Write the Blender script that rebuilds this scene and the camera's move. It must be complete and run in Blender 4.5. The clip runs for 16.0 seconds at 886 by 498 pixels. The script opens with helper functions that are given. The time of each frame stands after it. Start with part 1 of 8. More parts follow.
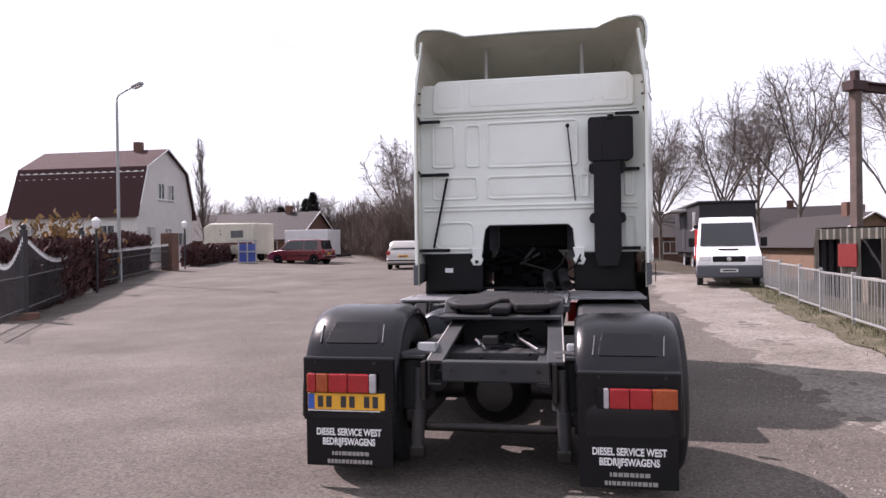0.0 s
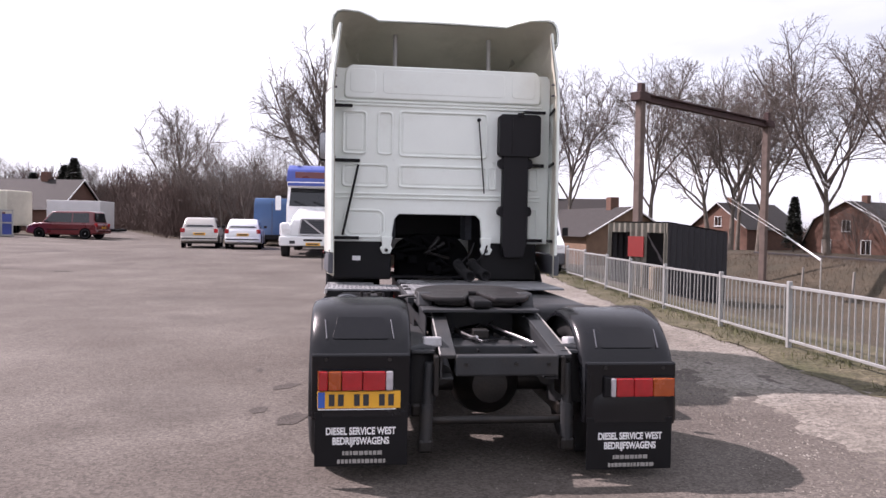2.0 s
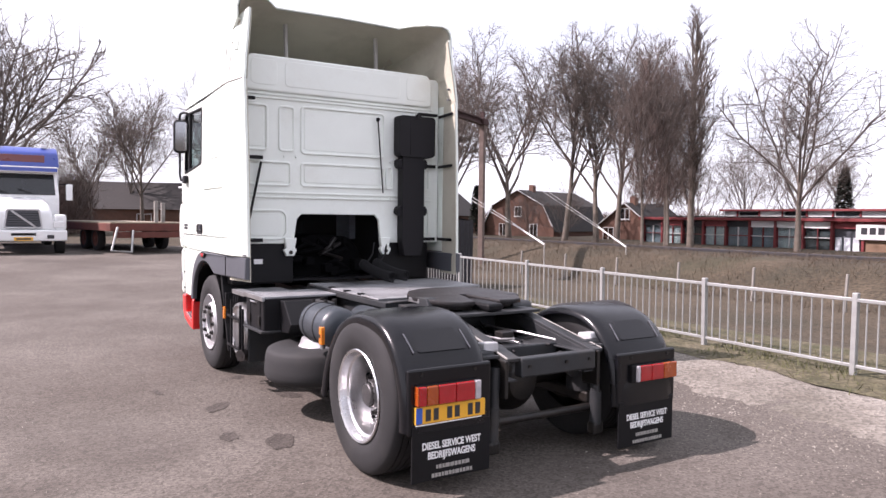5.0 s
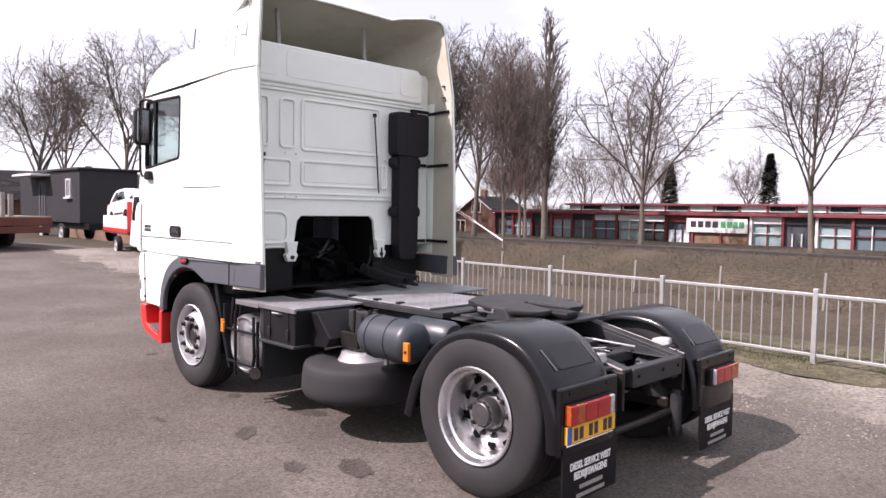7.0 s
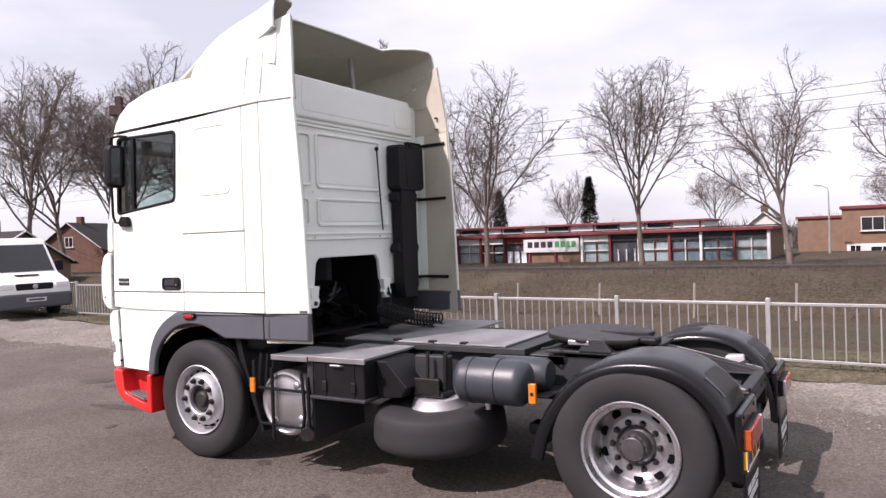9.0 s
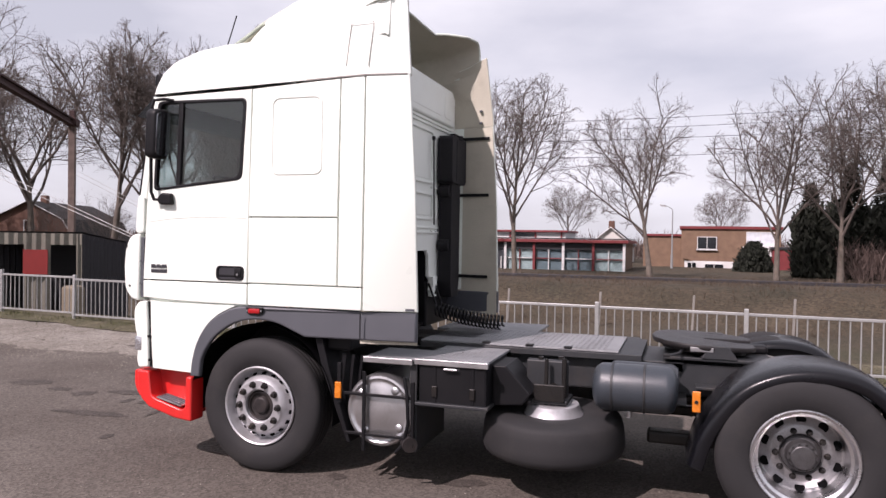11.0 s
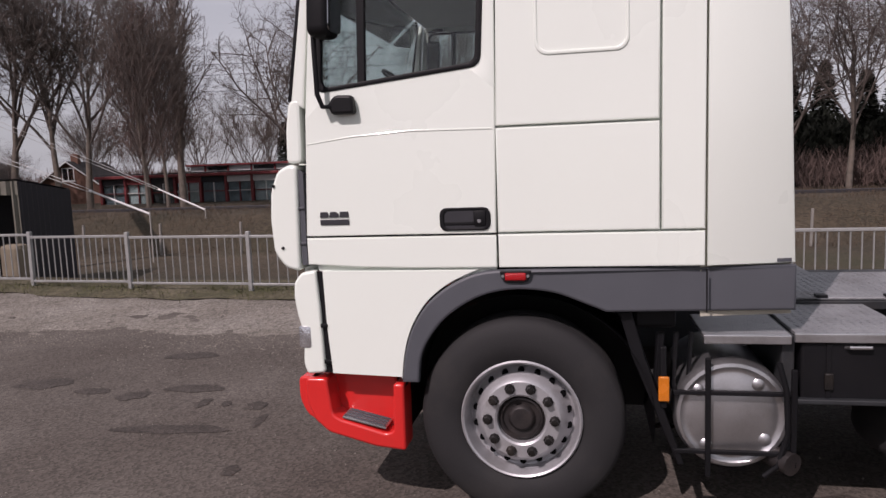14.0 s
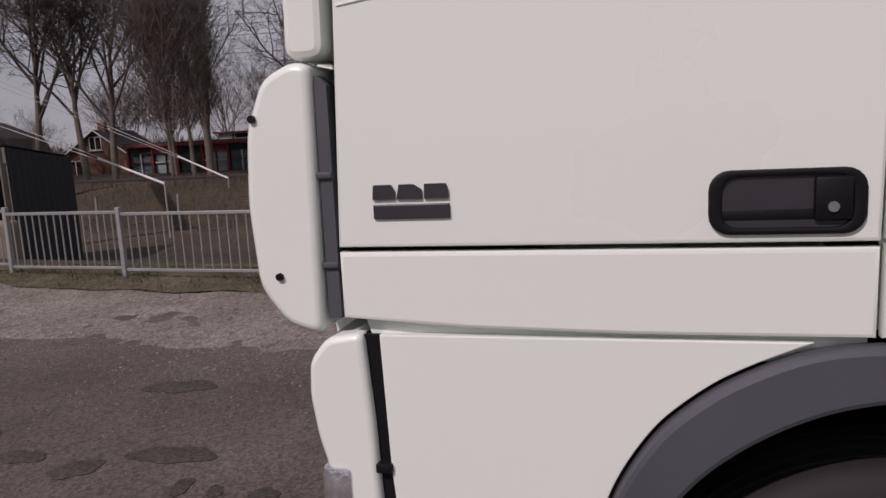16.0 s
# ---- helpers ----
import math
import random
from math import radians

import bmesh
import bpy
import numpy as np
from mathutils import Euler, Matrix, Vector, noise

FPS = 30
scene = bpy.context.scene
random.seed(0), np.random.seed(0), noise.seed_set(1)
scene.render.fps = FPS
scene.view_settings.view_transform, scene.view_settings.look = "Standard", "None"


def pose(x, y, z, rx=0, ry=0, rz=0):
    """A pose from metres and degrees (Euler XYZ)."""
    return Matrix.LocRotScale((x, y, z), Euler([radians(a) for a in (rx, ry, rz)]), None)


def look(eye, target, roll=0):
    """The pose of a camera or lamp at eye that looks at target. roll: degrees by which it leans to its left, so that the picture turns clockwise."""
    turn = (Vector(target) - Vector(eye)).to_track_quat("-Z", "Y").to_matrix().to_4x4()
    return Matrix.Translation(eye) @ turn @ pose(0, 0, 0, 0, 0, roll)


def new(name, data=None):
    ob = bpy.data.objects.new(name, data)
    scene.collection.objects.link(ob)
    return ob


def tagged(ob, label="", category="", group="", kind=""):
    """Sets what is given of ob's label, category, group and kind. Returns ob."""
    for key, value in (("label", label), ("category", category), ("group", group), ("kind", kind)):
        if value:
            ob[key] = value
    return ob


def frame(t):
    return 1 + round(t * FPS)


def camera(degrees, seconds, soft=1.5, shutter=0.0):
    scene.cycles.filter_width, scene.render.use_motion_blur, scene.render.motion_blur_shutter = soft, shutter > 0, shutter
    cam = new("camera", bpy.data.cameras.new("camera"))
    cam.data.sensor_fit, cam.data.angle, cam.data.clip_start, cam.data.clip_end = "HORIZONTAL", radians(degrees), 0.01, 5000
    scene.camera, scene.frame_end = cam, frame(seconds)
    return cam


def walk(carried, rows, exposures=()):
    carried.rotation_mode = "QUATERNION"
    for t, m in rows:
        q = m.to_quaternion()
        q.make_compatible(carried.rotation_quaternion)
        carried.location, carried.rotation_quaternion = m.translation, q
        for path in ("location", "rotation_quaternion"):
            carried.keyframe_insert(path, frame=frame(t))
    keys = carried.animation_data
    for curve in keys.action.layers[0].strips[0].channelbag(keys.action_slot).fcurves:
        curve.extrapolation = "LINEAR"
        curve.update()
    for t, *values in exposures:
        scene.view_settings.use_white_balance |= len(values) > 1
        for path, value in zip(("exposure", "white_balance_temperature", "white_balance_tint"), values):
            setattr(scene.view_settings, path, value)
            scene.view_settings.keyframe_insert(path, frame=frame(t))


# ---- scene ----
cam = camera(63.0, 16.0)
PATH = [
    (0, (0.564, -4.962, 1.479), (0.1920, -2.9972, 1.4736), -0.84),
    (0.5, (0.170, -5.032, 1.495), (-0.1204, -3.0534, 1.4895), 0.62),
    (1, (-0.197, -5.130, 1.564), (-0.3632, -3.1377, 1.5253), 1.19),
    (1.5, (-0.558, -5.056, 1.587), (-0.5070, -3.0574, 1.5358), -0.92),
    (2, (-0.941, -5.006, 1.572), (-0.6896, -3.0226, 1.5122), 1.07),
    (2.5, (-1.308, -4.992, 1.614), (-0.8842, -3.0392, 1.5405), 0.34),
    (3, (-1.652, -4.884, 1.633), (-1.0420, -2.9817, 1.5491), -0.57),
    (3.5, (-2.062, -4.822, 1.637), (-1.2992, -2.9746, 1.5683), -0.88),
    (4, (-2.507, -4.758, 1.680), (-1.6635, -2.9465, 1.5897), 0.73),
    (4.5, (-2.879, -4.519, 1.710), (-1.9378, -2.7569, 1.6181), -0.50),
    (5, (-3.224, -4.285, 1.695), (-2.1638, -2.5913, 1.6075), 0.67),
    (7.5, (-4.794, -2.625, 1.824), (-3.3078, -1.2901, 1.7404), 0.67),
    (8, (-5.128, -2.260, 1.854), (-3.5622, -1.0159, 1.8090), 0.36),
    (8.5, (-5.313, -1.797, 1.853), (-3.6662, -0.6629, 1.8187), -1.53),
    (11, (-6.016, 0.723, 1.822), (-4.1185, 1.3535, 1.7948), 0.92),
    (11.5, (-5.988, 1.269, 1.843), (-4.0566, 1.7832, 1.7738), -0.52),
    (12, (-5.981, 1.855, 1.884), (-4.0212, 2.2446, 1.7965), 0.11),
    (12.5, (-5.781, 2.354, 1.835), (-3.8262, 2.7624, 1.7233), -0.56),
    (13, (-5.472, 2.787, 1.852), (-3.5227, 3.2090, 1.7045), -1.13),
    (13.5, (-5.132, 3.221, 1.846), (-3.1891, 3.6572, 1.6653), -0.40),
    (14, (-4.691, 3.464, 1.792), (-2.7425, 3.8549, 1.5642), -2.13),
    (14.5, (-4.194, 3.675, 1.775), (-2.2423, 4.0300, 1.5203), 0.14),
    (15, (-3.707, 3.857, 1.768), (-1.7559, 4.1918, 1.4812), -1.70),
    (15.5, (-3.047, 4.073, 1.713), (-1.1189, 4.4774, 1.3687), -3.15),
    (16, (-2.564, 4.318, 1.677), (-0.6476, 4.7938, 1.3606), -2.89),
]
walk(cam, [(t, look(eye, target, roll)) for t, eye, target, roll in PATH],
     [(0, 1.08, 6380, 33), (2, 1.13, 6380, 32), (4, 1.30, 6380, 31), (5, 1.34, 6400, 31), (8.5, 0.96, 6500, 32), (11, 0.60, 6500, 32), (12, 0.48, 6500, 32), (13, 0.28, 6500, 32), (14, -0.1, 6500, 31), (15, -0.36, 6500, 30), (16, -0.56, 6500, 33)])

# ---- world and sun ----
SUN_WAY = Vector((-0.88, 0.42, 1.0)).normalized()
world = bpy.data.worlds.new("sky")
scene.world = world
world.use_nodes = True
wn, wl = world.node_tree.nodes, world.node_tree.links
wn.clear()
sky = wn.new("ShaderNodeTexSky")
sky.sky_type, sky.sun_disc = "NISHITA", False
sky.sun_elevation = math.asin(SUN_WAY.z)
sky.sun_rotation = math.atan2(SUN_WAY.x, SUN_WAY.y)
sky.air_density, sky.dust_density = 1.0, 2.5
coord = wn.new("ShaderNodeTexCoord")
squash = wn.new("ShaderNodeMapping")
squash.inputs["Scale"].default_value = (1.0, 1.0, 3.2)
cloud = wn.new("ShaderNodeTexNoise")
cloud.inputs["Scale"].default_value, cloud.inputs["Detail"].default_value = 2.1, 7.0
cloud_ramp = wn.new("ShaderNodeValToRGB")
cloud_ramp.color_ramp.elements[0].position, cloud_ramp.color_ramp.elements[1].position = 0.34, 0.66
cloud_ramp.color_ramp.elements[0].color = (0.58, 0.58, 0.58, 1)
sky_mix = wn.new("ShaderNodeMix")
sky_mix.data_type = "RGBA"
sky_mix.inputs[7].default_value = (11.2, 12.3, 12.2, 1)
back = wn.new("ShaderNodeBackground")
back.inputs["Strength"].default_value = 0.052
world_out = wn.new("ShaderNodeOutputWorld")
wl.new(coord.outputs["Generated"], squash.inputs["Vector"])
wl.new(squash.outputs["Vector"], cloud.inputs["Vector"])
wl.new(cloud.outputs["Fac"], cloud_ramp.inputs["Fac"])
wl.new(cloud_ramp.outputs["Color"], sky_mix.inputs[0])
wl.new(sky.outputs["Color"], sky_mix.inputs[6])
wl.new(sky_mix.outputs[2], back.inputs["Color"])
wl.new(back.outputs["Background"], world_out.inputs["Surface"])
sun_data = bpy.data.lights.new("sun", "SUN")
sun_data.energy, sun_data.angle, sun_data.color = 3.65, radians(0.6), (1.0, 0.95, 0.88)
sun = new("sun", sun_data)
sun.matrix_world = look(SUN_WAY * 60, (0, 0, 0))
scene.view_settings.exposure = 0.0

# ---- materials ----
MATS = {}


def paint(name, color, rough=0.5, metal=0.0, vary=0.12, scale=6.0, fine=60.0, bump=0.02, coat=0.0, dirt=None, dirt_amount=0.35, per_object=0.0, spec=0.5):
    """A surface with broad and fine variation, a little relief, and patches of dirt if a colour is given."""
    if name in MATS:
        return MATS[name]
    m = bpy.data.materials.new(name)
    m.use_nodes = True
    n, l = m.node_tree.nodes, m.node_tree.links
    b = n["Principled BSDF"]
    b.inputs["Roughness"].default_value, b.inputs["Metallic"].default_value = rough, metal
    b.inputs["Coat Weight"].default_value = coat
    b.inputs["Coat Roughness"].default_value = 0.08
    b.inputs["Specular IOR Level"].default_value = spec
    tc = n.new("ShaderNodeTexCoord")
    big = n.new("ShaderNodeTexNoise")
    big.inputs["Scale"].default_value, big.inputs["Detail"].default_value = scale, 5.0
    small = n.new("ShaderNodeTexNoise")
    small.inputs["Scale"].default_value, small.inputs["Detail"].default_value = fine, 3.0
    l.new(tc.outputs["Object"], big.inputs["Vector"])
    l.new(tc.outputs["Object"], small.inputs["Vector"])
    both = n.new("ShaderNodeMath")
    both.operation = "MULTIPLY_ADD"
    both.inputs[1].default_value = 0.45
    l.new(small.outputs["Fac"], both.inputs[0])
    l.new(big.outputs["Fac"], both.inputs[2])
    span = n.new("ShaderNodeMapRange")
    span.inputs["From Min"].default_value, span.inputs["From Max"].default_value = 0.45, 1.0
    span.inputs["To Min"].default_value, span.inputs["To Max"].default_value = 1 - vary, 1 + vary
    l.new(both.outputs[0], span.inputs["Value"])
    mul = n.new("ShaderNodeMix")
    mul.data_type, mul.blend_type = "RGBA", "MULTIPLY"
    mul.inputs[0].default_value = 1.0
    mul.inputs[6].default_value = (*color, 1)
    l.new(span.outputs["Result"], mul.inputs[7])
    last = mul.outputs[2]
    if per_object:
        info = n.new("ShaderNodeObjectInfo")
        r = n.new("ShaderNodeMapRange")
        r.inputs["To Min"].default_value, r.inputs["To Max"].default_value = 1 - per_object, 1 + per_object
        l.new(info.outputs["Random"], r.inputs["Value"])
        mo = n.new("ShaderNodeMix")
        mo.data_type, mo.blend_type = "RGBA", "MULTIPLY"
        mo.inputs[0].default_value = 1.0
        l.new(last, mo.inputs[6])
        l.new(r.outputs["Result"], mo.inputs[7])
        last = mo.outputs[2]
    if dirt:
        patch = n.new("ShaderNodeTexNoise")
        patch.inputs["Scale"].default_value, patch.inputs["Detail"].default_value = scale * 0.6, 9.0
        patch.inputs["Roughness"].default_value = 0.7
        l.new(tc.outputs["Object"], patch.inputs["Vector"])
        pr = n.new("ShaderNodeMapRange")
        pr.inputs["From Min"].default_value, pr.inputs["From Max"].default_value = 0.5, 0.75
        pr.inputs["To Max"].default_value = dirt_amount
        l.new(patch.outputs["Fac"], pr.inputs["Value"])
        dm = n.new("ShaderNodeMix")
        dm.data_type = "RGBA"
        dm.inputs[7].default_value = (*dirt, 1)
        l.new(pr.outputs["Result"], dm.inputs[0])
        l.new(last, dm.inputs[6])
        last = dm.outputs[2]
    l.new(last, b.inputs["Base Color"])
    rr = n.new("ShaderNodeMapRange")
    rr.inputs["To Min"].default_value, rr.inputs["To Max"].default_value = max(rough - 0.08, 0.02), min(rough + 0.1, 1)
    l.new(big.outputs["Fac"], rr.inputs["Value"])
    l.new(rr.outputs["Result"], b.inputs["Roughness"])
    if bump:
        bp = n.new("ShaderNodeBump")
        bp.inputs["Strength"].default_value, bp.inputs["Distance"].default_value = 0.5, bump
        l.new(small.outputs["Fac"], bp.inputs["Height"])
        l.new(bp.outputs["Normal"], b.inputs["Normal"])
    MATS[name] = m
    return m


def clear_glass(name, color=(0.75, 0.82, 0.8), rough=0.02, sheen=0.05):
    if name in MATS:
        return MATS[name]
    m = bpy.data.materials.new(name)
    m.use_nodes = True
    n, l = m.node_tree.nodes, m.node_tree.links
    n.clear()
    out = n.new("ShaderNodeOutputMaterial")
    see = n.new("ShaderNodeBsdfTransparent")
    see.inputs["Color"].default_value = (*color, 1)
    gloss = n.new("ShaderNodeBsdfGlossy")
    gloss.inputs["Roughness"].default_value = rough
    face = n.new("ShaderNodeLayerWeight")
    face.inputs["Blend"].default_value = 0.5
    steep = n.new("ShaderNodeMath")
    steep.operation = "POWER"
    steep.inputs[1].default_value = 5.0
    fres = n.new("ShaderNodeMath")
    fres.operation = "MULTIPLY_ADD"
    fres.inputs[1].default_value, fres.inputs[2].default_value = 0.9, sheen
    l.new(face.outputs["Facing"], steep.inputs[0])
    l.new(steep.outputs[0], fres.inputs[0])
    mx = n.new("ShaderNodeMixShader")
    l.new(fres.outputs[0], mx.inputs["Fac"])
    l.new(see.outputs["BSDF"], mx.inputs[1])
    l.new(gloss.outputs["BSDF"], mx.inputs[2])
    l.new(mx.outputs["Shader"], out.inputs["Surface"])
    MATS[name] = m
    return m


WHITE = paint("white_cab_paint", (0.745, 0.80, 0.735), 0.28, vary=0.015, scale=1.1, fine=160, bump=0.0, coat=0.5, dirt=(0.62, 0.60, 0.53), dirt_amount=0.05)
BACKWHITE = paint("weathered_white_paint", (0.77, 0.815, 0.77), 0.42, vary=0.04, scale=2.2, fine=90, bump=0.0, dirt=(0.50, 0.46, 0.39), dirt_amount=0.25)
CREAM = paint("raw_cream_fibreglass", (0.475, 0.452, 0.372), 0.55, vary=0.08, scale=3, fine=90, bump=0.01, dirt=(0.272, 0.232, 0.176), dirt_amount=0.45)
GREYTRIM = paint("grey_plastic_trim", (0.069, 0.0732, 0.084), 0.5, vary=0.06, scale=5, fine=240, bump=0.0006)
BLACK = paint("black_plastic", (0.006, 0.006, 0.0072), 0.5, vary=0.2, scale=5, fine=150, bump=0.001, dirt=(0.016, 0.0145, 0.014), dirt_amount=0.3, spec=0.22)
# Near-black: the shade inside hollows and holes is put into this colour.
HOLLOW = paint("hollow_shade_black", (0.004, 0.004, 0.0045), 0.95, vary=0.2, scale=5, fine=60, bump=0.0, spec=0.05)
FENDER = paint("dusty_black_fender_plastic", (0.005, 0.0052, 0.0068), 0.24, vary=0.2, scale=3, fine=160, bump=0.0008, dirt=(0.015, 0.0140, 0.0140), dirt_amount=0.3, spec=0.35)
POSTGREY = paint("dull_grey_post_paint", (0.30, 0.29, 0.27), 0.5, vary=0.1, scale=6, fine=90, bump=0.002)
INTAKE = paint("matt_black_intake_plastic", (0.0105, 0.0098, 0.0118), 0.62, vary=0.12, scale=3, fine=200, bump=0.001, spec=0.25)
RUSTHUB = paint("rust_stained_hub", (0.032, 0.028, 0.028), 0.5, metal=0.4, vary=0.4, scale=14, fine=120, bump=0.001, dirt=(0.06, 0.042, 0.034), dirt_amount=0.5)
HUBGREY = paint("grey_hub_steel", (0.085, 0.083, 0.085), 0.42, metal=0.6, vary=0.3, scale=14, fine=120, bump=0.002, dirt=(0.03, 0.025, 0.02), dirt_amount=0.6)
WORNPLATE = paint("worn_greasy_plate", (0.019, 0.017, 0.0175), 0.45, metal=0.35, vary=0.4, scale=9, fine=70, bump=0.004, dirt=(0.042, 0.035, 0.032), dirt_amount=0.6)
CHASSIS = paint("dark_grey_chassis_paint", (0.0189, 0.021, 0.0235), 0.55, vary=0.3, scale=6, fine=80, bump=0.002, dirt=(0.0546, 0.0441, 0.0357), dirt_amount=0.5)
GREASE = paint("greasy_dark_steel", (0.0126, 0.0113, 0.0105), 0.42, metal=0.3, vary=0.4, scale=7, fine=60, bump=0.004, dirt=(0.042, 0.0315, 0.0231), dirt_amount=0.6)
RUBBER = paint("black_rubber", (0.0127, 0.0123, 0.0132), 0.78, vary=0.2, scale=5, fine=120, bump=0.0015, dirt=(0.0455, 0.041, 0.0364), dirt_amount=0.35)
ALLOY = paint("bare_aluminium", (0.496, 0.496, 0.504), 0.33, metal=0.9, vary=0.12, scale=8, fine=150, bump=0.0008, dirt=(0.264, 0.24, 0.216), dirt_amount=0.4)
SILVER = paint("silver_wheel_paint", (0.46, 0.46, 0.475), 0.44, metal=0.6, vary=0.12, scale=8, fine=120, bump=0.0006, dirt=(0.2, 0.176, 0.152), dirt_amount=0.45)
TREAD = paint("checker_plate_steel", (0.27, 0.275, 0.285), 0.5, metal=0.4, vary=0.2, scale=4, fine=110, bump=0.02, dirt=(0.0896, 0.0784, 0.0672), dirt_amount=0.5)
RED = paint("red_bumper_paint", (0.62, 0.022, 0.018), 0.3, vary=0.06, scale=3, fine=120, bump=0.0, coat=0.5, dirt=(0.30, 0.05, 0.04), dirt_amount=0.25)
TANKGREY = paint("blue_grey_tank_paint", (0.032, 0.039, 0.047), 0.36, vary=0.12, scale=4, fine=120, bump=0.003, dirt=(0.084, 0.078, 0.072), dirt_amount=0.3)
# Darker copy of the orange lens: the shaded rear is in its colour.
LAMPORANGE = paint("shaded_orange_lens", (0.34, 0.058, 0.006), 0.25, vary=0.15, scale=20, fine=300, bump=0.004, coat=0.4)
LAMPWHITE = paint("dull_white_lens", (0.42, 0.40, 0.42), 0.25, vary=0.15, scale=20, fine=300, bump=0.004, coat=0.4)
ORANGE = paint("orange_lens", (0.595, 0.168, 0.0084), 0.25, vary=0.1, scale=20, fine=300, bump=0.004, coat=0.4)
REDLENS = paint("red_lens", (0.36, 0.008, 0.010), 0.2, vary=0.15, scale=20, fine=300, bump=0.004, coat=0.4)
WHITELENS = paint("white_lens", (0.72, 0.72, 0.72), 0.22, vary=0.1, scale=20, fine=300, bump=0.004, coat=0.4)
HEADGLASS = paint("headlamp_reflector", (0.62, 0.63, 0.65), 0.12, metal=0.8, vary=0.3, scale=30, fine=90, bump=0.004, coat=0.6)
SMOKE = clear_glass("smoked_visor", (0.16, 0.15, 0.15), 0.15)
YELLOW = paint("yellow_plate", (0.78, 0.40, 0.03), 0.4, vary=0.06, scale=10, fine=200, bump=0.0)
PLATEBLUE = paint("plate_blue", (0.03, 0.10, 0.42), 0.4, vary=0.05, bump=0.0)
LETTER = paint("white_print", (0.78, 0.78, 0.78), 0.5, vary=0.12, scale=20, fine=200, bump=0.0)
POLISHED = paint("polished_aluminium_rim", (0.66, 0.66, 0.675), 0.28, metal=0.95, vary=0.18, scale=5, fine=70, bump=0.002, dirt=(0.18, 0.16, 0.14), dirt_amount=0.3)
# Disc darker than the rim: the dish's shade is put into the colour.
SHADEDISC = paint("shaded_wheel_steel", (0.34, 0.335, 0.34), 0.4, metal=0.85, vary=0.3, scale=9, fine=90, bump=0.002, dirt=(0.1, 0.085, 0.07), dirt_amount=0.5)
DARKLETTER = paint("dark_print", (0.03, 0.03, 0.035), 0.4, vary=0.1, bump=0.0)
SEATCLOTH = paint("grey_seat_cloth", (0.10, 0.11, 0.13), 0.9, vary=0.2, scale=20, fine=300, bump=0.004)
TRIMIN = paint("grey_cab_lining", (0.55, 0.55, 0.54), 0.8, vary=0.1, scale=6, fine=200, bump=0.003)
WINDOW = clear_glass("window_glass", (0.84, 0.89, 0.88))
MIRROR = paint("mirror_glass", (0.35, 0.36, 0.38), 0.03, metal=1.0, vary=0.01, bump=0.0)
GALV = paint("galvanised_fence_steel", (0.3224, 0.3286, 0.3224), 0.42, metal=0.35, vary=0.15, scale=9, fine=120, bump=0.004, dirt=(0.2232, 0.1922, 0.155), dirt_amount=0.3, per_object=0.06)
CONCRETE = paint("weathered_concrete", (0.216, 0.204, 0.186), 0.9, vary=0.2, scale=4, fine=70, bump=0.02, dirt=(0.096, 0.09, 0.072), dirt_amount=0.5)
BARK = paint("grey_brown_bark", (0.128, 0.108, 0.090), 0.95, vary=0.35, scale=3, fine=25, bump=0.05, dirt=(0.160, 0.112, 0.068), dirt_amount=0.6)
TWIG = paint("brown_twigs", (0.112, 0.092, 0.080), 0.95, vary=0.3, scale=2, fine=20, bump=0.0)

# ---- mesh helpers ----


def part(name, bm, material, parent=None, label="", smooth=None, normals=True):
    me = bpy.data.meshes.new(name)
    if normals:
        bmesh.ops.recalc_face_normals(bm, faces=bm.faces)
    bm.to_mesh(me)
    bm.free()
    me.materials.append(material)
    if smooth is not None:
        me.shade_smooth()
        me.set_sharp_from_angle(angle=radians(smooth))
        for p in me.polygons:
            if len(p.vertices) > 6 or (p.area > 0.012 and max(abs(c) for c in p.normal) > 0.9999):
                p.use_smooth = False
    ob = new(name, me)
    if parent:
        ob.parent = parent
    if label:
        ob["label"] = label
    return ob


def thing(name, label, category, group="", at=None, kind=""):
    ob = new(name)
    ob.empty_display_size = 0.2
    if at is not None:
        ob.matrix_world = at
    return tagged(ob, label, category, group, kind)


def box(x0, x1, y0, y1, z0, z1, bevel=0.0, bm=None, seg=2):
    own = bmesh.new()
    bmesh.ops.create_cube(own, size=1, matrix=Matrix.Translation(((x0 + x1) / 2, (y0 + y1) / 2, (z0 + z1) / 2)) @ Matrix.Diagonal((abs(x1 - x0), abs(y1 - y0), abs(z1 - z0), 1)))
    if bevel:
        bmesh.ops.bevel(own, geom=own.edges[:], offset=bevel, segments=seg, profile=0.5, affect="EDGES", clamp_overlap=True)
    return merge(bm, own)


def merge(bm, own):
    if bm is None:
        return own
    me = bpy.data.meshes.new("tmp")
    own.to_mesh(me)
    own.free()
    bm.from_mesh(me)
    bpy.data.meshes.remove(me)
    return bm


def moved(own, m, bm=None):
    bmesh.ops.transform(own, matrix=m, verts=own.verts)
    return merge(bm, own)


AXIS = {"x": lambda a, b, w: (w, a, b), "y": lambda a, b, w: (a, w, b), "z": lambda a, b, w: (a, b, w)}


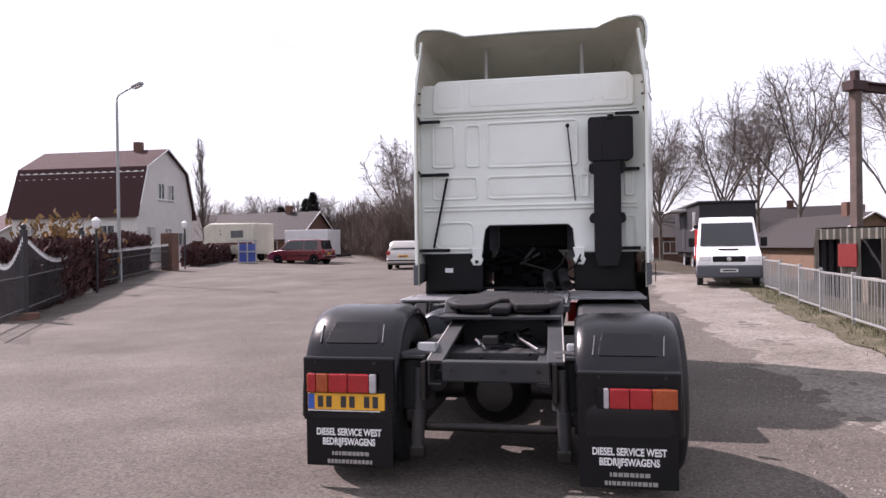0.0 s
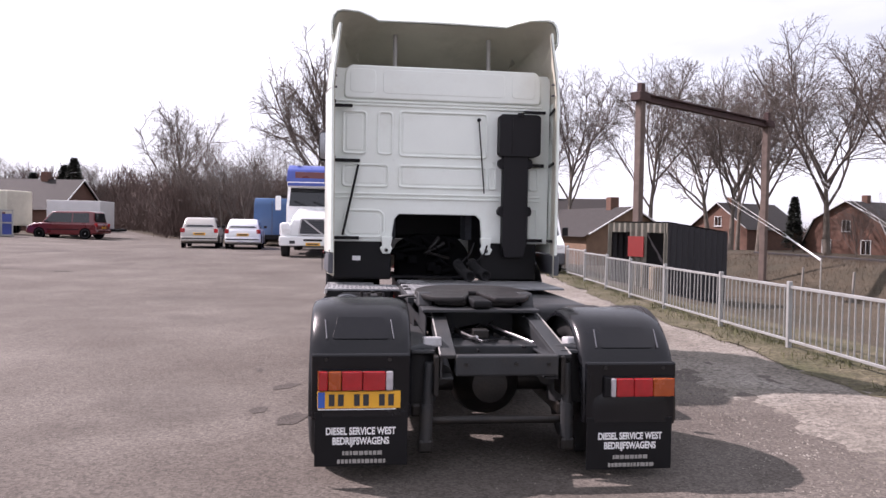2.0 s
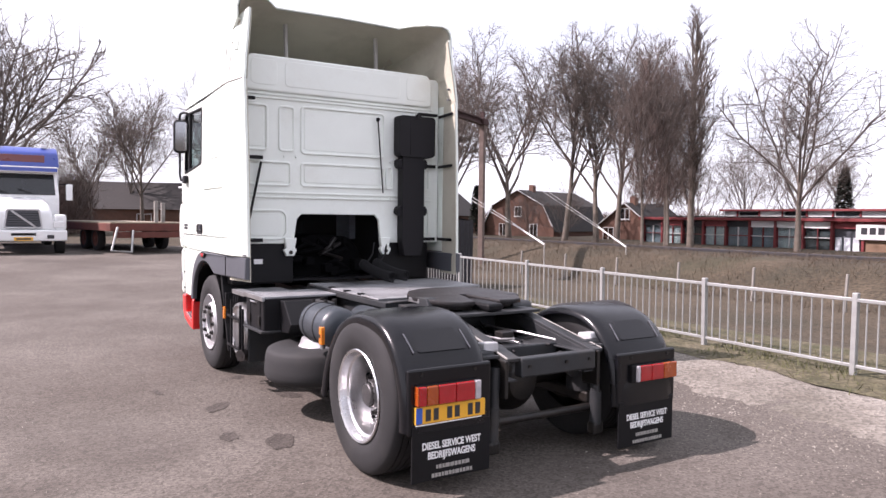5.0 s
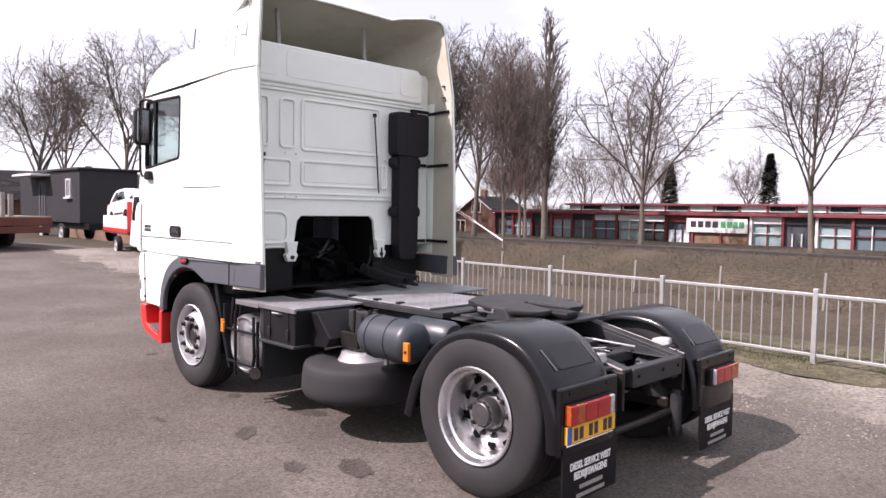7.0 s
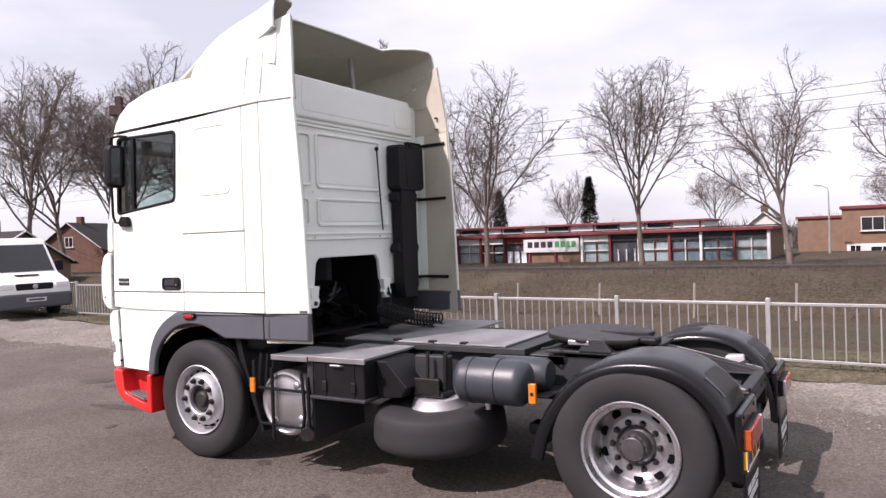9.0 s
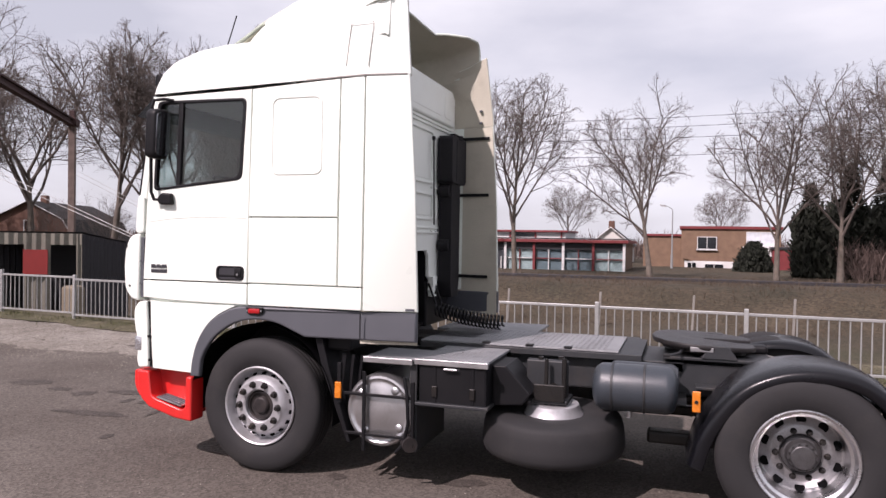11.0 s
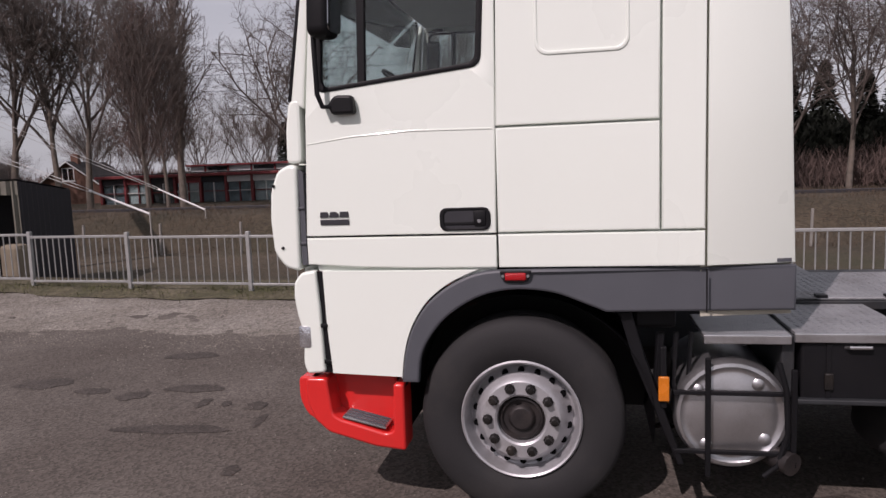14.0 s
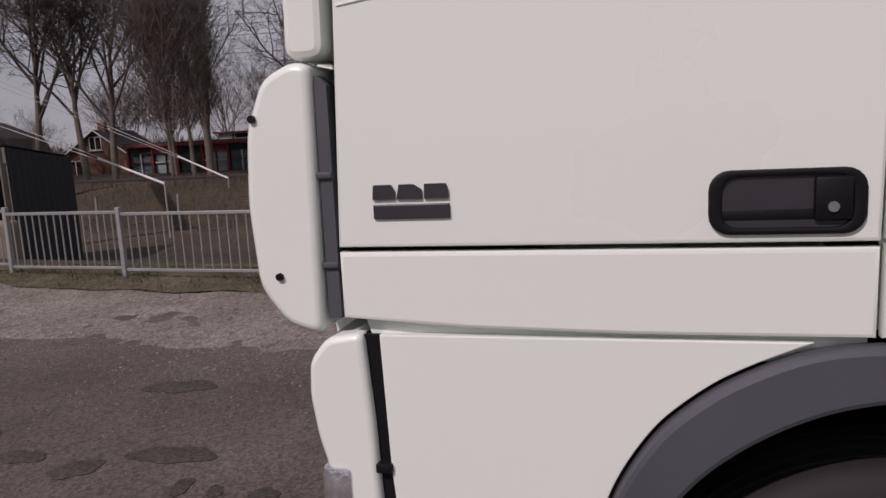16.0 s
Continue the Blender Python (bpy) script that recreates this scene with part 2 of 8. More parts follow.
def prism(outline, axis, w0, w1, bevel=0.0, bm=None, seg=2, rim_only=True):
    """An outline in the plane across the axis, made w0 to w1 thick. Axis x: (y, z); y: (x, z); z: (x, y)."""
    own = bmesh.new()
    f = AXIS[axis]
    a = [own.verts.new(f(p, q, w0)) for p, q in outline]
    b = [own.verts.new(f(p, q, w1)) for p, q in outline]
    n = len(outline)
    own.faces.new(a)
    own.faces.new(b)
    for i in range(n):
        own.faces.new((a[i], a[(i + 1) % n], b[(i + 1) % n], b[i]))
    bmesh.ops.recalc_face_normals(own, faces=own.faces)
    if bevel:
        rim = [e for e in own.edges if (e.verts[0] in a) == (e.verts[1] in a)] if rim_only else own.edges[:]
        bmesh.ops.bevel(own, geom=rim, offset=bevel, segments=seg, profile=0.5, affect="EDGES", clamp_overlap=True)
    return merge(bm, own)


def rounded(a0, a1, b0, b1, r=0.03, seg=5):
    pts = []
    for ca, cb, s in ((a1 - r, b1 - r, 0), (a0 + r, b1 - r, 90), (a0 + r, b0 + r, 180), (a1 - r, b0 + r, 270)):
        for i in range(seg + 1):
            t = radians(s + 90 * i / seg)
            pts.append((ca + r * math.cos(t), cb + r * math.sin(t)))
    return pts


def soften(poly, r=0.04, seg=4):
    """The polygon with each corner rounded."""
    out, n = [], len(poly)
    for i in range(n):
        p, a, b = Vector(poly[i]), Vector(poly[i - 1]), Vector(poly[(i + 1) % n])
        d = min(r, (a - p).length * 0.45, (b - p).length * 0.45)
        s, e = p + (a - p).normalized() * d, p + (b - p).normalized() * d
        for k in range(seg + 1):
            t = k / seg
            q = s * (1 - t) ** 2 + p * 2 * t * (1 - t) + e * t * t
            out.append((q.x, q.y))
    return out


def shoot(c, t, poly):
    """Where the ray from c at the angle t leaves a polygon."""
    d, best = (math.cos(t), math.sin(t)), None
    for i in range(len(poly)):
        (ax, ay), (bx, by) = poly[i - 1], poly[i]
        ex, ey = bx - ax, by - ay
        det = d[0] * ey - d[1] * ex
        if abs(det) < 1e-9:
            continue
        u = ((ax - c[0]) * ey - (ay - c[1]) * ex) / det
        v = ((ax - c[0]) * d[1] - (ay - c[1]) * d[0]) / det
        if u > 0 and -1e-6 <= v <= 1 + 1e-6 and (best is None or u > best):
            best = u
    return (c[0] + d[0] * best, c[1] + d[1] * best)


def holed(outer, hole, axis, w0, w1, bevel=0.0):
    """A plate with a hole through it; both outlines are seen whole from the hole's middle."""
    c = (sum(p[0] for p in hole) / len(hole), sum(p[1] for p in hole) / len(hole))
    ts = sorted({round(math.atan2(p[1] - c[1], p[0] - c[0]), 5) for p in (*outer, *hole)})
    f, own, n = AXIS[axis], bmesh.new(), len(ts)
    rings = [[own.verts.new(f(*shoot(c, t, poly), w)) for t in ts] for poly, w in ((outer, w0), (outer, w1), (hole, w1), (hole, w0))]
    rims = []
    for k in range(4):
        a, b = rings[k], rings[(k + 1) % 4]
        for i in range(n):
            own.faces.new((a[i], a[(i + 1) % n], b[(i + 1) % n], b[i]))
        rims += [own.edges.get((a[i], a[(i + 1) % n])) for i in range(n)]
    bmesh.ops.recalc_face_normals(own, faces=own.faces)
    if bevel:
        bmesh.ops.bevel(own, geom=rims, offset=bevel, segments=2, profile=0.5, affect="EDGES", clamp_overlap=True)
    return own


def turn_to(axis):
    return {"x": Matrix.Rotation(radians(90), 4, "Y"), "y": Matrix.Rotation(radians(-90), 4, "X"), "z": Matrix.Identity(4)}[axis]


def lathe(profile, axis, centre, bm=None, seg=40, close=False):
    """A profile of (radius, along the axis) turned round the axis through the centre."""
    own = bmesh.new()
    rings = []
    for r, w in profile:
        if r < 1e-5:
            rings.append([own.verts.new((0, 0, w))])
        else:
            rings.append([own.verts.new((r * math.cos(math.tau * i / seg), r * math.sin(math.tau * i / seg), w)) for i in range(seg)])
    pairs = list(zip(rings, rings[1:])) + ([(rings[-1], rings[0])] if close else [])
    for a, b in pairs:
        for i in range(seg):
            j = (i + 1) % seg
            q = [a[i % len(a)], a[j % len(a)], b[j % len(b)], b[i % len(b)]]
            q = list(dict.fromkeys(q))
            if len(q) > 2:
                own.faces.new(q)
    return moved(own, Matrix.Translation(centre) @ turn_to(axis), bm)


def rod(a, b, r, bm=None, r2=None, seg=10):
    own = bmesh.new()
    a, b = Vector(a), Vector(b)
    d = b - a
    bmesh.ops.create_cone(own, cap_ends=True, segments=seg, radius1=r, radius2=r if r2 is None else r2, depth=d.length)
    return moved(own, Matrix.Translation((a + b) / 2) @ d.to_track_quat("Z", "Y").to_matrix().to_4x4(), bm)


def tube(points, r, bm=None, seg=8):
    """A bent tube along points."""
    pts = [Vector(p) for p in points]
    own, rings, side = bmesh.new(), [], None
    for i, p in enumerate(pts):
        d = (pts[min(i + 1, len(pts) - 1)] - pts[max(i - 1, 0)]).normalized()
        if side is None:
            side = d.orthogonal().normalized()
        side = (side - d * side.dot(d)).normalized()
        up = d.cross(side)
        rings.append([own.verts.new(p + (side * math.cos(math.tau * k / seg) + up * math.sin(math.tau * k / seg)) * r) for k in range(seg)])
    for a, b in zip(rings, rings[1:]):
        for k in range(seg):
            own.faces.new((a[k], a[(k + 1) % seg], b[(k + 1) % seg], b[k]))
    own.faces.new(rings[0])
    own.faces.new(rings[-1])
    return merge(bm, own)


def mirror_x(bm):
    bmesh.ops.scale(bm, vec=(-1, 1, 1), verts=bm.verts)
    bmesh.ops.reverse_faces(bm, faces=bm.faces)
    return bm


def words(name, text, size, material, parent, m, width=None):
    """Flat raised lettering from the built-in font, fitted to a width."""
    cu = bpy.data.curves.new("lettering", "FONT")
    cu.offset = 0.0019
    cu.body, cu.size, cu.extrude, cu.align_x, cu.align_y = text, size, 0.001, "CENTER", "CENTER"
    tmp = new("lettering", cu)
    me = bpy.data.meshes.new_from_object(tmp.evaluated_get(bpy.context.evaluated_depsgraph_get()))
    bpy.data.objects.remove(tmp)
    bpy.data.curves.remove(cu)
    if width:
        xs = [v.co.x for v in me.vertices]
        me.transform(Matrix.Diagonal((width / (max(xs) - min(xs)), 1, 1, 1)))
    me.transform(m)
    me.materials.append(material)
    ob = new(name, me)
    ob.parent = parent
    return ob

# ---- ground ----


def smooth01(a, b, v):
    t = min(max((v - a) / (b - a), 0.0), 1.0)
    return t * t * (3 - 2 * t)


def lie(x, y):
    """The height of the land: the yard rises a little away from the lorry, and drops to a ditch past the fence."""
    z = 0.42 * smooth01(8, 26, y) * (1 - smooth01(6, 12, x) * 0.6)
    z += 0.05 * smooth01(2.8, 5.3, x) * (1 - smooth01(8, 20, y))
    if x > 5.5:
        d = smooth01(5.7, 10.5, x)
        low = -0.55
        bank = 0.95 * smooth01(15.5, 19.5, x) * (1 - 0.7 * smooth01(24.5, 29, x))
        z = z * (1 - d) + d * (low + bank)
    if x < -14:
        z += 0.25 * smooth01(-14, -24, x)
    return z


def sheet(xs, ys, height, rough=0.0):
    bm = bmesh.new()
    grid = [[bm.verts.new((x, y, height(x, y) + (rough * noise.noise(Vector((x, y, 0)) * 0.9) if rough else 0))) for x in xs] for y in ys]
    for j in range(len(ys) - 1):
        for i in range(len(xs) - 1):
            bm.faces.new((grid[j][i], grid[j][i + 1], grid[j + 1][i + 1], grid[j + 1][i]))
    return bm


def steps(*runs):
    out = []
    for a, b, s in runs:
        k = max(1, round((b - a) / s))
        out += [a + (b - a) * i / k for i in range(k)]
    return out + [runs[-1][1]]


def ground_mix(name, colors, scale, rough, bump, bscale, stain=None):
    """Mineral or grassy ground: three colours by broad and fine noise, grain by cells, and stains."""
    m = bpy.data.materials.new(name)
    m.use_nodes = True
    n, l = m.node_tree.nodes, m.node_tree.links
    b = n["Principled BSDF"]
    b.inputs["Roughness"].default_value = rough
    b.inputs["Specular IOR Level"].default_value = 0.3
    tc = n.new("ShaderNodeTexCoord")
    a = n.new("ShaderNodeTexNoise")
    a.inputs["Scale"].default_value, a.inputs["Detail"].default_value, a.inputs["Roughness"].default_value = scale, 8.0, 0.62
    l.new(tc.outputs["Object"], a.inputs["Vector"])
    ramp = n.new("ShaderNodeValToRGB")
    ramp.color_ramp.elements[0].position, ramp.color_ramp.elements[1].position = 0.3, 0.7
    ramp.color_ramp.elements[0].color, ramp.color_ramp.elements[1].color = (*colors[0], 1), (*colors[2], 1)
    ramp.color_ramp.elements.new(0.5).color = (*colors[1], 1)
    l.new(a.outputs["Fac"], ramp.inputs["Fac"])
    v = n.new("ShaderNodeTexVoronoi")
    v.inputs["Scale"].default_value = bscale
    l.new(tc.outputs["Object"], v.inputs["Vector"])
    grain = n.new("ShaderNodeMapRange")
    grain.inputs["To Min"].default_value, grain.inputs["To Max"].default_value = 0.62, 1.38
    split = n.new("ShaderNodeSeparateColor")
    l.new(v.outputs["Color"], split.inputs["Color"])
    l.new(split.outputs[0], grain.inputs["Value"])
    mul = n.new("ShaderNodeMix")
    mul.data_type, mul.blend_type = "RGBA", "MULTIPLY"
    mul.inputs[0].default_value = 1.0
    l.new(ramp.outputs["Color"], mul.inputs[6])
    l.new(grain.outputs["Result"], mul.inputs[7])
    last = mul.outputs[2]
    if stain:
        s = n.new("ShaderNodeTexNoise")
        s.inputs["Scale"].default_value, s.inputs["Detail"].default_value = stain[1], 5.0
        l.new(tc.outputs["Object"], s.inputs["Vector"])
        r = n.new("ShaderNodeMapRange")
        r.inputs["From Min"].default_value, r.inputs["From Max"].default_value = 0.58, 0.72
        r.inputs["To Max"].default_value = stain[2]
        l.new(s.outputs["Fac"], r.inputs["Value"])
        mx = n.new("ShaderNodeMix")
        mx.data_type = "RGBA"
        mx.inputs[7].default_value = (*stain[0], 1)
        l.new(r.outputs["Result"], mx.inputs[0])
        l.new(last, mx.inputs[6])
        last = mx.outputs[2]
    l.new(last, b.inputs["Base Color"])
    bp = n.new("ShaderNodeBump")
    bp.inputs["Strength"].default_value, bp.inputs["Distance"].default_value = 0.6, bump
    l.new(v.outputs["Distance"], bp.inputs["Height"])
    l.new(bp.outputs["Normal"], b.inputs["Normal"])
    return m


ASPHALT = ground_mix("worn_asphalt", ((0.064, 0.0525, 0.0445), (0.089, 0.0765, 0.066), (0.124, 0.109, 0.096)), 0.45, 0.9, 0.004, 60, ((0.044, 0.0365, 0.031), 0.35, 0.75))
GRAVEL = ground_mix("pale_gravel", ((0.122, 0.107, 0.090), (0.171, 0.154, 0.133), (0.224, 0.207, 0.184)), 0.7, 0.95, 0.018, 34, ((0.0760, 0.0664, 0.0528), 0.5, 0.5))
GRASS = ground_mix("dry_winter_grass", ((0.034, 0.031, 0.020), (0.052, 0.041, 0.027), (0.074, 0.057, 0.038)), 0.25, 0.95, 0.05, 14, ((0.032, 0.036, 0.018), 0.12, 0.6))
VERGE = ground_mix("weedy_verge", ((0.048, 0.05, 0.024), (0.08, 0.071, 0.042), (0.12, 0.104, 0.07)), 1.3, 0.95, 0.04, 22)

xs = steps((-700, -60, 80), (-60, -16, 6), (-16, 4, 2.5), (4, 30, 0.75), (30, 60, 6), (60, 700, 80))
ys = steps((-700, -40, 80), (-40, 30, 2.0), (30, 60, 5), (60, 900, 80))
ground = tagged(part("ground", sheet(xs, ys, lambda x, y: lie(x, y) - (0.03 if x < 5 else 0), 0.02), GRASS, smooth=60), "dry winter grass around the yard and ditch", "ground", kind="structure")


def edge(y, base, amp, s):
    return base + amp * noise.noise(Vector((y * s, base, 0))) + 0.4 * amp * noise.noise(Vector((y * s * 3.1, base, 7)))


def strip(ya, yb, step, left, right, lift, cols=10, wild=False):
    bm = bmesh.new()
    rows = []
    for y in steps((ya, yb, step)):
        a, b = left(y), right(y)
        row = []
        for i in range(cols + 1):
            x = a + (b - a) * i / cols
            ragged = 0.0
            if wild:
                rim = min(i, cols - i) / cols
                ragged = -0.022 * (1 - smooth01(0, 0.22, rim)) + 0.016 * noise.noise(Vector((x * 5, y * 5, 1))) + 0.012 * noise.noise(Vector((x * 1.3, y * 1.3, 4)))
            row.append(bm.verts.new((x, y, lie(x, y) + lift + ragged)))
        rows.append(row)
    for p, q in zip(rows, rows[1:]):
        for i in range(cols):
            bm.faces.new((p[i], p[i + 1], q[i + 1], q[i]))
    return bm


def yard_left(y):
    if y > 42:
        return max(-17.0 - 0.43 * (y - 42), -85)
    return -30


def yard_right(y):
    if y < 23:
        return 4.2
    if y < 40:
        return 4.2 - 14.0 * smooth01(23, 40, y)
    return max(-9.8 - 0.45 * (y - 40), -80)


yard = tagged(part("road", strip(-40, 200, 1.5, yard_left, yard_right, 0.0, 24), ASPHALT, smooth=60), "worn grey asphalt yard running into a road", "yard", kind="structure")
gravel = tagged(part("gravel_strip", strip(-22, 22, 0.12, lambda y: edge(y, 2.45, 0.42, 0.55), lambda y: edge(y, 5.05, 0.16, 0.8) - 0.75 + 0.06 * y, 0.014, 36, True), GRAVEL, smooth=60), "pale loose gravel strip along the fence", "gravel", kind="structure")
verge = tagged(part("verge", strip(-22, 22, 0.3, lambda y: edge(y, 4.72, 0.2, 1.1) - 0.75 + 0.06 * y, lambda y: 6.2, 0.02), VERGE, smooth=60), "weedy earth verge under the fence", "verge", kind="structure")


def loose_stones():
    """Grit and small stones thrown from the gravel over the asphalt, as one object."""
    rng = random.Random(44)
    v, f = [], []
    for k in range(15000):
        if k < 9000:
            x, y = 2.6 + rng.gauss(0, 0.45) - abs(rng.gauss(0, 0.5)), rng.uniform(-9, 18)
        else:
            x, y = rng.uniform(-6, 5), rng.uniform(-8, 14)
        r = rng.uniform(0.003, 0.011) * (1.3 if x > 2 else 0.8)
        z = lie(x, y)
        a = rng.uniform(0, math.tau)
        n = len(v)
        for i in range(4):
            v.append((x + r * rng.uniform(0.7, 1.3) * math.cos(a + i * math.pi / 2), y + r * rng.uniform(0.7, 1.3) * math.sin(a + i * math.pi / 2), z))
        v.append((x, y, z + r * 0.9))
        f += [(n + i, n + (i + 1) % 4, n + 4) for i in range(4)]
    me = bpy.data.meshes.new("loose_stones")
    me.from_pydata(v, [], f)
    me.materials.append(GRAVEL)
    tagged(new("loose_stones", me), "loose pale grit scattered on the asphalt", "grit", kind="stuff")


loose_stones()

# ---- fence ----
FENCE_H = 0.85
FENCE_POSTS = [-12.1, -10.1, -8.1, -6.1, -4.1, -2.1, -0.11, 1.9, 3.9, 5.92, 8.35, 10.42, 12.25, 14.3, 16.3, 18.3]


def fence_x(y):
    return 4.60 + 0.06 * y


def build_fence():
    f = thing("fence", "galvanised steel railing with upright bars", "fence", at=pose(4.60, 0, 0, 0, 0, -math.degrees(math.atan(0.06))))
    post_me = part("post", box(-0.03, 0.03, -0.03, 0.03, -0.25, FENCE_H + 0.05, 0.008), GALV).data
    bpy.data.objects.remove(bpy.data.objects["post"])
    bar_me = part("bar", rod((0, 0, 0.13), (0, 0, FENCE_H - 0.03), 0.010, seg=6), GALV, smooth=50).data
    bpy.data.objects.remove(bpy.data.objects["bar"])
    rail_me = part("rail", box(-0.018, 0.018, -0.5, 0.5, FENCE_H - 0.045, FENCE_H - 0.005, 0.006), GALV).data
    bpy.data.objects.remove(bpy.data.objects["rail"])
    low_me = part("bottom_rail", box(-0.015, 0.015, -0.5, 0.5, 0.10, 0.135, 0.005), GALV).data
    bpy.data.objects.remove(bpy.data.objects["bottom_rail"])

    def put(name, me, y, z, tilt=0.0, long=1.0):
        o = new(name, me)
        o.parent = f
        o.matrix_basis = pose(0, y, z, 0, tilt, 0) @ Matrix.Diagonal((1, long, 1, 1))

    for k, y in enumerate(FENCE_POSTS):
        put("post", post_me, y, lie(fence_x(y), y), random.uniform(-1, 1))
        if k + 1 == len(FENCE_POSTS):
            break
        gap = FENCE_POSTS[k + 1] - y
        mid = y + gap / 2
        put("rail", rail_me, mid, lie(fence_x(mid), mid), 0, gap)
        put("bottom_rail", low_me, mid, lie(fence_x(mid), mid), 0, gap)
        for i in range(1, 16):
            yy = y + gap * i / 16
            put("bar", bar_me, yy, lie(fence_x(yy), yy), random.uniform(-0.6, 0.6))


build_fence()

# ---- bare trees ----


def limb(verts, faces, a, b, ra, rb, seg, joined=False):
    d = (b - a)
    if d.length < 1e-4:
        return
    d.normalize()
    s = d.cross(Vector((0.83, 0.31, 0.12)))
    s = s.normalized() if s.length > 0.05 else d.orthogonal().normalized()
    u = d.cross(s)
    k = len(verts) - seg if joined else len(verts)
    for p, r in (((b, rb),) if joined else ((a, ra), (b, rb))):
        for i in range(seg):
            t = math.tau * i / seg
            verts.append(p + (s * math.cos(t) + u * math.sin(t)) * r)
    for i in range(seg):
        j = (i + 1) % seg
        faces.append((k + i, k + j, k + seg + j, k + seg + i))


def grow(seed, height=12.0, trunk=0.19, stem_share=0.62, first=0.3, limbs=9, reach=0.46, angle=44, rise=0.5, kids=(9, 8, 7), shrink=0.54, spread=(1.0, 1.0, 1.0, 1.0), dome=None):
    """A bare tree: a stem with limbs that climb and fan out into finer and finer twigs."""
    rng = random.Random(seed)
    stem, crown = ([], []), ([], [])
    radii = (trunk, trunk * 0.36, trunk * 0.15, trunk * 0.065, trunk * 0.038)

    def outside(p):
        return (p.x ** 2 + p.y ** 2) / dome[1] ** 2 + ((p.z - dome[0]) / dome[2]) ** 2 > 1

    def branch(p, d, length, level):
        pieces = (9, 6, 4, 3, 2)[level]
        r0 = radii[level]
        r1 = radii[min(level + 1, 4)] * (0.8 if level < 4 else 0.45)
        v, f = stem if level == 0 else crown
        seg = (9, 5, 4, 3, 3)[level]
        pts, q = [(p, d)], p.copy()
        for i in range(pieces):
            wob = Vector((rng.gauss(0, 1), rng.gauss(0, 1), rng.gauss(0, 1))) * (0.035, 0.11, 0.17, 0.20, 0.20)[level]
            up = Vector((0, 0, (0.05, rise * 0.22, rise * 0.16, rise * 0.10, 0.02)[level]))
            d = (d + wob + up).normalized()
            e = q + d * length / pieces
            t0, t1 = i / pieces, (i + 1) / pieces
            limb(v, f, q, e, r0 + (r1 - r0) * t0, r0 + (r1 - r0) * t1, seg, i > 0)
            q = e
            pts.append((q, d))
        if level == 4:
            return
        n = limbs if level == 0 else kids[level - 1]
        turn = rng.uniform(0, math.tau)
        for k in range(n):
            t = (first if level == 0 else 0.22) + (1 - (first if level == 0 else 0.22)) * (k + rng.uniform(0.2, 0.9)) / n
            t = min(t, 0.99)
            i = min(int(t * pieces), pieces - 1)
            (a, da), (b, _) = pts[i], pts[i + 1]
            o = a.lerp(b, t * pieces - i)
            s = da.orthogonal().normalized()
            u = da.cross(s)
            turn += 2.4 + rng.uniform(-0.5, 0.5)
            w = math.tan(radians(min(angle * spread[level] * rng.uniform(0.7, 1.25), 78)))
            dn = (da + (s * math.cos(turn) + u * math.sin(turn)) * w).normalized()
            long = height * reach * (1.1 - 0.62 * (t - first) / (1 - first)) if level == 0 else length * shrink * (1.15 - 0.5 * t)
            long *= rng.uniform(0.8, 1.15)
            while dome and long > 0.25 and outside(o + dn * long):
                long *= 0.85
            branch(o, dn, long, level + 1)

    branch(Vector((0, 0, -0.3)), Vector((rng.gauss(0, 0.03), rng.gauss(0, 0.03), 1)).normalized(), height * stem_share, 0)
    top = max(p.z for p in crown[0])
    out = []
    for (v, f), name, mat in ((stem, "trunk", BARK), (crown, "crown", TWIG)):
        me = bpy.data.meshes.new(name)
        me.from_pydata([p * (height / top) for p in v], [], f)
        me.materials.append(mat)
        me.shade_smooth()
        out.append(me)
    return out


def plant(meshes, x, y, z, turn, size, label, name="bare_tree", group="bare trees", wide=1.0):
    t = thing(name, label, "tree", group, at=pose(x, y, z, 0, 0, turn))
    t.scale = (size * wide, size * wide, size)
    for n, me in zip(("trunk", "crown"), meshes):
        o = new(n, me)
        o.parent = t
    return t


VASE = dict(reach=0.72, rise=0.30, kids=(12, 8, 6), shrink=0.48, spread=(1.0, 1.4, 1.5, 1.5), dome=(7.3, 4.3, 4.9))
KINDS = [grow(3, 12.0, 0.2, stem_share=0.42, first=0.5, limbs=8, angle=30, **VASE), grow(8, 12.0, 0.19, stem_share=0.5, first=0.44, limbs=9, angle=29, **VASE),
         grow(21, 12.0, 0.21, stem_share=0.38, first=0.55, limbs=8, angle=32, **VASE), grow(30, 12.0, 0.18, stem_share=0.56, first=0.38, limbs=10, angle=30, **VASE)]
BROAD = grow(6, 12.0, 0.26, stem_share=0.34, first=0.42, limbs=15, reach=0.75, angle=33, rise=0.24, kids=(12, 8, 5), shrink=0.42, spread=(1.0, 1.0, 1.3, 1.4), dome=(6.7, 5.4, 5.3))
POPLAR = grow(11, 16.0, 0.2, stem_share=0.85, first=0.1, limbs=26, reach=0.22, angle=20, rise=1.1, kids=(7, 5, 4))
BUSHY = grow(14, 7.0, 0.07, stem_share=0.3, first=0.03, limbs=14, reach=0.6, angle=36, rise=0.4, kids=(8, 6, 5))
ROW = "tall bare roadside tree with upright branches in winter"
rng = random.Random(2)
